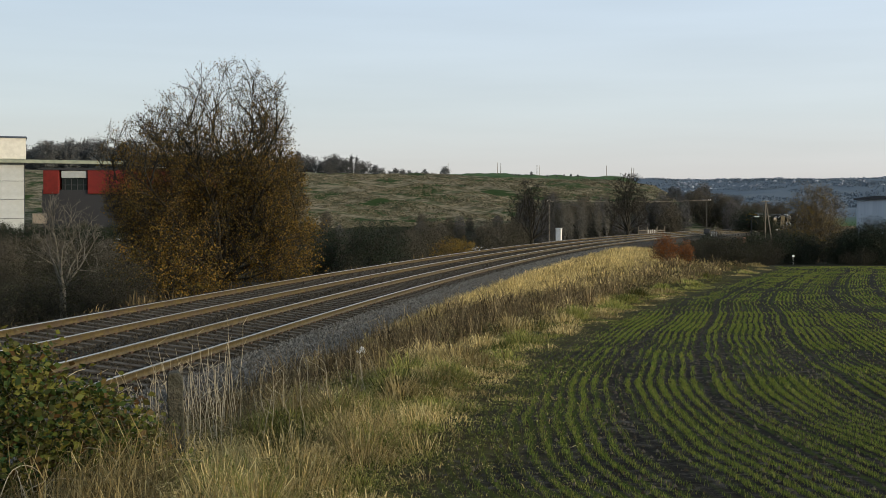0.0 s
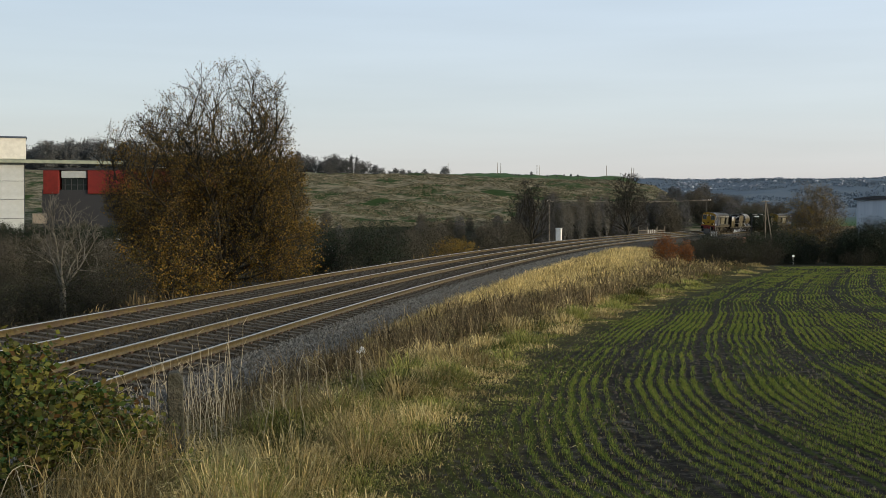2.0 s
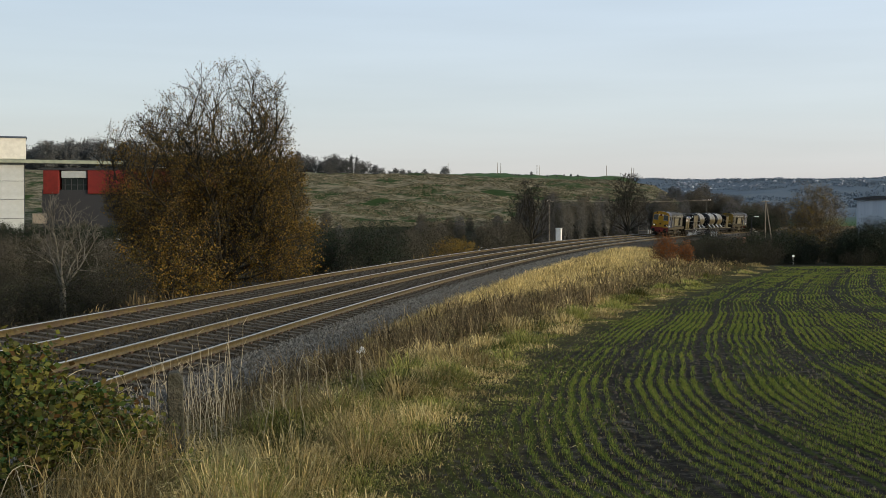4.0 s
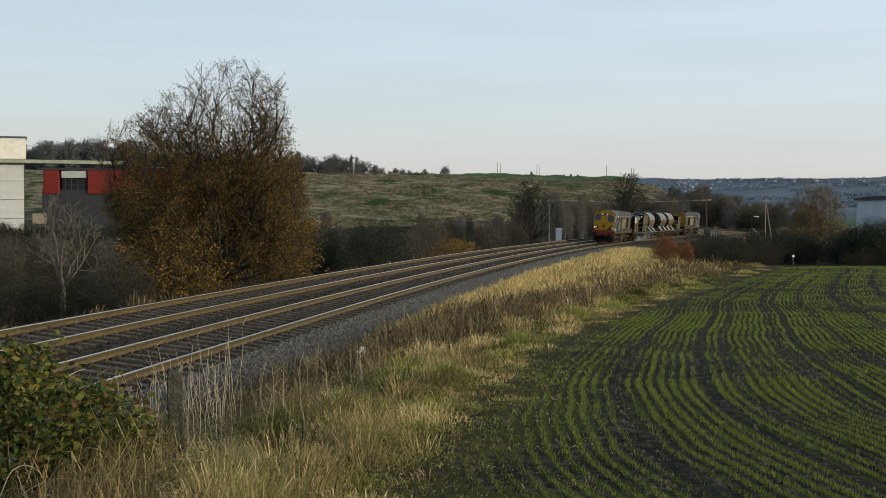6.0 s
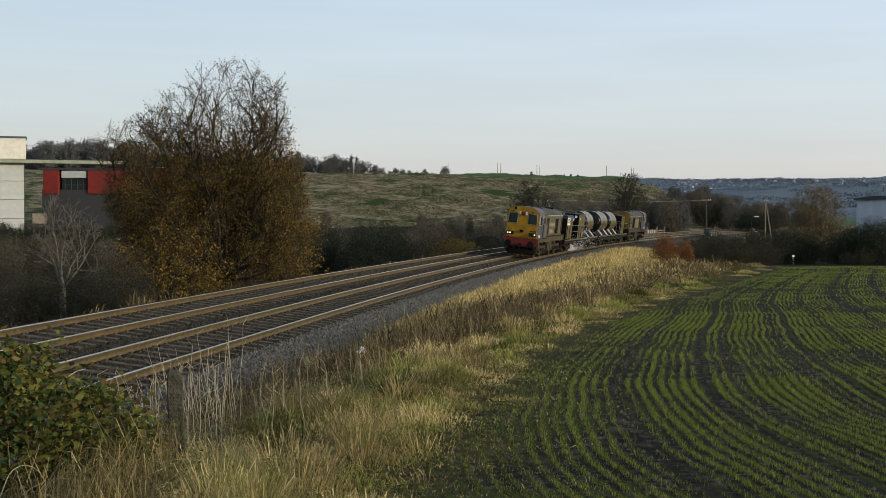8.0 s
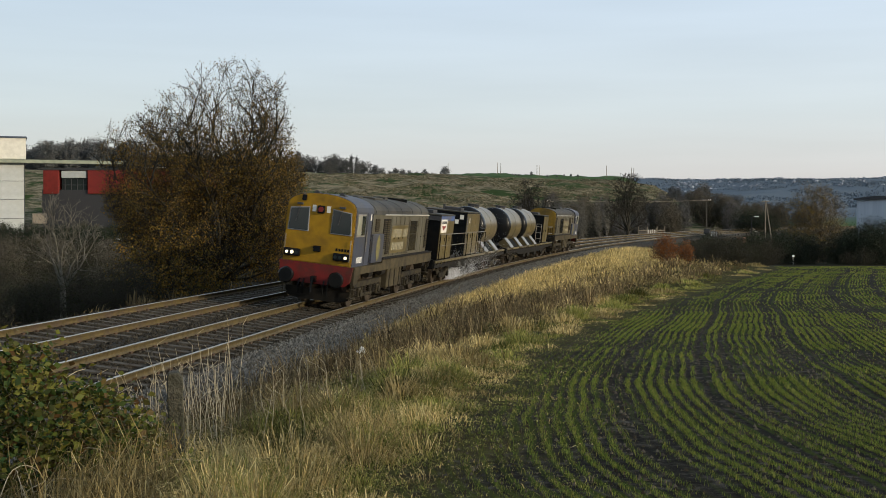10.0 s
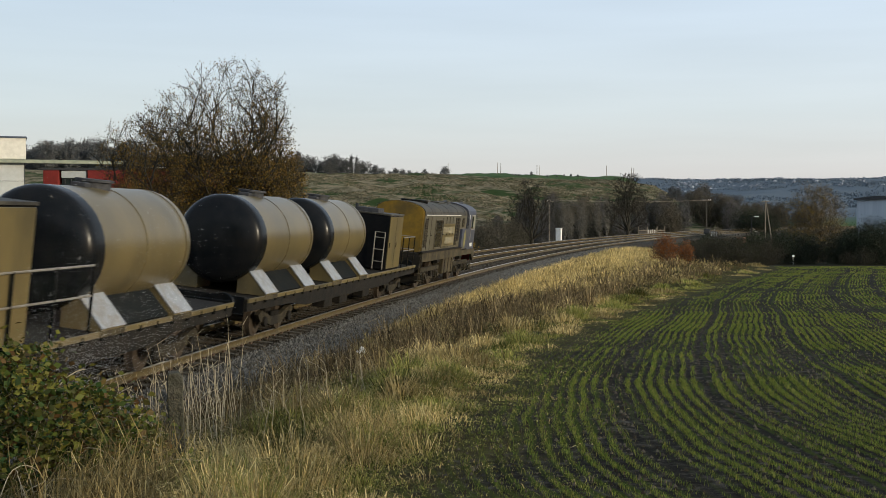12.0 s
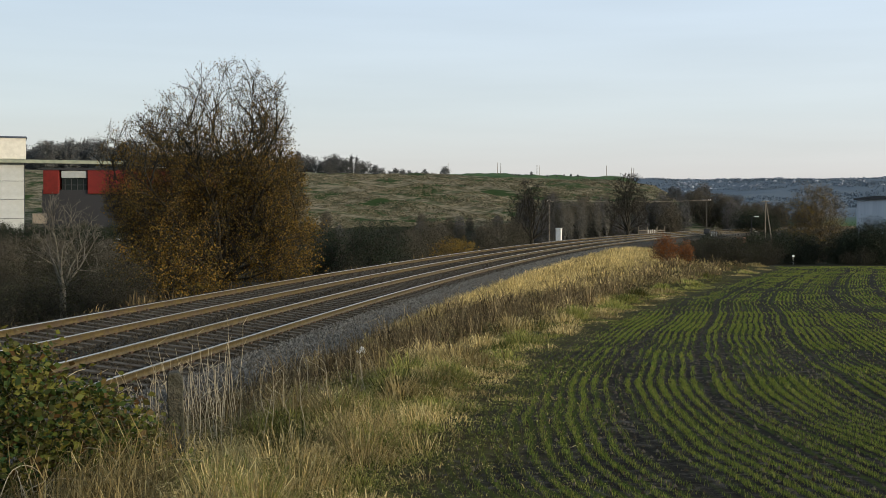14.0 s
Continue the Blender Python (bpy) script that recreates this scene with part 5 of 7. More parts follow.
low_shed(-76, 335, 4, 22, 12, 13.0, M_GREY_WALL, M_CREAM, "grey shed with a pale roof behind the oak")
sh = low_shed(85.2, 183, -2.6, 32, 18, 8.4, M_BLUE_SHED, M_DARK, "pale blue industrial shed with a dark roof")
b = bmesh.new()
box(b, (0, -9.2, 9.2), (32.8, 1.0, 1.9), 0.08)
part("fascia", b, M_DARK, sh, "dark roof fascia")
b = bmesh.new()
for k in range(30):
    box(b, (-15.5 + k * 1.07, -9.03, 5.2), (0.08, 0.08, 6.2))
part("rib", b, M_BLUE_SHED, sh)


def build_road():
    xs = np.arange(-420, 420, 4.0)
    ys = road_y(xs)
    V = np.stack([np.stack([xs, ys + o, np.full_like(xs, -5.5 if abs(o) < 3.8 else -5.56)], -1) for o in (-3.9, -3.7, 3.7, 3.9)], 1)
    k = np.arange(len(xs) - 1)[:, None] * 4
    j = np.arange(3)[None]
    F = np.stack([k + j, k + 4 + j, k + 5 + j, k + 1 + j], -1).reshape(-1, 4)
    tagged(new("road", mesh_np("road", V, F, M_ASPHALT)), "dark two-lane road in the valley", "road", kind="structure")


build_road()


def build_bridge():
    br = thing("railway_bridge", "plate girder railway bridge over the road", "bridge", m=pose(0, 0, 0))
    s0 = 203.5
    for s_, nm in ((s0 - 8.2, "abutment"), (s0 + 8.2, "abutment")):
        b = bmesh.new()
        q = on_line(np.array([s_]), -1.7)[0]
        h = float(np.interp(s_, S_, _h))
        box(b, (0, 0, 0), (12.5, 2.4, 5.3), 0.05)
        ob = part(nm, b, M_BRICK, br, "dark brick abutment")
        ob.matrix_world = Matrix.Translation((q[0], q[1], -3.55)) @ Matrix.Rotation(-h, 4, "Z")
    q = on_line(np.array([s0]), -1.7)[0]
    h = float(np.interp(s0, S_, _h))
    m = Matrix.Translation((q[0], q[1], -0.95)) @ Matrix.Rotation(-h, 4, "Z")
    b = bmesh.new()
    box(b, (0, 0, 0), (9.6, 19, 0.25))
    for k in range(-6, 7):
        box(b, (0, k * 1.45, -0.25), (9.6, 0.2, 0.3))
    part("deck", b, M_DARK, br).matrix_world = m
    for sx in (-1, 1):
        b = bmesh.new()
        box(b, (sx * 4.9, 0, 0.15), (0.12, 19, 1.2))
        box(b, (sx * 4.9, 0, 0.77), (0.4, 19, 0.05))
        for k in range(-6, 7):
            box(b, (sx * 4.98, k * 1.5, 0.12), (0.14, 0.06, 1.1))
        part("girder", b, M_DARK, br, "riveted steel girder").matrix_world = m


build_bridge()


def rail_fence(name, pts, label, pickets=False, h=1.25, z0=None):
    f = thing(name, label, "fence", "bridge fences")
    for (xa, ya), (xb, yb) in zip(pts, pts[1:]):
        za = -0.5 if z0 is None else z0
        for r in (0.35, 0.75, 1.15):
            b = bmesh.new()
            cyl(b, (xa, ya, za + r * h / 1.25), (xb, yb, za + r * h / 1.25), 0.06, 6)
            part("rail", b, M_TIMBER, f)
    for xa, ya in pts:
        b = bmesh.new()
        box(b, (xa, ya, (za + 0.7 * h)), (0.12, 0.12, 1.5 * h), 0.01)
        part("post", b, M_TIMBER, f)
    if pickets:
        (xa, ya), (xb, yb) = pts[0], pts[-1]
        for k in range(8):
            t = (k + 0.5) / 8
            b = bmesh.new()
            box(b, (xa + (xb - xa) * t, ya + (yb - ya) * t, za + 0.7), (0.16, 0.04, 1.2), 0.01)
            part("picket", b, M_TIMBER if k % 2 else M_WHITE, f)


rail_fence("bridge_railing", [(33.4, 196), (35.0, 196.6)], "weathered three-rail timber fence panel beside the track")
rail_fence("bridge_railing", [(35.2, 197.2), (37.0, 199)], "pale picket fence panel beside the track", True, 1.1)
rail_fence("bridge_railing", [(37.2, 199.2), (38.8, 201)], "weathered three-rail timber fence panel beside the track")
rail_fence("bridge_railing", [(47.5, 203.5), (48.3, 203.0), (48.9, 204)], "white picket panel at the bridge end", True, 1.5, -0.9)
wall_with("relay_box", "black relay box at the bridge end", "box", (47.0, 204.5, -0.6), (0.9, 0.7, 1.5), M_DARK, "")


def cabinet():
    c = thing("relay_cabinet", "white steel relay cabinet beside the track", "cabinet", m=pose(14.2, 140.6, -0.45, 0, 0, -20))
    b = bmesh.new()
    box(b, (0, 0, 1.05), (0.66, 0.6, 1.9), 0.03)
    part("body", b, M_WHITE, c)
    b = bmesh.new()
    box(b, (-0.345, -0.02, 1.0), (0.04, 0.5, 1.7), 0.01)
    d = part("door", b, M_GREY_WALL, c, "grey door")
    b = bmesh.new()
    box(b, (-0.37, 0.15, 1.0), (0.04, 0.04, 0.2), 0.01)
    part("handle", b, M_DARK, d)
    b = bmesh.new()
    prism(b, [(-0.38, 2.0), (0.38, 2.0), (0.38, 2.06), (0, 2.12), (-0.38, 2.06)], -0.36, 0.36)
    part("lid", b, M_WHITE, c)
    b = bmesh.new()
    box(b, (0, 0, 0.05), (1.1, 0.85, 0.3))
    part("plinth", b, M_CONCRETE, c)


cabinet()


def pole(x, y, h, label, arms=1, r=0.11, material=None, z=None, a_frame=False):
    zz = float(land(np.array([x]), np.array([y]))[0]) if z is None else z
    p_ = thing("utility_pole", label, "pole", "poles", m=pose(x, y, zz))
    b = bmesh.new()
    cyl(b, (0, 0, -0.3), (0, 0, h), r, 8, r * 0.7)
    part("post", b, material or M_TIMBER, p_)
    if a_frame:
        b = bmesh.new()
        cyl(b, (1.9, 0, -0.3), (0.1, 0, h * 0.96), r, 8, r * 0.7)
        part("strut", b, material or M_TIMBER, p_)
    for k in range(arms):
        b = bmesh.new()
        box(b, (0, 0, h - 0.3 - 0.6 * k), (1.7, 0.1, 0.12))
        a = part("crossarm", b, M_TIMBER, p_)
        for o in (-0.7, -0.3, 0.3, 0.7):
            b = bmesh.new()
            cyl(b, (o, 0, h - 0.25 - 0.6 * k), (o, 0, h - 0.08 - 0.6 * k), 0.04, 6)
            part("insulator", b, M_WHITE, a)


pole(49.4, 215, 11.8, "tall pale pole beside the bridge", 1, 0.09, M_BARK_PALE, z=-5.4)
pole(65.2, 232, 11.6, "braced timber line pole beyond the road", 1, 0.14, z=-5.2, a_frame=True)
pole(18.5, 200, 11.4, "thin grey line pole beyond the track", 1, 0.09, z=-5.4)


def cable():
    """One wire slung between the line poles."""
    a, b_ = np.array([18.5, 200, 6.0]), np.array([49.4, 215, 6.15])
    t = np.linspace(0, 1, 21)
    P = a + (b_ - a) * t[:, None] - np.array([0, 0, 1.4])[None] * (t * (1 - t))[:, None]
    V, F = tube_arrays(P[:-1], P[1:], np.full(20, 0.03), np.full(20, 0.03), 5)
    tagged(new("overhead_cable", mesh_np("overhead_cable", V, F, M_TIMBER)), "pale overhead cable slung between line poles", "cable")


cable()
for px, d in ((793, 520), (880, 560), (886, 565), (950, 575), (954, 575), (1073, 560), (1117, 470), (1121, 472)):
    pole((px - 784) / 2029 * d, d, 5.5 if px < 1100 else 6.5, "thin line pole on the hilltop", 0, 0.16)


def lamp_post():
    p_ = thing("street_lamp", "slim street lamp with a pale head", "lamp", m=pose(50.6, 188, -4.0))
    b = bmesh.new()
    cyl(b, (0, 0, 0), (0, 0, 6.9), 0.09, 8, 0.06)
    part("post", b, M_DARK, p_)
    b = bmesh.new()
    cyl(b, (0, 0, 6.85), (0.55, 0, 7.05), 0.04, 6)
    part("arm", b, M_DARK, p_)
    b = bmesh.new()
    box(b, (0.75, 0, 7.06), (0.75, 0.3, 0.16), 0.05)
    part("head", b, M_WHITE, p_, "pale lamp head")


lamp_post()

# the old fence on the bank
def fence_post():
    f = thing("fence_post", "weathered concrete fence post in dead grass", "post", m=pose(-2.08, 9.0, 0.6, 1, -1.5, 12))
    b = bmesh.new()
    prism(b, [(-0.065, 0), (0.065, 0), (0.06, 1.2), (0.03, 1.24), (-0.05, 1.24), (-0.06, 1.2)], -0.06, 0.06)
    bmesh.ops.bevel(b, geom=b.edges[:], offset=0.008, segments=1, affect="EDGES")
    part("post", b, mat("post_concrete", (0.055, 0.05, 0.038), (0.09, 0.083, 0.065), 14, 0.95, bump=0.7, dirt=(0.035, 0.037, 0.022), dscale=4), f)
    for z in (0.35, 0.7, 1.02):
        b = bmesh.new()
        cyl(b, (-0.075, -0.0, z), (0.075, 0, z), 0.007, 5)
        part("wire_staple", b, M_DARK, f)


fence_post()


def scrap():
    rng = random.Random(4)
    b = bmesh.new()
    for k in range(5):
        box(b, (rng.uniform(-.06, .06), rng.uniform(-.03, .03), 0.08 + rng.uniform(-.07, .09)), (rng.uniform(.05, .16), 0.012, rng.uniform(.03, .08)), 0.004, Euler((rng.uniform(-.5, .5), rng.uniform(-.8, .8), rng.uniform(-.6, .6))).to_matrix())
    ob = tagged(new("plastic_scrap", bm_mesh("plastic_scrap", b, M_WHITE)), "torn white plastic scrap caught in weeds", "litter")
    ob.location = (-1.45, 20.0, 0.62)


scrap()
b = bmesh.new()
box(b, (0, 0, 0.95), (0.24, 0.04, 0.18), 0.01)
box(b, (0, 0.03, 0.45), (0.02, 0.02, 1.0))
sg = tagged(new("road_sign", bm_mesh("road_sign", b, M_WHITE)), "small white sign behind the field", "sign")
sg.location = (33.0, 108, float(land(np.array([33.0]), np.array([108.0]))[0]) - 0.1)


# far houses on the hillside, too small to tell apart, haze in their colours
def far_houses():
    rng = random.Random(21)
    V, F = [], []
    for k in range(230):
        d = rng.uniform(1650, 2050)
        px = rng.choice([rng.uniform(1195, 1260), rng.uniform(1250, 1420), rng.uniform(1400, 1600)])
        x = (px - 784) / 2029 * d
        z = float(land(np.array([x]), np.array([d]))[0]) - 1
        w, l_, h = rng.uniform(2, 4.5), 5, rng.uniform(1.5, 2.6)
        o = len(V)
        V += [(x - w / 2, d, z), (x + w / 2, d, z), (x + w / 2, d, z + h), (x - w / 2, d, z + h), (x - w / 2, d + l_, z), (x + w / 2, d + l_, z), (x + w / 2, d + l_, z + h), (x - w / 2, d + l_, z + h), (x - w / 2, d + l_ / 2, z + h + 1.2), (x + w / 2, d + l_ / 2, z + h + 1.2)]
        F += [(o, o + 1, o + 2, o + 3), (o + 1, o + 5, o + 6, o + 2), (o + 5, o + 4, o + 7, o + 6), (o + 4, o, o + 3, o + 7), (o + 3, o + 2, o + 9, o + 8), (o + 7, o + 8, o + 9, o + 6)]
    tagged(new("far_houses", mesh_np("far_houses", V, F, island_mat("hazed_house", [(0.10, 0.12, 0.15), (0.40, 0.42, 0.46), (0.13, 0.15, 0.18), (0.22, 0.24, 0.27), (0.12, 0.14, 0.17)], 0.8))), "pale houses scattered on a far hillside", "houses", kind="stuff")
    # woods between them, the haze put into their pale blue colours
    V, F = [], []
    nr = np.random.default_rng(5)
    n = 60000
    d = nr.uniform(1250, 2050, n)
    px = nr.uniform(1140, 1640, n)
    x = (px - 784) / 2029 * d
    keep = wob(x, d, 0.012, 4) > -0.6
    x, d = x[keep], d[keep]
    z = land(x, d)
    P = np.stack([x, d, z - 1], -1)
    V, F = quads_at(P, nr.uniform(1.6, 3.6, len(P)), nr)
    tagged(new("far_woods", mesh_np("far_woods", V, F, island_mat("hazed_wood", [(0.10, 0.13, 0.165), (0.114, 0.146, 0.18), (0.127, 0.156, 0.185)], 0.95, 0.05))), "hazy woods on the far hillside", "woods", kind="stuff")


far_houses()


# ---------------------------------------------------------------- the train
DUST = (0.060, 0.050, 0.028)
M_BLUE = mat("dusty_blue_paint", (0.040, 0.048, 0.075), (0.054, 0.059, 0.077), 4, 0.5, dirt=(0.062, 0.058, 0.046), dscale=0.9, dirt_at=0.56, stretch=(1, 1, 0.5))
M_HOOD = mat("hood_grime", (0.110, 0.102, 0.074), (0.082, 0.078, 0.060), 3, 0.55, dirt=DUST, dscale=0.8, dirt_at=0.52, stretch=(1, 1, 0.4), bump=0.1)
M_ROOF = mat("sooty_roof", (0.045, 0.043, 0.036), (0.066, 0.061, 0.047), 2.2, 0.65, dirt=(0.022, 0.021, 0.019), dscale=0.6, dirt_at=0.56)
M_YELLOW = mat("warning_yellow", (0.31, 0.175, 0.010), (0.25, 0.14, 0.010), 3, 0.45, dirt=(0.15, 0.088, 0.014), dscale=1.2, dirt_at=0.6)
M_BEAMRED = mat("buffer_beam_red", (0.155, 0.016, 0.014), (0.115, 0.014, 0.013), 4, 0.6, dirt=(0.07, 0.024, 0.018), dscale=2)
M_FRAME = mat("brake_dust", (0.078, 0.063, 0.034), (0.050, 0.041, 0.024), 3, 0.85, dirt=(0.022, 0.019, 0.013), dscale=1.3, dirt_at=0.56, bump=0.2)
M_BOGIE = mat("bogie_grime", (0.017, 0.014, 0.010), (0.006, 0.006, 0.005), 4, 0.85, bump=0.3)
M_SOOT = mat("wet_black_plate", (0.008, 0.010, 0.011), (0.014, 0.015, 0.014), 4, 0.85, spec=0.05)
M_RUNNING = mat("running_gear_dust", (0.055, 0.045, 0.026), (0.026, 0.022, 0.014), 5, 0.85, dirt=(0.010, 0.009, 0.007), dscale=2.0, dirt_at=0.53, bump=0.3)
M_BLACK = mat("black_paint", (0.004, 0.005, 0.006), (0.008, 0.0085, 0.009), 3, 0.25, dirt=(0.010, 0.009, 0.007), dscale=0.9, dirt_at=0.64, spec=0.14)
M_NOSE = mat("soiled_yellow", (0.22, 0.135, 0.014), (0.16, 0.10, 0.014), 2.5, 0.55, dirt=(0.085, 0.06, 0.018), dscale=0.9, dirt_at=0.52)
M_TAN = mat("dust_covered_side", (0.125, 0.098, 0.042), (0.095, 0.075, 0.034), 1.6, 0.30, dirt=(0.045, 0.039, 0.023), dscale=0.7, dirt_at=0.6, spec=0.4, stretch=(1, 1, 0.5))
M_TANK = mat("dusty_gloss_tank", (0.112, 0.088, 0.039), (0.087, 0.070, 0.033), 1.3, 0.32, dirt=(0.06, 0.05, 0.028), dscale=0.55, dirt_at=0.6, spec=0.3, stretch=(1, 1, 0.6))
M_PLATE = mat("grey_plate", (0.25, 0.27, 0.29), (0.18, 0.19, 0.20), 5, 0.4, dirt=(0.17, 0.14, 0.10), dscale=2.2, dirt_at=0.6)
M_STEEL = mat("handrail_steel", (0.30, 0.28, 0.24), (0.20, 0.18, 0.15), 6, 0.45, 0.5)
M_TREAD = mat("wheel_tread", (0.09, 0.07, 0.05), (0.05, 0.04, 0.03), 5, 0.6, 0.5)
M_CHALK = mat("pale_lettering", (0.30, 0.275, 0.19), (0.22, 0.20, 0.14), 8, 0.7)
M_BLIND = mat("drawn_blind", (0.30, 0.30, 0.24), (0.24, 0.24, 0.19), 3, 0.25, spec=0.5)
M_NUMBER = mat("number_white", (0.60, 0.60, 0.58), (0.45, 0.45, 0.43), 9, 0.7)
M_EMBLEM = mat("emblem_yellow", (0.20, 0.18, 0.07), (0.13, 0.12, 0.06), 6, 0.6)
M_BLUEBAND = mat("blue_band", (0.045, 0.09, 0.24), (0.06, 0.10, 0.22), 5, 0.5, dirt=(0.10, 0.10, 0.12), dscale=2)
M_SIGN = mat("sign_white", (0.70, 0.69, 0.64), (0.62, 0.60, 0.55), 6, 0.5)
M_LIGHT = bpy.data.materials.new("lit_lamp")
_n, _l, _b = nodes_of(M_LIGHT)
_b.inputs["Base Color"].default_value = (0.9, 0.85, 0.7, 1)
_b.inputs["Emission Color"].default_value = (1.0, 0.86, 0.55, 1)
_b.inputs["Emission Strength"].default_value = 1.3
MOVERS, ROAD_MOVERS, SPINNERS, ROAD_Z = [], [], [], -5.5
LOCO_U, LOCO2_U = 6.585, 63.4


def arch(half, eave, top, n=12):
    """The roof's round profile from eave to eave."""
    out = []
    for i in range(n + 1):
        a = math.pi * i / n
        out.append((half * math.cos(a) ** 1 if abs(math.cos(a)) > 1e-6 else 0.0, eave + (top - eave) * math.sin(a) ** 0.8))
    return out


def wheelset(parent, y, r, x=0.0):
    b = bmesh.new()
    for sx in (-1, 1):
        cyl(b, (sx * 0.70, 0, 0), (sx * 0.83, 0, 0), r, 28)
        cyl(b, (sx * 0.66, 0, 0), (sx * 0.70, 0, 0), r + 0.03, 28)
        cyl(b, (sx * 0.83, 0, 0), (sx * 0.90, 0, 0), 0.16, 14)
        for k in range(4):
            a = k * math.pi / 2
            cyl(b, (sx * 0.82, 0.3 * math.cos(a), 0.3 * math.sin(a)), (sx * 0.845, 0.3 * math.cos(a), 0.3 * math.sin(a)), 0.06, 8)
    cyl(b, (-0.7, 0, 0), (0.7, 0, 0), 0.09, 12)
    ob = part("wheelset", b, M_TREAD, parent, "worn steel wheels on an axle")
    ob.location = (0, y, r)
    return ob


def loco_bogie(parent, yc):
    b = bmesh.new()
    box(b, (0, yc, 0.62), (1.5, 2.0, 0.3), 0.03)
    bo = part("bogie", b, M_BOGIE, parent, "dust-coated bogie")
    for sx in (-1, 1):
        b = bmesh.new()
        box(b, (sx * 1.05, yc, 0.83), (0.13, 3.9, 0.2), 0.02)
        box(b, (sx * 1.05, yc, 0.42), (0.12, 1.5, 0.12), 0.02)
        box(b, (sx * 1.05, yc - 0.62, 0.62), (0.1, 0.1, 0.4), 0.02)
        box(b, (sx * 1.05, yc + 0.62, 0.62), (0.1, 0.1, 0.4), 0.02)
        box(b, (sx * 1.05, yc - 1.9, 0.62), (0.12, 0.12, 0.5), 0.02)
        box(b, (sx * 1.05, yc + 1.9, 0.62), (0.12, 0.12, 0.5), 0.02)
        part("side_frame", b, M_RUNNING, bo)
        for o in (-1.295, 1.295):
            b = bmesh.new()
            box(b, (sx * 1.08, yc + o, 0.545), (0.2, 0.32, 0.34), 0.03)
            cyl(b, (sx * 1.16, yc + o, 0.545), (sx * 1.24, yc + o, 0.545), 0.12, 12)
            part("axlebox", b, M_RUNNING, bo)
        for o in (-0.36, 0.36, -1.6, 1.6, -1.0, 1.0):
            b = bmesh.new()
            for k in range(5):
                cyl(b, (sx * 1.05, yc + o, 0.45 + 0.07 * k), (sx * 1.05, yc + o, 0.485 + 0.07 * k), 0.085, 10)
            cyl(b, (sx * 1.05, yc + o, 0.42), (sx * 1.05, yc + o, 0.8), 0.05, 8)
            part("spring", b, M_BOGIE, bo)
        for o in (-0.75, 0.75):
            b = bmesh.new()
            box(b, (sx * 1.0, yc + o, 0.52), (0.09, 0.1, 0.42), 0.02)
            part("brake_block", b, M_BOGIE, bo)


def buffer_(parent, x, y, sgn):
    b = bmesh.new()
    cyl(b, (x, y, 1.055), (x, y + sgn * 0.36, 1.055), 0.15, 16, 0.12)
    bu = part("buffer", b, M_BLACK, parent, "black round buffer")
    b = bmesh.new()
    cyl(b, (x, y + sgn * 0.36, 1.055), (x, y + sgn * 0.50, 1.055), 0.075, 12)
    cyl(b, (x, y + sgn * 0.48, 1.055), (x, y + sgn * 0.54, 1.055), 0.27, 24, 0.23)
    part("buffer_head", b, M_BLACK, bu)


def plate(bm, pts, x, t):
    """A flat outline of (y, z) given thickness t at side x."""
    prism(bm, pts, x, x + t, "x")


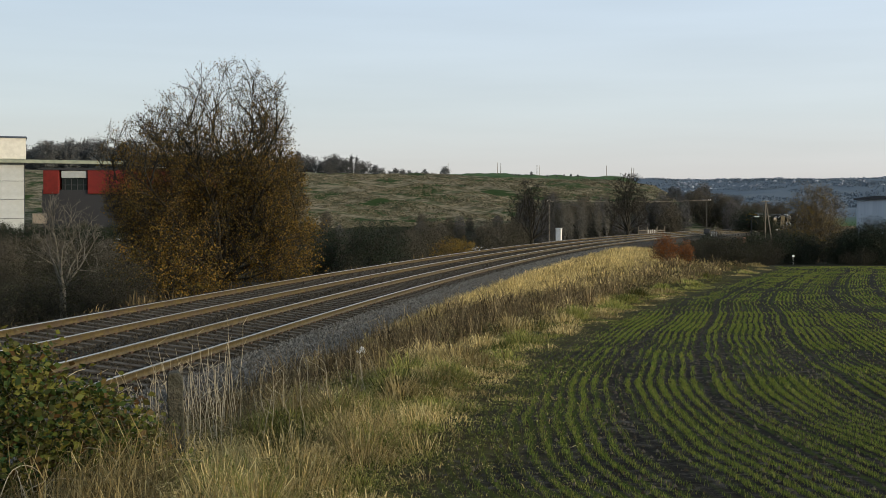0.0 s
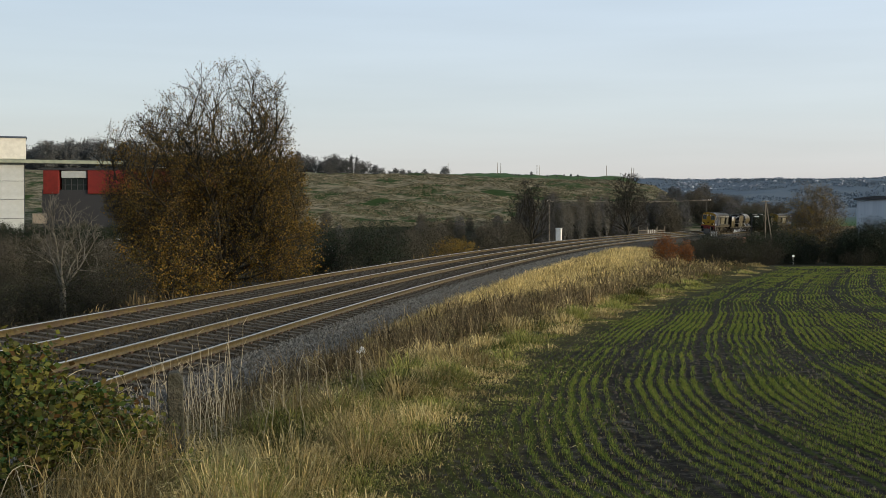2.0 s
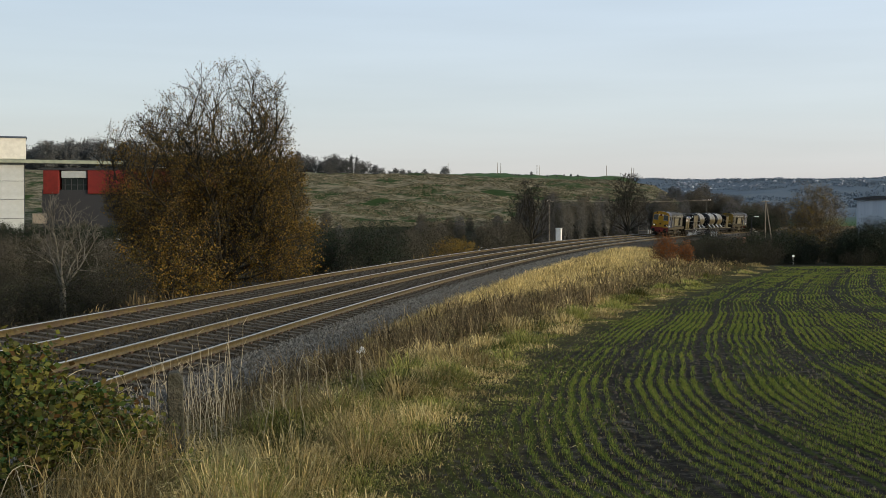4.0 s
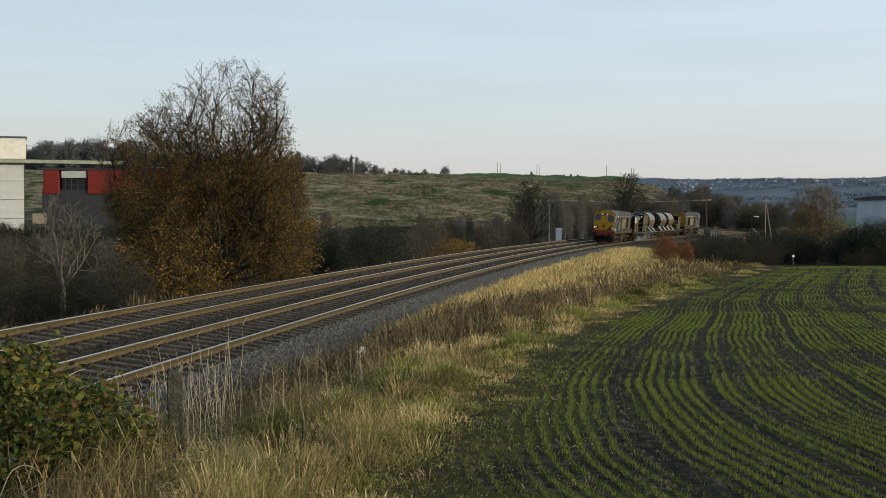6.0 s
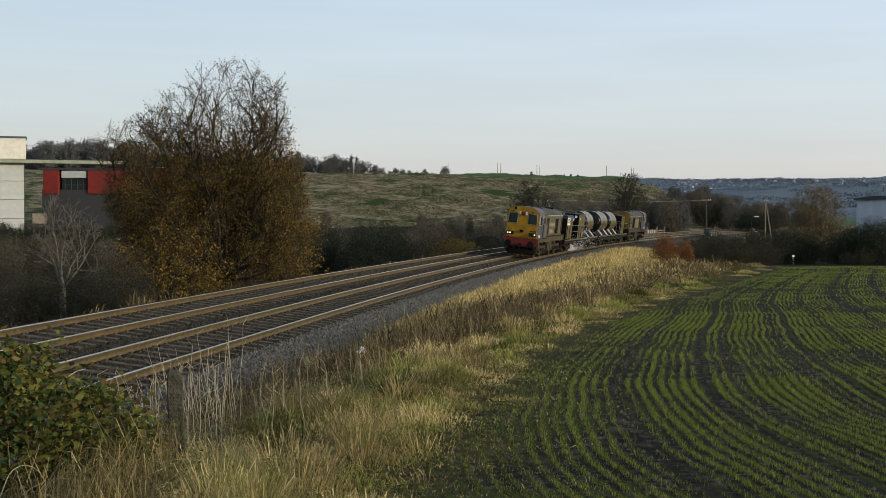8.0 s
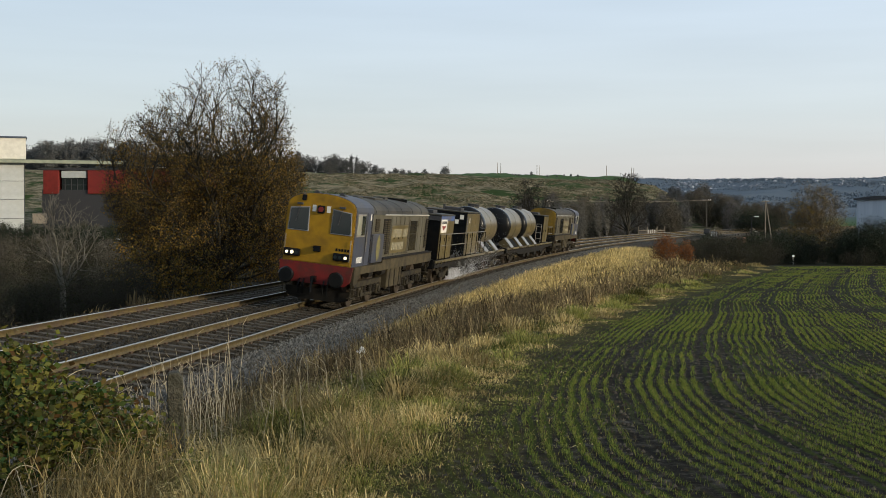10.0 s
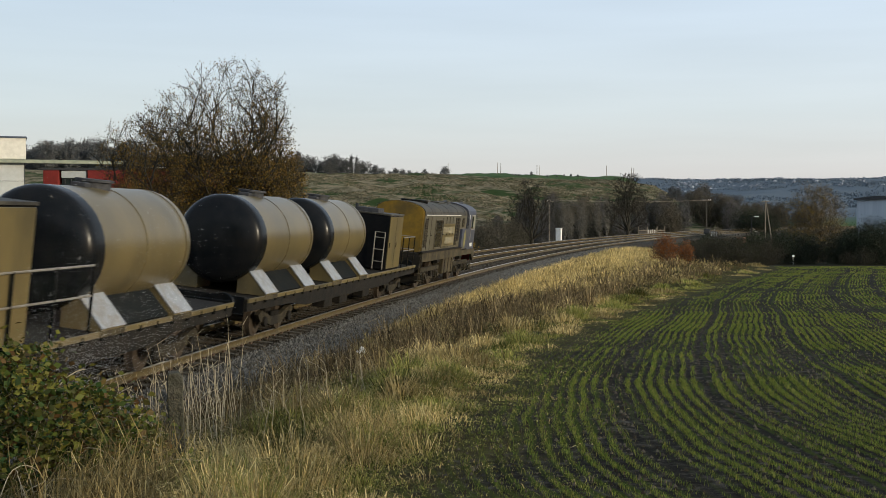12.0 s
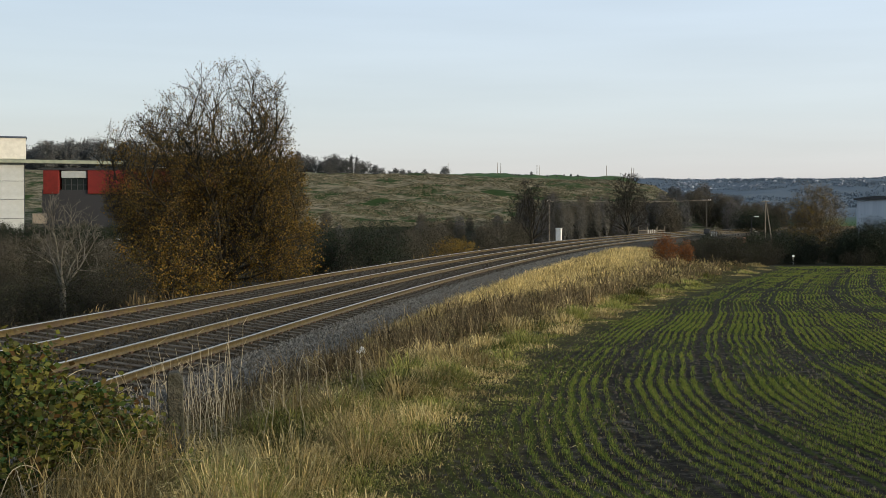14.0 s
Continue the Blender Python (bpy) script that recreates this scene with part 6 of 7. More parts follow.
def locomotive():
    L = thing("diesel_locomotive", "grimy blue-grey diesel locomotive with a yellow cab front", "locomotive", "locomotives")
    Y = lambda u: 6.585 - u
    # underframe
    b = bmesh.new()
    box(b, (0, 0, 1.44), (2.36, 13.05, 0.36), 0.01)
    part("underframe", b, M_BOGIE, L)
    for sx in (-1, 1):
        b = bmesh.new()
        plate(b, [(Y(4.0), 1.62), (Y(13.05), 1.62), (Y(13.05), 1.24), (Y(0.95), 1.24), (Y(0.42), 0.88), (Y(0.12), 0.88), (Y(0.12), 1.5), (Y(4.0), 1.5)], sx * 1.2, sx * 0.11)
        part("solebar", b, M_FRAME, L, "dust-brown side sill")
        b = bmesh.new()
        box(b, (sx * 1.2, Y(8.55), 1.66), (0.26, 9.1, 0.05), 0.01)
        part("footplate", b, M_BOGIE, L, "dark footplate ledge")
    # cab
    half, eave, top = 1.21, 3.36, 3.86
    prof = [(-half, 1.5), (half, 1.5), (half, eave)] + arch(half, eave, top, 14)[1:-1] + [(-half, eave)]
    b = bmesh.new()
    prism(b, prof, Y(2.35), Y(0.05))
    cab = part("cab", b, M_BLUE, L, "dusty blue cab")
    b = bmesh.new()
    prism(b, [(x * 0.985, z - 0.012 if z > 3 else z) for x, z in prof], Y(0.05), Y(-0.03))
    bmesh.ops.bevel(b, geom=[e for e in b.edges if abs(e.verts[0].co.y - Y(-0.03)) < 1e-4 and abs(e.verts[1].co.y - Y(-0.03)) < 1e-4], offset=0.03, segments=2, affect="EDGES")
    fr = part("cab_front", b, M_YELLOW, L, "yellow warning panel")
    yf = Y(-0.03)
    for sx in (-1, 1):
        c = sx * 0.74
        b = bmesh.new()
        if sx > 0:
            plate_pts = [(c - 0.36, 2.54), (c + 0.38, 2.54), (c + 0.33, 3.30), (c - 0.34, 3.38)]
        else:
            plate_pts = [(c - 0.38, 2.54), (c + 0.36, 2.54), (c + 0.34, 3.38), (c - 0.33, 3.30)]
        prism(b, plate_pts, yf - 0.01, yf + 0.025)
        bmesh.ops.bevel(b, geom=b.edges[:], offset=0.012, segments=1, affect="EDGES")
        wf = part("windscreen", b, M_PLATE, L, "windscreen in a pale frame")
        b = bmesh.new()
        cx, cz = sum(p_[0] for p_ in plate_pts) / 4, sum(p_[1] for p_ in plate_pts) / 4
        prism(b, [(cx + (p_[0] - cx) * 0.92, cz + (p_[1] - cz) * 0.92) for p_ in plate_pts], yf + 0.02, yf + 0.031)
        part("pane", b, M_GLASS, wf)
        b = bmesh.new()
        cyl(b, (c, yf + 0.045, 3.38), (c + 0.1, yf + 0.05, 2.85), 0.012, 5)
        part("wiper", b, M_DARK, wf)
        b = bmesh.new()
        box(b, (c, yf + 0.05, 3.45), (0.2, 0.1, 0.07), 0.01)
        part("wiper_box", b, M_DARK, wf)
        # headlights
        b = bmesh.new()
        box(b, (sx * 0.86, yf + 0.06, 1.80), (0.56, 0.16, 0.26), 0.04)
        hl = part("headlight", b, M_BLACK, L, "black headlamp cluster")
        for o, on in ((0.16, True), (-0.02, sx > 0), (-0.18, False)):
            b = bmesh.new()
            cyl(b, (sx * (0.86 + o), yf + 0.13, 1.80), (sx * (0.86 + o), yf + 0.155, 1.80), 0.06 if o < 0.1 else 0.05, 14)
            part("lamp", b, M_LIGHT if on else M_GLASS, hl)
        # front handrail
        b = bmesh.new()
        cyl(b, (sx * 1.14, yf + 0.05, 1.66), (sx * 1.14, yf + 0.05, 2.4), 0.014, 6)
        part("handrail", b, M_STEEL, L)
        buffer_(L, sx * 0.865, Y(0.0), 1)
        buffer_(L, sx * 0.865, Y(13.17), -1)
        # cab side window, door and seams
        b = bmesh.new()
        box(b, (sx * 1.215, Y(0.78), 2.9), (0.02, 1.08, 0.78), 0.01)
        sw = part("cab_side_window", b, M_STEEL, L, "side window in a bright frame")
        for o in (-0.26, 0.26):
            b = bmesh.new()
            box(b, (sx * 1.222, Y(0.78) + o, 2.9), (0.02, 0.47, 0.66), 0.005)
            part("pane", b, M_BLIND if o > 0 else M_GLASS, sw)
        b = bmesh.new()
        box(b, (sx * 1.218, Y(1.82), 2.42), (0.02, 0.62, 1.82), 0.008)
        dr = part("cab_door", b, M_BLUE, L)
        b = bmesh.new()
        cyl(b, (sx * 1.25, Y(1.5), 2.0), (sx * 1.25, Y(1.5), 2.7), 0.015, 6)
        part("handrail", b, M_STEEL, dr)
        b = bmesh.new()
        box(b, (sx * 1.20, Y(2.24), 2.4), (0.03, 0.09, 1.8))
        part("door_gap", b, M_BLACK, dr)
        b = bmesh.new()
        box(b, (sx * 1.231, Y(1.95), 3.18), (0.006, 0.16, 0.22))
        part("notice", b, M_SIGN, dr, "small pale notice")
        # running number as plain bars
        b = bmesh.new()
        for k in range(5):
            box(b, (sx * 1.213, Y(0.62 + 0.15 * k), 1.72), (0.006, 0.11, 0.2))
        part("number", b, M_NUMBER, L, "pale painted number bars")
        # equipment locker beside the hood, with an emblem
        b = bmesh.new()
        box(b, (sx * 1.15, Y(3.18), 2.07), (0.24, 1.62, 1.02), 0.015)
        lk = part("locker", b, M_BLUE, L, "blue-grey locker")
        b = bmesh.new()
        yy, zz = Y(3.2), 2.08
        prism(b, [(yy + 0.27 * math.cos(a_) * (1 - 0.25 * abs(math.sin(a_)) ** 3), zz + 0.47 * math.sin(a_)) for a_ in [k * math.pi / 10 for k in range(20)]], sx * 1.272, sx * 1.278, "x")
        part("emblem", b, M_EMBLEM, lk, "yellow leaf-shaped emblem")
    # lamp and notices on the front
    b = bmesh.new()
    box(b, (0, yf + 0.04, 3.32), (0.26, 0.1, 0.26), 0.03)
    hl = part("top_headlamp", b, M_BLACK, L, "dark central headlamp")
    b = bmesh.new()
    cyl(b, (0, yf + 0.085, 3.32), (0, yf + 0.1, 3.32), 0.09, 16)
    part("lens", b, M_RED, hl)
    for sx in (-1, 1):
        b = bmesh.new()
        box(b, (sx * 0.25, yf + 0.004, 3.34), (0.13, 0.008, 0.22))
        part("notice", b, M_SIGN, L, "small pale notice")
    b = bmesh.new()
    box(b, (0.0, yf + 0.07, 2.0), (0.24, 0.14, 0.2), 0.02)
    part("front_socket", b, M_BLACK, L, "black jumper socket")
    b = bmesh.new()
    box(b, (0.62, yf + 0.03, 3.66), (0.16, 0.06, 0.2), 0.02)
    part("horn_box", b, M_BLACK, L)
    b = bmesh.new()
    for k in range(5):
        box(b, (-0.86 + 0.1 * (k - 2), yf + 0.003, 2.04), (0.07, 0.006, 0.09))
    part("number", b, M_BLACK, L, "dark number bars")
    # buffer beams
    for y, sg in ((Y(0.02), 1), (Y(13.15), -1)):
        b = bmesh.new()
        prism(b, [(-1.28, 1.5), (1.28, 1.5), (1.22, 0.98), (1.05, 0.82), (-1.05, 0.82), (-1.22, 0.98)], y - 0.05, y + 0.06 if sg > 0 else y + 0.05)
        part("buffer_beam", b, M_BEAMRED if sg > 0 else M_BOGIE, L, "red buffer beam" if sg > 0 else "soiled buffer beam")
        b = bmesh.new()
        box(b, (0, y + sg * 0.15, 0.98), (0.16, 0.3, 0.22), 0.02)
        cyl(b, (0, y + sg * 0.3, 1.0), (0, y + sg * 0.36, 0.55), 0.045, 8)
        part("coupling", b, M_BLACK, L, "black drawhook")
        for o in (-0.5, -0.35, 0.35, 0.5):
            b = bmesh.new()
            pts = [(o, y + sg * 0.08, 0.95), (o * 1.02, y + sg * 0.2, 0.75), (o * 1.0, y + sg * 0.16, 0.45)]
            cyl(b, pts[0], pts[1], 0.025, 6)
            cyl(b, pts[1], pts[2], 0.025, 6)
            part("brake_hose", b, M_BLACK, L)
        b = bmesh.new()
        prism(b, [(-1.15, 0.62), (1.15, 0.62), (1.1, 0.32), (0.7, 0.22), (-0.7, 0.22), (-1.1, 0.32)], y - sg * 0.5, y - sg * 0.45)
        part("obstacle_guard", b, M_BOGIE, L)
    # hood
    hh, he, ht = 1.14, 3.26, 3.80
    hp = [(-hh, 1.62), (hh, 1.62), (hh, he)] + arch(hh, he, ht, 14)[1:-1] + [(-hh, he)]
    b = bmesh.new()
    box(b, (0, (Y(2.36) + Y(12.42)) / 2, 2.44), (2 * hh, 10.06, 1.64), 0.0)
    hood = part("hood", b, M_HOOD, L, "grime-covered engine hood")
    b = bmesh.new()
    prism(b, [(-hh, he)] + arch(hh, he, ht, 14)[1:-1][::-1] + [(hh, he)], Y(12.36), Y(2.36))
    roof = part("roof", b, M_ROOF, L, "sooty rounded roof")
    # nose end
    b = bmesh.new()
    prism(b, [(x * 0.965, z - 0.02) for x, z in hp], Y(12.5), Y(12.36))
    bmesh.ops.bevel(b, geom=[e for e in b.edges if abs(e.verts[0].co.y - Y(12.5)) < 1e-4 and abs(e.verts[1].co.y - Y(12.5)) < 1e-4], offset=0.05, segments=2, affect="EDGES")
    part("nose_end", b, M_NOSE, L, "dull yellow nose end")
    b = bmesh.new()
    box(b, (0, Y(12.53), 2.35), (0.14, 0.06, 0.2), 0.02)
    box(b, (0, Y(12.515), 2.44), (0.03, 0.03, 1.6))
    part("nose_fitting", b, M_BLACK, L)
    for sx in (-1, 1):
        X = sx * hh
        b = bmesh.new()
        cyl(b, (sx * 1.17, Y(4.3), 3.27), (sx * 1.17, Y(12.4), 3.27), 0.017, 6)
        g = part("gutter_rail", b, M_SIGN, L, "pale gutter rail")
        for k in range(9):
            b = bmesh.new()
            box(b, (sx * 1.15, Y(4.4 + k), 3.27), (0.06, 0.03, 0.03))
            part("bracket", b, M_DARK, g)
        # louvred bays
        for u, w_, z0, z1 in ((4.25, 0.5, 2.0, 3.12), (4.82, 0.5, 1.78, 3.12), (11.9, 0.45, 1.85, 3.12), (3.0, 0.6, 2.66, 3.12)):
            b = bmesh.new()
            box(b, (X + sx * 0.006, Y(u + w_ / 2), (z0 + z1) / 2), (0.02, w_, z1 - z0), 0.004)
            lv = part("grille", b, M_BOGIE, L, "dark louvred grille")
            n = int((z1 - z0) / 0.075)
            b = bmesh.new()
            for k in range(n):
                box(b, (X + sx * 0.02, Y(u + w_ / 2), z0 + 0.05 + k * 0.075), (0.03, w_ * 0.86, 0.035), 0, Euler((0, sx * 0.5, 0)).to_matrix())
            part("louvre", b, M_FRAME, lv)
        # access doors
        for u, w_ in ((5.45, 0.7), (6.2, 0.7), (6.95, 0.7), (7.7, 0.75), (10.4, 0.7), (11.15, 0.65)):
            b = bmesh.new()
            box(b, (X + sx * 0.008, Y(u + w_ / 2), 2.46), (0.02, w_ - 0.03, 1.42), 0.006)
            d = part("access_door", b, M_HOOD, L)
            b = bmesh.new()
            box(b, (X + sx * 0.03, Y(u + w_ - 0.1), 2.36), (0.03, 0.06, 0.06), 0.01)
            part("handle", b, M_BLACK, d)
            b = bmesh.new()
            box(b, (X + sx * 0.006, Y(u + w_), 2.46), (0.018, 0.022, 1.46))
            part("door_seam", b, M_BOGIE, d)
        # open radiator bay
        b = bmesh.new()
        box(b, (X + sx * 0.014, Y(9.4), 2.4), (0.03, 1.5, 1.36), 0.01)
        rb = part("radiator_frame", b, M_HOOD, L)
        b = bmesh.new()
        box(b, (X + sx * 0.022, Y(9.4), 2.42), (0.03, 1.3, 1.22))
        part("radiator_mesh", b, M_BLACK, rb, "black open radiator bay")
        b = bmesh.new()
        box(b, (X + sx * 0.04, Y(9.4), 2.5), (0.02, 1.3, 0.03))
        part("bar", b, M_FRAME, rb)
        # faded name panel, two rows of plain slanted bars
        b = bmesh.new()
        prism(b, [(Y(5.5), 1.8), (Y(8.3), 1.8), (Y(8.42), 2.86), (Y(5.62), 2.86)] if sx < 0 else [(Y(5.5), 2.86), (Y(8.3), 2.86), (Y(8.42), 1.8), (Y(5.62), 1.8)], X + sx * 0.019, X + sx * 0.023, "x")
        pn = part("name_panel", b, M_TAN, L, "paler faded panel on the hood")
        for row, (zc, n, u0, st) in enumerate(((2.56, 10, 5.75, 0.262), (2.06, 8, 5.75, 0.262))):
            for k in range(n):
                if row == 0 and k == 6:
                    continue
                u = u0 + st * (k if sx < 0 else k)
                b = bmesh.new()
                box(b, (X + sx * 0.026, Y(u + 0.1), zc), (0.006, 0.15, 0.32), 0, Euler((0.16, 0, 0)).to_matrix())
                part("name_bar", b, M_CHALK, pn, "pale slanted bar")
        # tanks under the frame
        b = bmesh.new()
        box(b, (sx * 0.95, Y(6.6), 0.86), (0.5, 2.4, 0.74), 0.03)
        tk = part("fuel_tank", b, M_FRAME, L, "dust-brown underslung tank")
        for o in (-0.8, 0.0, 0.8):
            b = bmesh.new()
            box(b, (sx * 1.21, Y(6.6) + o, 0.86), (0.02, 0.05, 0.72))
            part("strap", b, M_BOGIE, tk)
        for u in (3.1, 5.0, 8.6, 12.4):
            b = bmesh.new()
            cyl(b, (sx * 1.02, Y(u) - 0.3, 1.12), (sx * 1.02, Y(u) + 0.3, 1.12), 0.13, 12)
            part("air_reservoir", b, M_BOGIE, L)
        for u in (0.5, 12.8):
            b = bmesh.new()
            for z in (0.42, 0.72):
                box(b, (sx * 1.18, Y(u), z), (0.22, 0.34, 0.03))
            box(b, (sx * 1.2, Y(u) - 0.17, 0.75), (0.03, 0.03, 0.8))
            box(b, (sx * 1.2, Y(u) + 0.17, 0.75), (0.03, 0.03, 0.8))
            part("step", b, M_FRAME, L)
    # roof fittings
    for u in (3.0, 4.9, 7.2, 9.1, 10.9):
        b = bmesh.new()
        prism(b, [(x * 1.008, z + 0.008) for x, z in [(-hh, he)] + arch(hh, he, ht, 14)[1:-1][::-1] + [(hh, he)]], Y(u) - 0.02, Y(u) + 0.02)
        part("roof_strap", b, M_DARK, roof)
    b = bmesh.new()
    cyl(b, (0, Y(10.0), 3.72), (0, Y(10.0), 3.86), 0.62, 28)
    fan = part("radiator_fan", b, M_BLACK, L, "round black roof fan")
    b = bmesh.new()
    cyl(b, (0, Y(10.0), 3.855), (0, Y(10.0), 3.875), 0.12, 12)
    for k in range(8):
        a = k * math.pi / 4
        box(b, (0.32 * math.cos(a), Y(10.0) + 0.32 * math.sin(a), 3.862), (0.55, 0.03, 0.015), 0, Euler((0, 0, a)).to_matrix())
    part("fan_guard", b, M_BOGIE, fan)
    for u, s_ in ((5.9, (0.9, 1.3, 0.1)), (7.9, (0.5, 0.5, 0.16)), (3.5, (0.7, 0.7, 0.1))):
        b = bmesh.new()
        box(b, (0, Y(u), 3.80), s_, 0.03)
        part("roof_hatch", b, M_ROOF, L)
    for x in (-0.45, 0.45):
        b = bmesh.new()
        cyl(b, (x, Y(1.3), 3.80), (x, Y(0.7), 3.84), 0.05, 10, 0.1)
        part("horn", b, M_DARK, L)
    for sx in (-1, 1):
        for u in (6.6, 7.4, 8.2):
            b = bmesh.new()
            box(b, (sx * 1.08, Y(u), 3.42), (0.1, 0.35, 0.03), 0.01)
            part("roof_step", b, M_DARK, roof)
    for yc in (3.66, -3.66):
        loco_bogie(L, yc)
        for o in (-1.295, 1.295):
            wheelset(L, yc + o, 0.545)
    return L


loco = locomotive()
loco2 = copy_thing(loco, pose(0, 0, 0))
loco2["label"] = "grimy diesel locomotive at the train's tail, nose inwards"
for L_, sg in ((loco, 1.0), (loco2, -1.0)):
    for ch in L_.children:
        if ch.name.startswith("wheelset"):
            ch["turn"] = sg
            SPINNERS.append((ch, 0.545, ch.location.copy()))
MOVERS.append((loco, LOCO_U, 3.66, False))
MOVERS.append((loco2, LOCO2_U, 3.66, True))

WAG_L = 20.2


def wagon_bogie(parent, yc):
    b = bmesh.new()
    box(b, (0, yc, 0.58), (1.7, 0.5, 0.22), 0.03)
    bo = part("bogie", b, M_BOGIE, parent, "grimy cast bogie")
    for sx in (-1, 1):
        b = bmesh.new()
        prism(b, [(yc - 1.45, 0.62), (yc - 1.2, 0.72), (yc - 0.4, 0.5), (yc + 0.4, 0.5), (yc + 1.2, 0.72), (yc + 1.45, 0.62), (yc + 1.25, 0.42), (yc + 0.7, 0.36), (yc + 0.4, 0.26), (yc - 0.4, 0.26), (yc - 0.7, 0.36), (yc - 1.25, 0.42)], sx * 0.96, sx * 1.08, "x")
        part("side_frame", b, M_RUNNING, bo)
        for o in (-1.0, 1.0):
            b = bmesh.new()
            cyl(b, (sx * 1.05, yc + o, 0.42), (sx * 1.15, yc + o, 0.42), 0.13, 12)
            part("axlebox", b, M_BOGIE, bo)
        for o in (-0.2, 0.0, 0.2):
            b = bmesh.new()
            cyl(b, (sx * 1.0, yc + o, 0.32), (sx * 1.0, yc + o, 0.62), 0.075, 10)
            part("spring", b, M_BOGIE, bo)
    for o in (-1.0, 1.0):
        wheelset(parent, yc + o, 0.42)


def flat_wagon(name, label):
    W = thing(name, label, "wagon", "wagons")
    h = WAG_L / 2
    b = bmesh.new()
    box(b, (0, 0, 1.1), (2.5, WAG_L, 0.1), 0.01)
    box(b, (0, 0, 0.92), (0.7, WAG_L - 0.2, 0.36))
    part("deck", b, M_BOGIE, W)
    for sx in (-1, 1):
        b = bmesh.new()
        plate(b, [(-h, 1.17), (h, 1.17), (h, 0.86), (h - 3.6, 0.82), (h - 5.0, 0.66), (-h + 5.0, 0.66), (-h + 3.6, 0.82), (-h, 0.86)], sx * 1.2, sx * 0.09)
        so = part("solebar", b, M_BOGIE, W, "dark grimy side sill")
        b = bmesh.new()
        box(b, (sx * 1.3, 0, 1.13), (0.05, WAG_L, 0.11), 0.01)
        part("sill_edge", b, M_TAN, W, "dust-tan sill edge")
        for k in range(25):
            b = bmesh.new()
            box(b, (sx * 1.3, -h + 0.5 + 0.8 * k, 1.08), (0.05, 0.12, 0.14), 0.01)
            part("lashing_ring", b, M_BLACK, so)
        for y, sg in ((h, 1), (-h, -1)):
            buffer_(W, sx * 0.865, y, sg)
        for y in (2.4, -2.4, 0.6):
            b = bmesh.new()
            box(b, (sx * 1.0, y, 0.58), (0.4, 0.9, 0.4), 0.03)
            part("brake_box", b, M_BOGIE, W)
    for y in (h, -h):
        b = bmesh.new()
        box(b, (0, y * 0.998, 1.0), (2.4, 0.08, 0.42), 0.01)
        part("headstock", b, M_BLACK, W)
    for yc in (7.1, -7.1):
        wagon_bogie(W, yc)
    return W


def module(W, y0, y1, h, label, lid=True):
    """A boxed equipment module: black ends, dusty sides. y0 is its front end."""
    b = bmesh.new()
    box(b, (0, (y0 + y1) / 2, 1.2 + h / 2), (2.44, y0 - y1, h), 0.02)
    m = part("equipment_module", b, M_BLACK, W, label)
    for sx in (-1, 1):
        n = max(int((y0 - y1) / 1.0), 2)
        for k in range(n):
            b = bmesh.new()
            yy = y1 + (y0 - y1) * (k + 0.5) / n
            box(b, (sx * 1.225, yy, 1.2 + h / 2), (0.03, (y0 - y1) / n - 0.025, h - 0.08), 0.008)
            part("side_panel", b, M_TAN, m, "dust-coated side panel")
        for k in range(n):
            b = bmesh.new()
            yy = y1 + (y0 - y1) * (k + 0.85) / n
            box(b, (sx * 1.25, yy, 1.2 + h * 0.45), (0.02, 0.05, 0.18), 0.005)
            part("latch", b, M_BLACK, m)
    b = bmesh.new()
    box(b, (0, (y0 + y1) / 2, 1.22 + h), (2.5, y0 - y1 + 0.06, 0.06), 0.01)
    part("lid", b, M_ROOF, m)
    b = bmesh.new()
    box(b, (-0.2, (y0 + y1) / 2 + 0.3, 1.32 + h), (0.9, 0.9, 0.18), 0.03)
    cyl(b, (0.5, (y0 + y1) / 2 - 0.4, 1.2 + h), (0.5, (y0 + y1) / 2 - 0.4, 1.5 + h), 0.07, 10)
    part("exhaust", b, M_DARK, m)
    return m


def handrail(W, y0, y1, n, sides=(-1, 1)):
    for sx in sides:
        for z in (1.85, 2.38):
            b = bmesh.new()
            cyl(b, (sx * 1.29, y0, z), (sx * 1.29, y1, z), 0.02, 6)
            part("handrail", b, M_STEEL, W)
        for k in range(n):
            y = y0 + (y1 - y0) * k / (n - 1)
            b = bmesh.new()
            box(b, (sx * 1.29, y, 1.75), (0.04, 0.05, 1.28), 0.005)
            part("rail_post", b, M_BLACK, W)


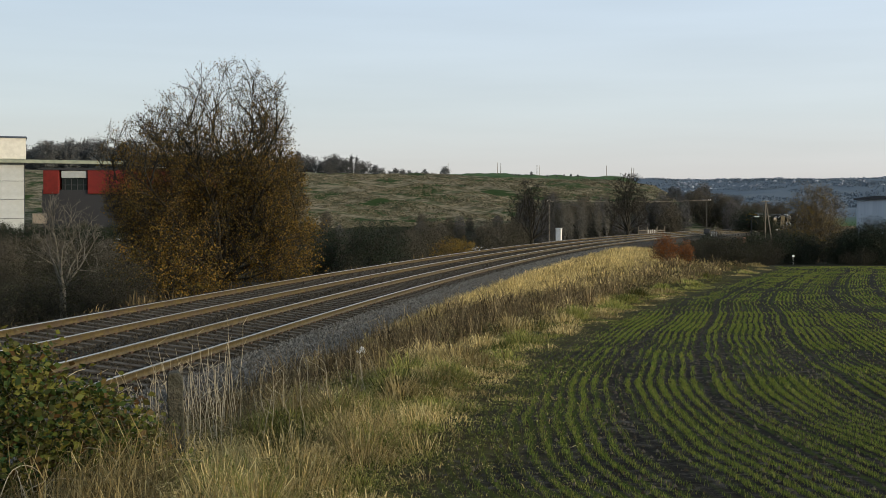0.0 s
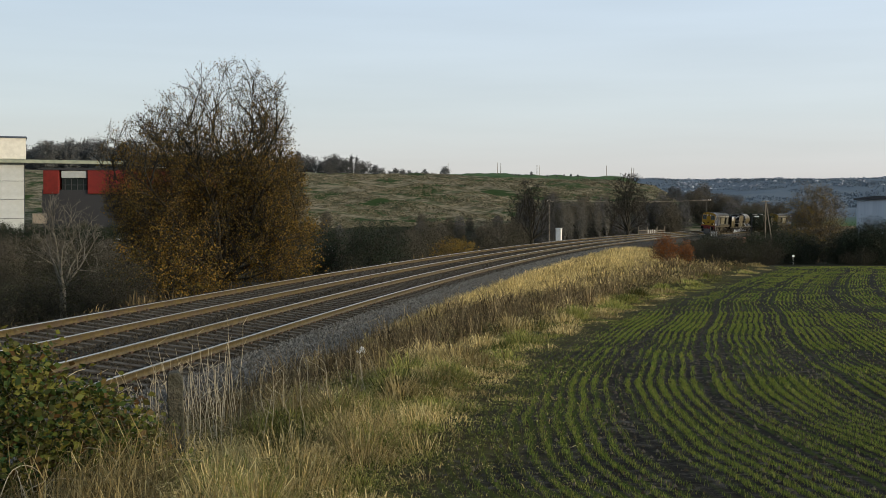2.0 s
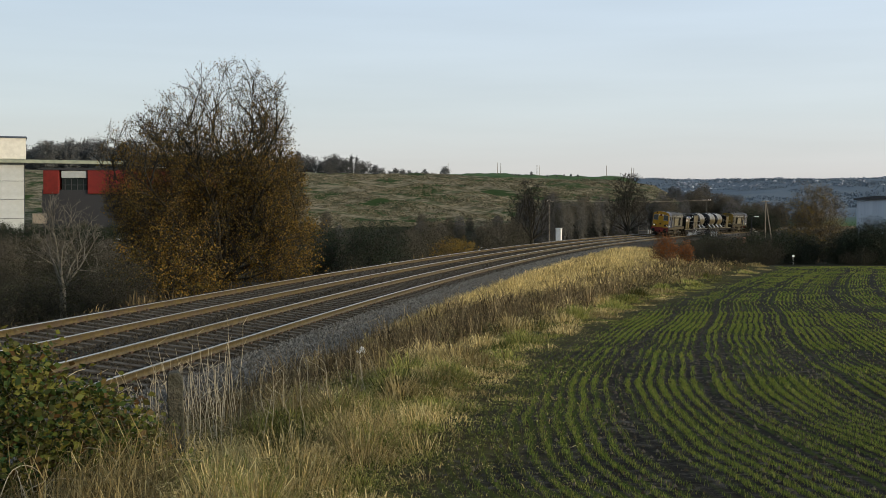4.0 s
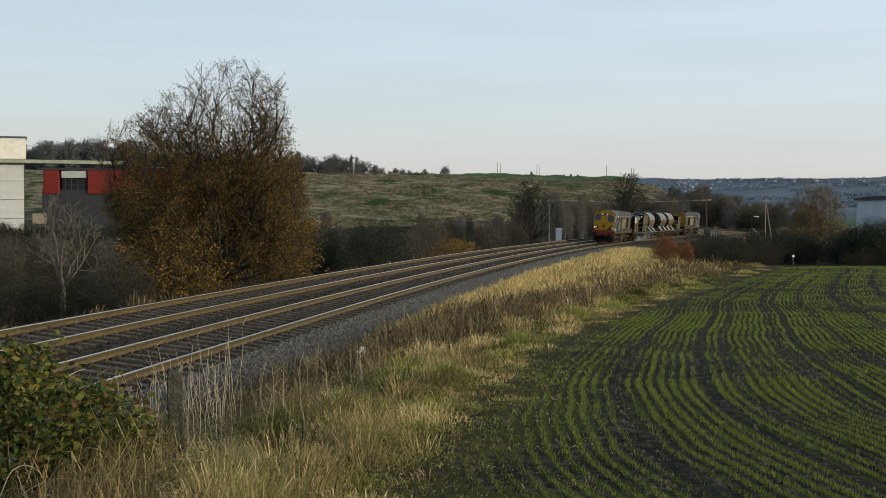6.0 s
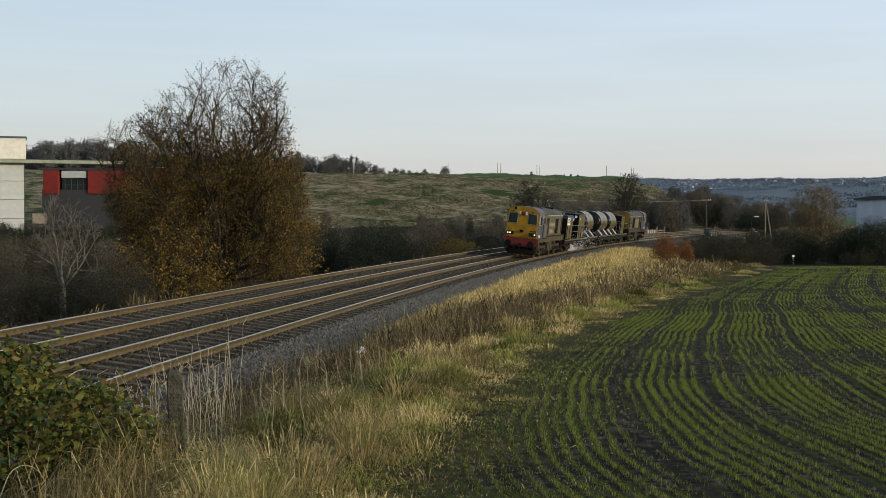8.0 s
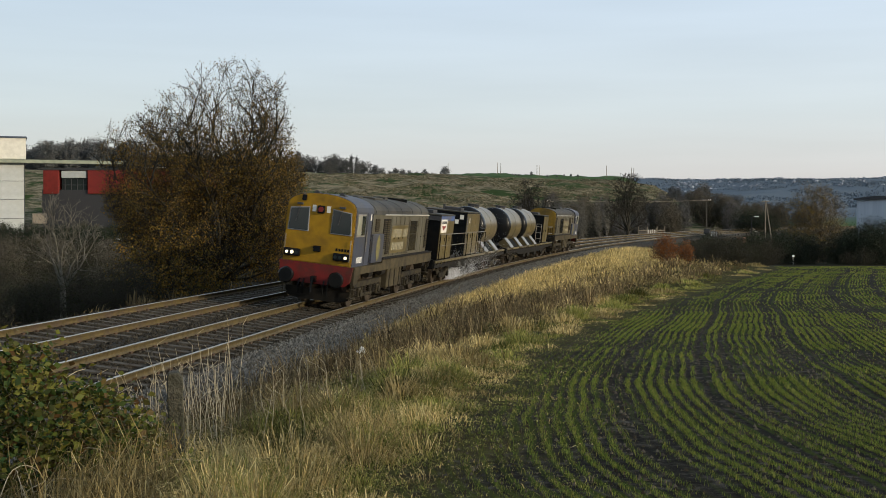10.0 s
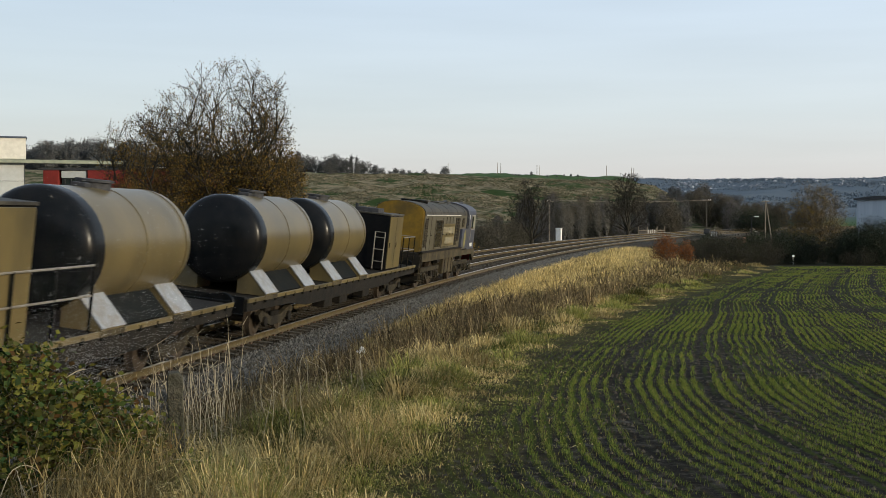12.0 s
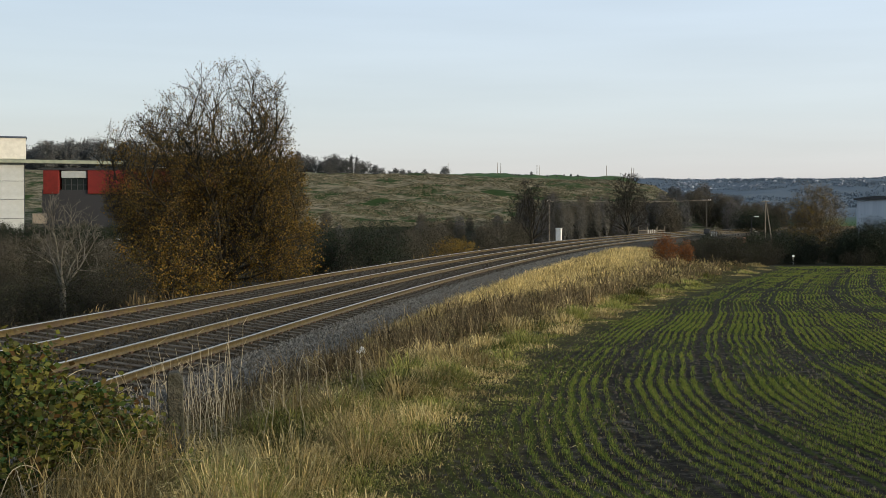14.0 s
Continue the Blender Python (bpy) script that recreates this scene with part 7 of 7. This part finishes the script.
def tank(W, y0, y1, r=1.14, zc=2.52):
    b = bmesh.new()
    n = 40
    ring = lambda y, q: [b.verts.new((q * math.cos(2 * math.pi * i / n), y, zc + q * math.sin(2 * math.pi * i / n))) for i in range(n)]
    stations = [(y0 - 0.02, r)] + [(y0 + (y1 - y0) * k / 6, r) for k in range(1, 6)] + [(y1, r), (y1 - 0.12, r * 0.965), (y1 - 0.22, r * 0.82), (y1 - 0.30, r * 0.5), (y1 - 0.33, 0.02)]
    rings = [ring(*s) for s in stations]
    for A, B in zip(rings, rings[1:]):
        for i in range(n):
            b.faces.new((A[i], A[(i + 1) % n], B[(i + 1) % n], B[i]))
    bmesh.ops.recalc_face_normals(b, faces=b.faces[:])
    T = part("water_tank", b, M_TANK, W, "dust-coated tan cylindrical tank", True)
    b = bmesh.new()
    dome = [(y0 - 0.34, r * 1.004), (y0 - 0.02, r * 1.004), (y0 + 0.07, r * 0.985), (y0 + 0.16, r * 0.93), (y0 + 0.24, r * 0.80), (y0 + 0.30, r * 0.55), (y0 + 0.33, r * 0.25), (y0 + 0.335, 0.02)]
    rings = [[b.verts.new((q * math.cos(2 * math.pi * i / n), y, zc + q * math.sin(2 * math.pi * i / n))) for i in range(n)] for y, q in dome]
    for A, B in zip(rings, rings[1:]):
        for i in range(n):
            b.faces.new((A[i], A[(i + 1) % n], B[(i + 1) % n], B[i]))
    bmesh.ops.recalc_face_normals(b, faces=b.faces[:])
    part("tank_end", b, M_BLACK, T, "glossy black dished end", True)
    mid = (y0 + y1) / 2
    for y in (mid, y1 + 0.2):
        b = bmesh.new()
        cyl(b, (0, y - 0.03, zc), (0, y + 0.03, zc), r + 0.012, 40)
        part("band", b, M_TANK, T)
    b = bmesh.new()
    cyl(b, (0, mid + 0.2, zc + r - 0.06), (0, mid + 0.2, zc + r + 0.12), 0.32, 20)
    cyl(b, (0, mid + 0.2, zc + r + 0.10), (0, mid + 0.2, zc + r + 0.15), 0.37, 20)
    box(b, (0, mid + 0.75, zc + r + 0.03), (0.3, 0.25, 0.1), 0.02)
    part("hatch", b, M_DARK, T, "dark round hatch")
    for sx in (-1, 1):
        for y in (y0 - 0.55, y1 + 0.55):
            b = bmesh.new()
            prism(b, [(sx * 0.72, 1.86), (sx * 1.33, 1.22), (sx * 1.33, 1.17), (sx * 0.55, 1.17), (sx * 0.55, 1.7)], y - 0.48, y + 0.48)
            sd_ = part("saddle", b, M_TAN, W, "sloping tank saddle")
            b = bmesh.new()
            prism(b, [(sx * 0.73, 1.87), (sx * 1.35, 1.222), (sx * 1.365, 1.236), (sx * 0.745, 1.885)], y - 0.49, y + 0.49)
            part("saddle_plate", b, M_PLATE, sd_, "pale grey sloping plate")
            b = bmesh.new()
            box(b, (sx * 1.32, y, 1.13), (0.05, 1.0, 0.12), 0.01)
            part("saddle_foot", b, M_FRAME, sd_)
        b = bmesh.new()
        prism(b, [(sx * 0.7, 1.72), (sx * 1.24, 1.2), (sx * 1.2, 1.17), (sx * 0.55, 1.17)], y1 + 1.05, y0 - 1.05)
        part("splash_plate", b, M_SOOT, W)


def build_wagons():
    w1 = flat_wagon("railhead_wagon", "flat wagon with two equipment modules and a tan tank")
    Y1 = lambda u: 24.35 - u
    a = module(w1, Y1(14.9), Y1(18.0), 2.06, "black module with dusty panelled sides")
    for sx in (-1, 1):
        b = bmesh.new()
        box(b, (sx * 1.245, Y1(16.45), 3.12), (0.012, 3.06, 0.22))
        part("blue_band", b, M_BLUEBAND, a, "blue painted band")
        b = bmesh.new()
        box(b, (sx * 1.255, Y1(15.62), 2.77), (0.012, 1.25, 0.62), 0.003)
        sg = part("sign", b, M_SIGN, a, "white sign with a red wedge")
        b = bmesh.new()
        c = Y1(15.62)
        prism(b, [(c - 0.5, 2.78), (c + 0.5, 2.78), (c + 0.05, 2.56)], sx * 1.262, sx * 1.268, "x")
        part("red_wedge", b, M_RED, sg)
        b = bmesh.new()
        for k in range(7):
            box(b, (sx * 1.264, c - 0.45 + 0.15 * k, 2.93), (0.006, 0.1, 0.13))
        part("sign_bar", b, M_GREY_WALL, sg)
    b = bmesh.new()
    box(b, (0, Y1(14.88), 3.12), (2.4, 0.02, 0.2))
    part("end_band", b, M_DARK, a)
    bmod = module(w1, Y1(21.3), Y1(24.95), 2.2, "black module with a striped edge and dusty sides")
    for sx in (-1, 1):
        b = bmesh.new()
        for k in range(14):
            box(b, (sx * 1.246, Y1(21.4), 1.5 + 0.13 * k), (0.01, 0.16, 0.06))
        part("stripe", b, M_BLUEBAND, bmod, "blue and pale edge stripes")
        b = bmesh.new()
        box(b, (sx * 1.25, Y1(22.0), 3.0), (0.01, 0.2, 0.24))
        part("notice", b, M_SIGN, bmod)
    for x, z in ((-0.95, 3.15), (-0.7, 2.9), (0.9, 3.15)):
        b = bmesh.new()
        box(b, (x, Y1(21.28), z), (0.2, 0.012, 0.22))
        part("notice", b, M_SIGN, bmod, "small pale notice")
    handrail(w1, Y1(14.95), Y1(27.0), 10)
    b = bmesh.new()
    box(b, (0, Y1(19.6), 1.55), (1.6, 1.5, 0.7), 0.04)
    cyl(b, (-0.6, Y1(20.6), 1.2), (-0.6, Y1(20.6), 2.2), 0.12, 12)
    part("pump_unit", b, M_BLACK, w1, "black pump unit on the deck")
    tank(w1, Y1(27.35), Y1(31.75))
    MOVERS.append((w1, 24.35, 7.1, False))
    w2 = flat_wagon("railhead_wagon", "flat wagon with two tan tanks and a module")
    Y2 = lambda u: 45.65 - u
    tank(w2, Y2(36.65), Y2(41.1))
    tank(w2, Y2(43.0), Y2(47.4))
    c = module(w2, Y2(50.6), Y2(52.8), 2.05, "black module with dusty sides and a ladder")
    b = bmesh.new()
    for z in (1.5, 1.95, 2.4, 2.6):
        cyl(b, (-1.1, Y2(50.5), z), (-0.72, Y2(50.5), z), 0.018, 6)
    cyl(b, (-1.1, Y2(50.5), 1.2), (-1.1, Y2(50.5), 2.6), 0.022, 6)
    cyl(b, (-0.72, Y2(50.5), 1.2), (-0.72, Y2(50.5), 2.6), 0.022, 6)
    part("ladder", b, M_STEEL, w2)
    handrail(w2, Y2(53.0), Y2(55.2), 3)
    b = bmesh.new()
    for z in (1.85, 2.38):
        cyl(b, (-1.29, Y2(55.2), z), (1.29, Y2(55.2), z), 0.02, 6)
    part("end_rail", b, M_STEEL, w2)
    MOVERS.append((w2, 45.65, 7.1, False))


build_wagons()


def water_spray():
    """Mist thrown back from the jets: fine droplets in drifting plumes."""
    rng = np.random.default_rng(77)
    n = 300000
    t = rng.uniform(0, 1, n) ** 1.5
    back = t * 12.0
    side = np.where(rng.uniform(0, 1, n) < 0.8, -1.0, 1.0)
    puff = 0.75 + 0.35 * np.sin(back * 2.1) + 0.2 * np.sin(back * 5.3 + 1)
    rad = (0.14 + 0.075 * back ** 0.9) * puff
    y = 5.6 - back + rng.normal(0, 0.12, n)
    x = side * (0.95 + 0.045 * back + np.abs(rng.normal(0, 1, n)) * rad * 0.9 * np.where(side < 0, 1, 0.7))
    z = 0.06 + np.abs(rng.normal(0, 1, n)) * rad * 2.4 + 0.03 * back
    keep = rng.uniform(0, 1, n) < np.exp(-back / 4.5) * 1.2
    P = np.stack([x, y, z], -1)[keep]
    s = rng.uniform(0.0024, 0.0044, len(P))[:, None, None]
    V = P[:, None] + rng.normal(0, 1, (len(P), 3, 3)) * s
    F = np.arange(len(P) * 3).reshape(-1, 3)
    ob = tagged(new("water_spray", mesh_np("water_spray", V, F, mat("droplet", (0.68, 0.70, 0.73), (0.62, 0.64, 0.67), 1, 0.6))), "white water mist trailing beside the wagon wheels", "spray", kind="stuff")
    MOVERS.append((ob, 24.35, 7.1, False))


water_spray()


# ---------------------------------------------------------------- road traffic
def road_wheel(parent, x, y, r):
    b = bmesh.new()
    cyl(b, (x - 0.1, y, r), (x + 0.1, y, r), r, 18)
    w = part("wheel", b, M_TYRE, parent)
    b = bmesh.new()
    cyl(b, (x - 0.11, y, r), (x + 0.11, y, r), r * 0.6, 12)
    part("rim", b, M_SILVER, w)


def vehicle(name, label, cat, side, width, material, glass, r=0.33):
    v = thing(name, label, cat, "road traffic")
    b = bmesh.new()
    prism(b, side, -width / 2, width / 2, "x")
    bmesh.ops.bevel(b, geom=b.edges[:], offset=0.06, segments=2, affect="EDGES")
    part("body", b, material, v)
    for sx in (-1, 1):
        b = bmesh.new()
        prism(b, glass, sx * (width / 2 - 0.01), sx * (width / 2 + 0.012), "x")
        part("side_window", b, M_GLASS, v)
        for y in (side[0][0] * 0.62, side[1][0] * 0.62):
            road_wheel(v, sx * (width / 2 - 0.1), y, r)
    ys = max(p_[0] for p_ in side)
    for sx in (-1, 1):
        b = bmesh.new()
        box(b, (sx * width * 0.36, ys - 0.01, 0.75), (0.3, 0.06, 0.16), 0.02)
        part("headlight", b, M_GLASS, v)
    return v


VAN = [(-2.7, 0.35), (2.7, 0.35), (2.72, 0.95), (2.3, 1.2), (1.75, 1.95), (1.2, 2.45), (-2.65, 2.5)]
VAN_G = [(2.05, 1.3), (1.6, 1.92), (0.95, 1.95), (0.95, 1.3)]
CAR = [(-2.1, 0.3), (2.1, 0.3), (2.12, 0.7), (1.9, 0.85), (1.0, 0.98), (0.35, 1.42), (-1.1, 1.46), (-2.0, 1.0)]
CAR_G = [(0.85, 0.98), (0.3, 1.34), (-1.0, 1.36), (-1.6, 1.0)]
ROAD_MOVERS.append((vehicle("van", "white high-roofed van on the valley road", "van", VAN, 2.0, M_VAN, VAN_G), -7.0, 3.0, 17.0, -1.8))
ROAD_MOVERS.append((vehicle("van", "white van driving towards the works", "van", VAN, 2.0, M_VAN, VAN_G), -72.0, 5.3, -15.0, 1.8))
ROAD_MOVERS.append((vehicle("car", "silver car on the valley road", "car", CAR, 1.75, M_SILVER, CAR_G, 0.31), -5.0, 0.9, -14.0, 1.8))
for x, y, m_, z_ in ((-74.5, 268, M_VAN, 1.3), (-85.5, 262, M_VAN, -3.4), (-80, 266, M_SILVER, -2.0)):
    pc = vehicle("parked_car", "pale parked car near the works", "car", CAR, 1.75, m_, CAR_G, 0.31)
    pc["group"] = "parked cars"
    pc.matrix_world = pose(x, y, float(land(np.array([x]), np.array([y]))[0]), 0, 0, 80)


# ---------------------------------------------------------------- what moves
T_V = [0, 3, 6, 8, 9.6, 10.3, 10.9, 11.5, 12.0, 13.0, 14.0]
V_V = [18.4, 20.6, 22.0, 24.2, 24.35, 23.4, 22.4, 22.5, 23.3, 23.5, 23.2]       # speed in m/s


def front_at(t):
    """Chainage of the leading headstock."""
    tt = np.linspace(0, 14.0, 1401)
    d = np.concatenate([[0], np.cumsum(np.interp((tt[1:] + tt[:-1]) / 2, T_V, V_V)) * 0.01])
    return 9.2 + np.interp(10.5, tt, d) - np.interp(t, tt, d)


def rail_pose(s_mid, half, turned=False):
    a, b = on_line(np.array([s_mid - half]))[0], on_line(np.array([s_mid + half]))[0]
    f = Vector(a - b).normalized()
    f.z = 0
    right = Vector((f.y, -f.x, 0))
    m = Matrix((right, f, Vector((0, 0, 1)))).transposed().to_4x4()
    m = Matrix.Translation(Vector((a + b) / 2)) @ m @ Matrix.Rotation(-CANT, 4, "Y")
    if turned:
        m = m @ Matrix.Rotation(math.pi, 4, "Z")
    return m


def motions():
    times = [i * 0.2 for i in range(71)]
    for ob, u_mid, half, turned in MOVERS:
        walk(ob, [(t, rail_pose(front_at(t) + u_mid, half, turned)) for t in times])
    for ob, x0, t0, speed, lane in ROAD_MOVERS:
        rows = []
        for t in [i * 0.5 for i in range(29)]:
            x = x0 + speed * (t - t0)
            y = float(road_y(x)) + lane
            g = float(road_y(x + 1) - road_y(x - 1)) / 2
            rows.append((t, pose(x, y, ROAD_Z, 0, 0, math.degrees(math.atan(g)) + (-90 if speed > 0 else 90))))
        walk(ob, rows)
    for wheel, r, pos in SPINNERS:
        d0 = front_at(0)
        walk(wheel, [(i / 30, Matrix.Translation(pos) @ Matrix.Rotation(-(d0 - front_at(i / 30)) / r * wheel["turn"], 4, "X")) for i in range(421)])


motions()
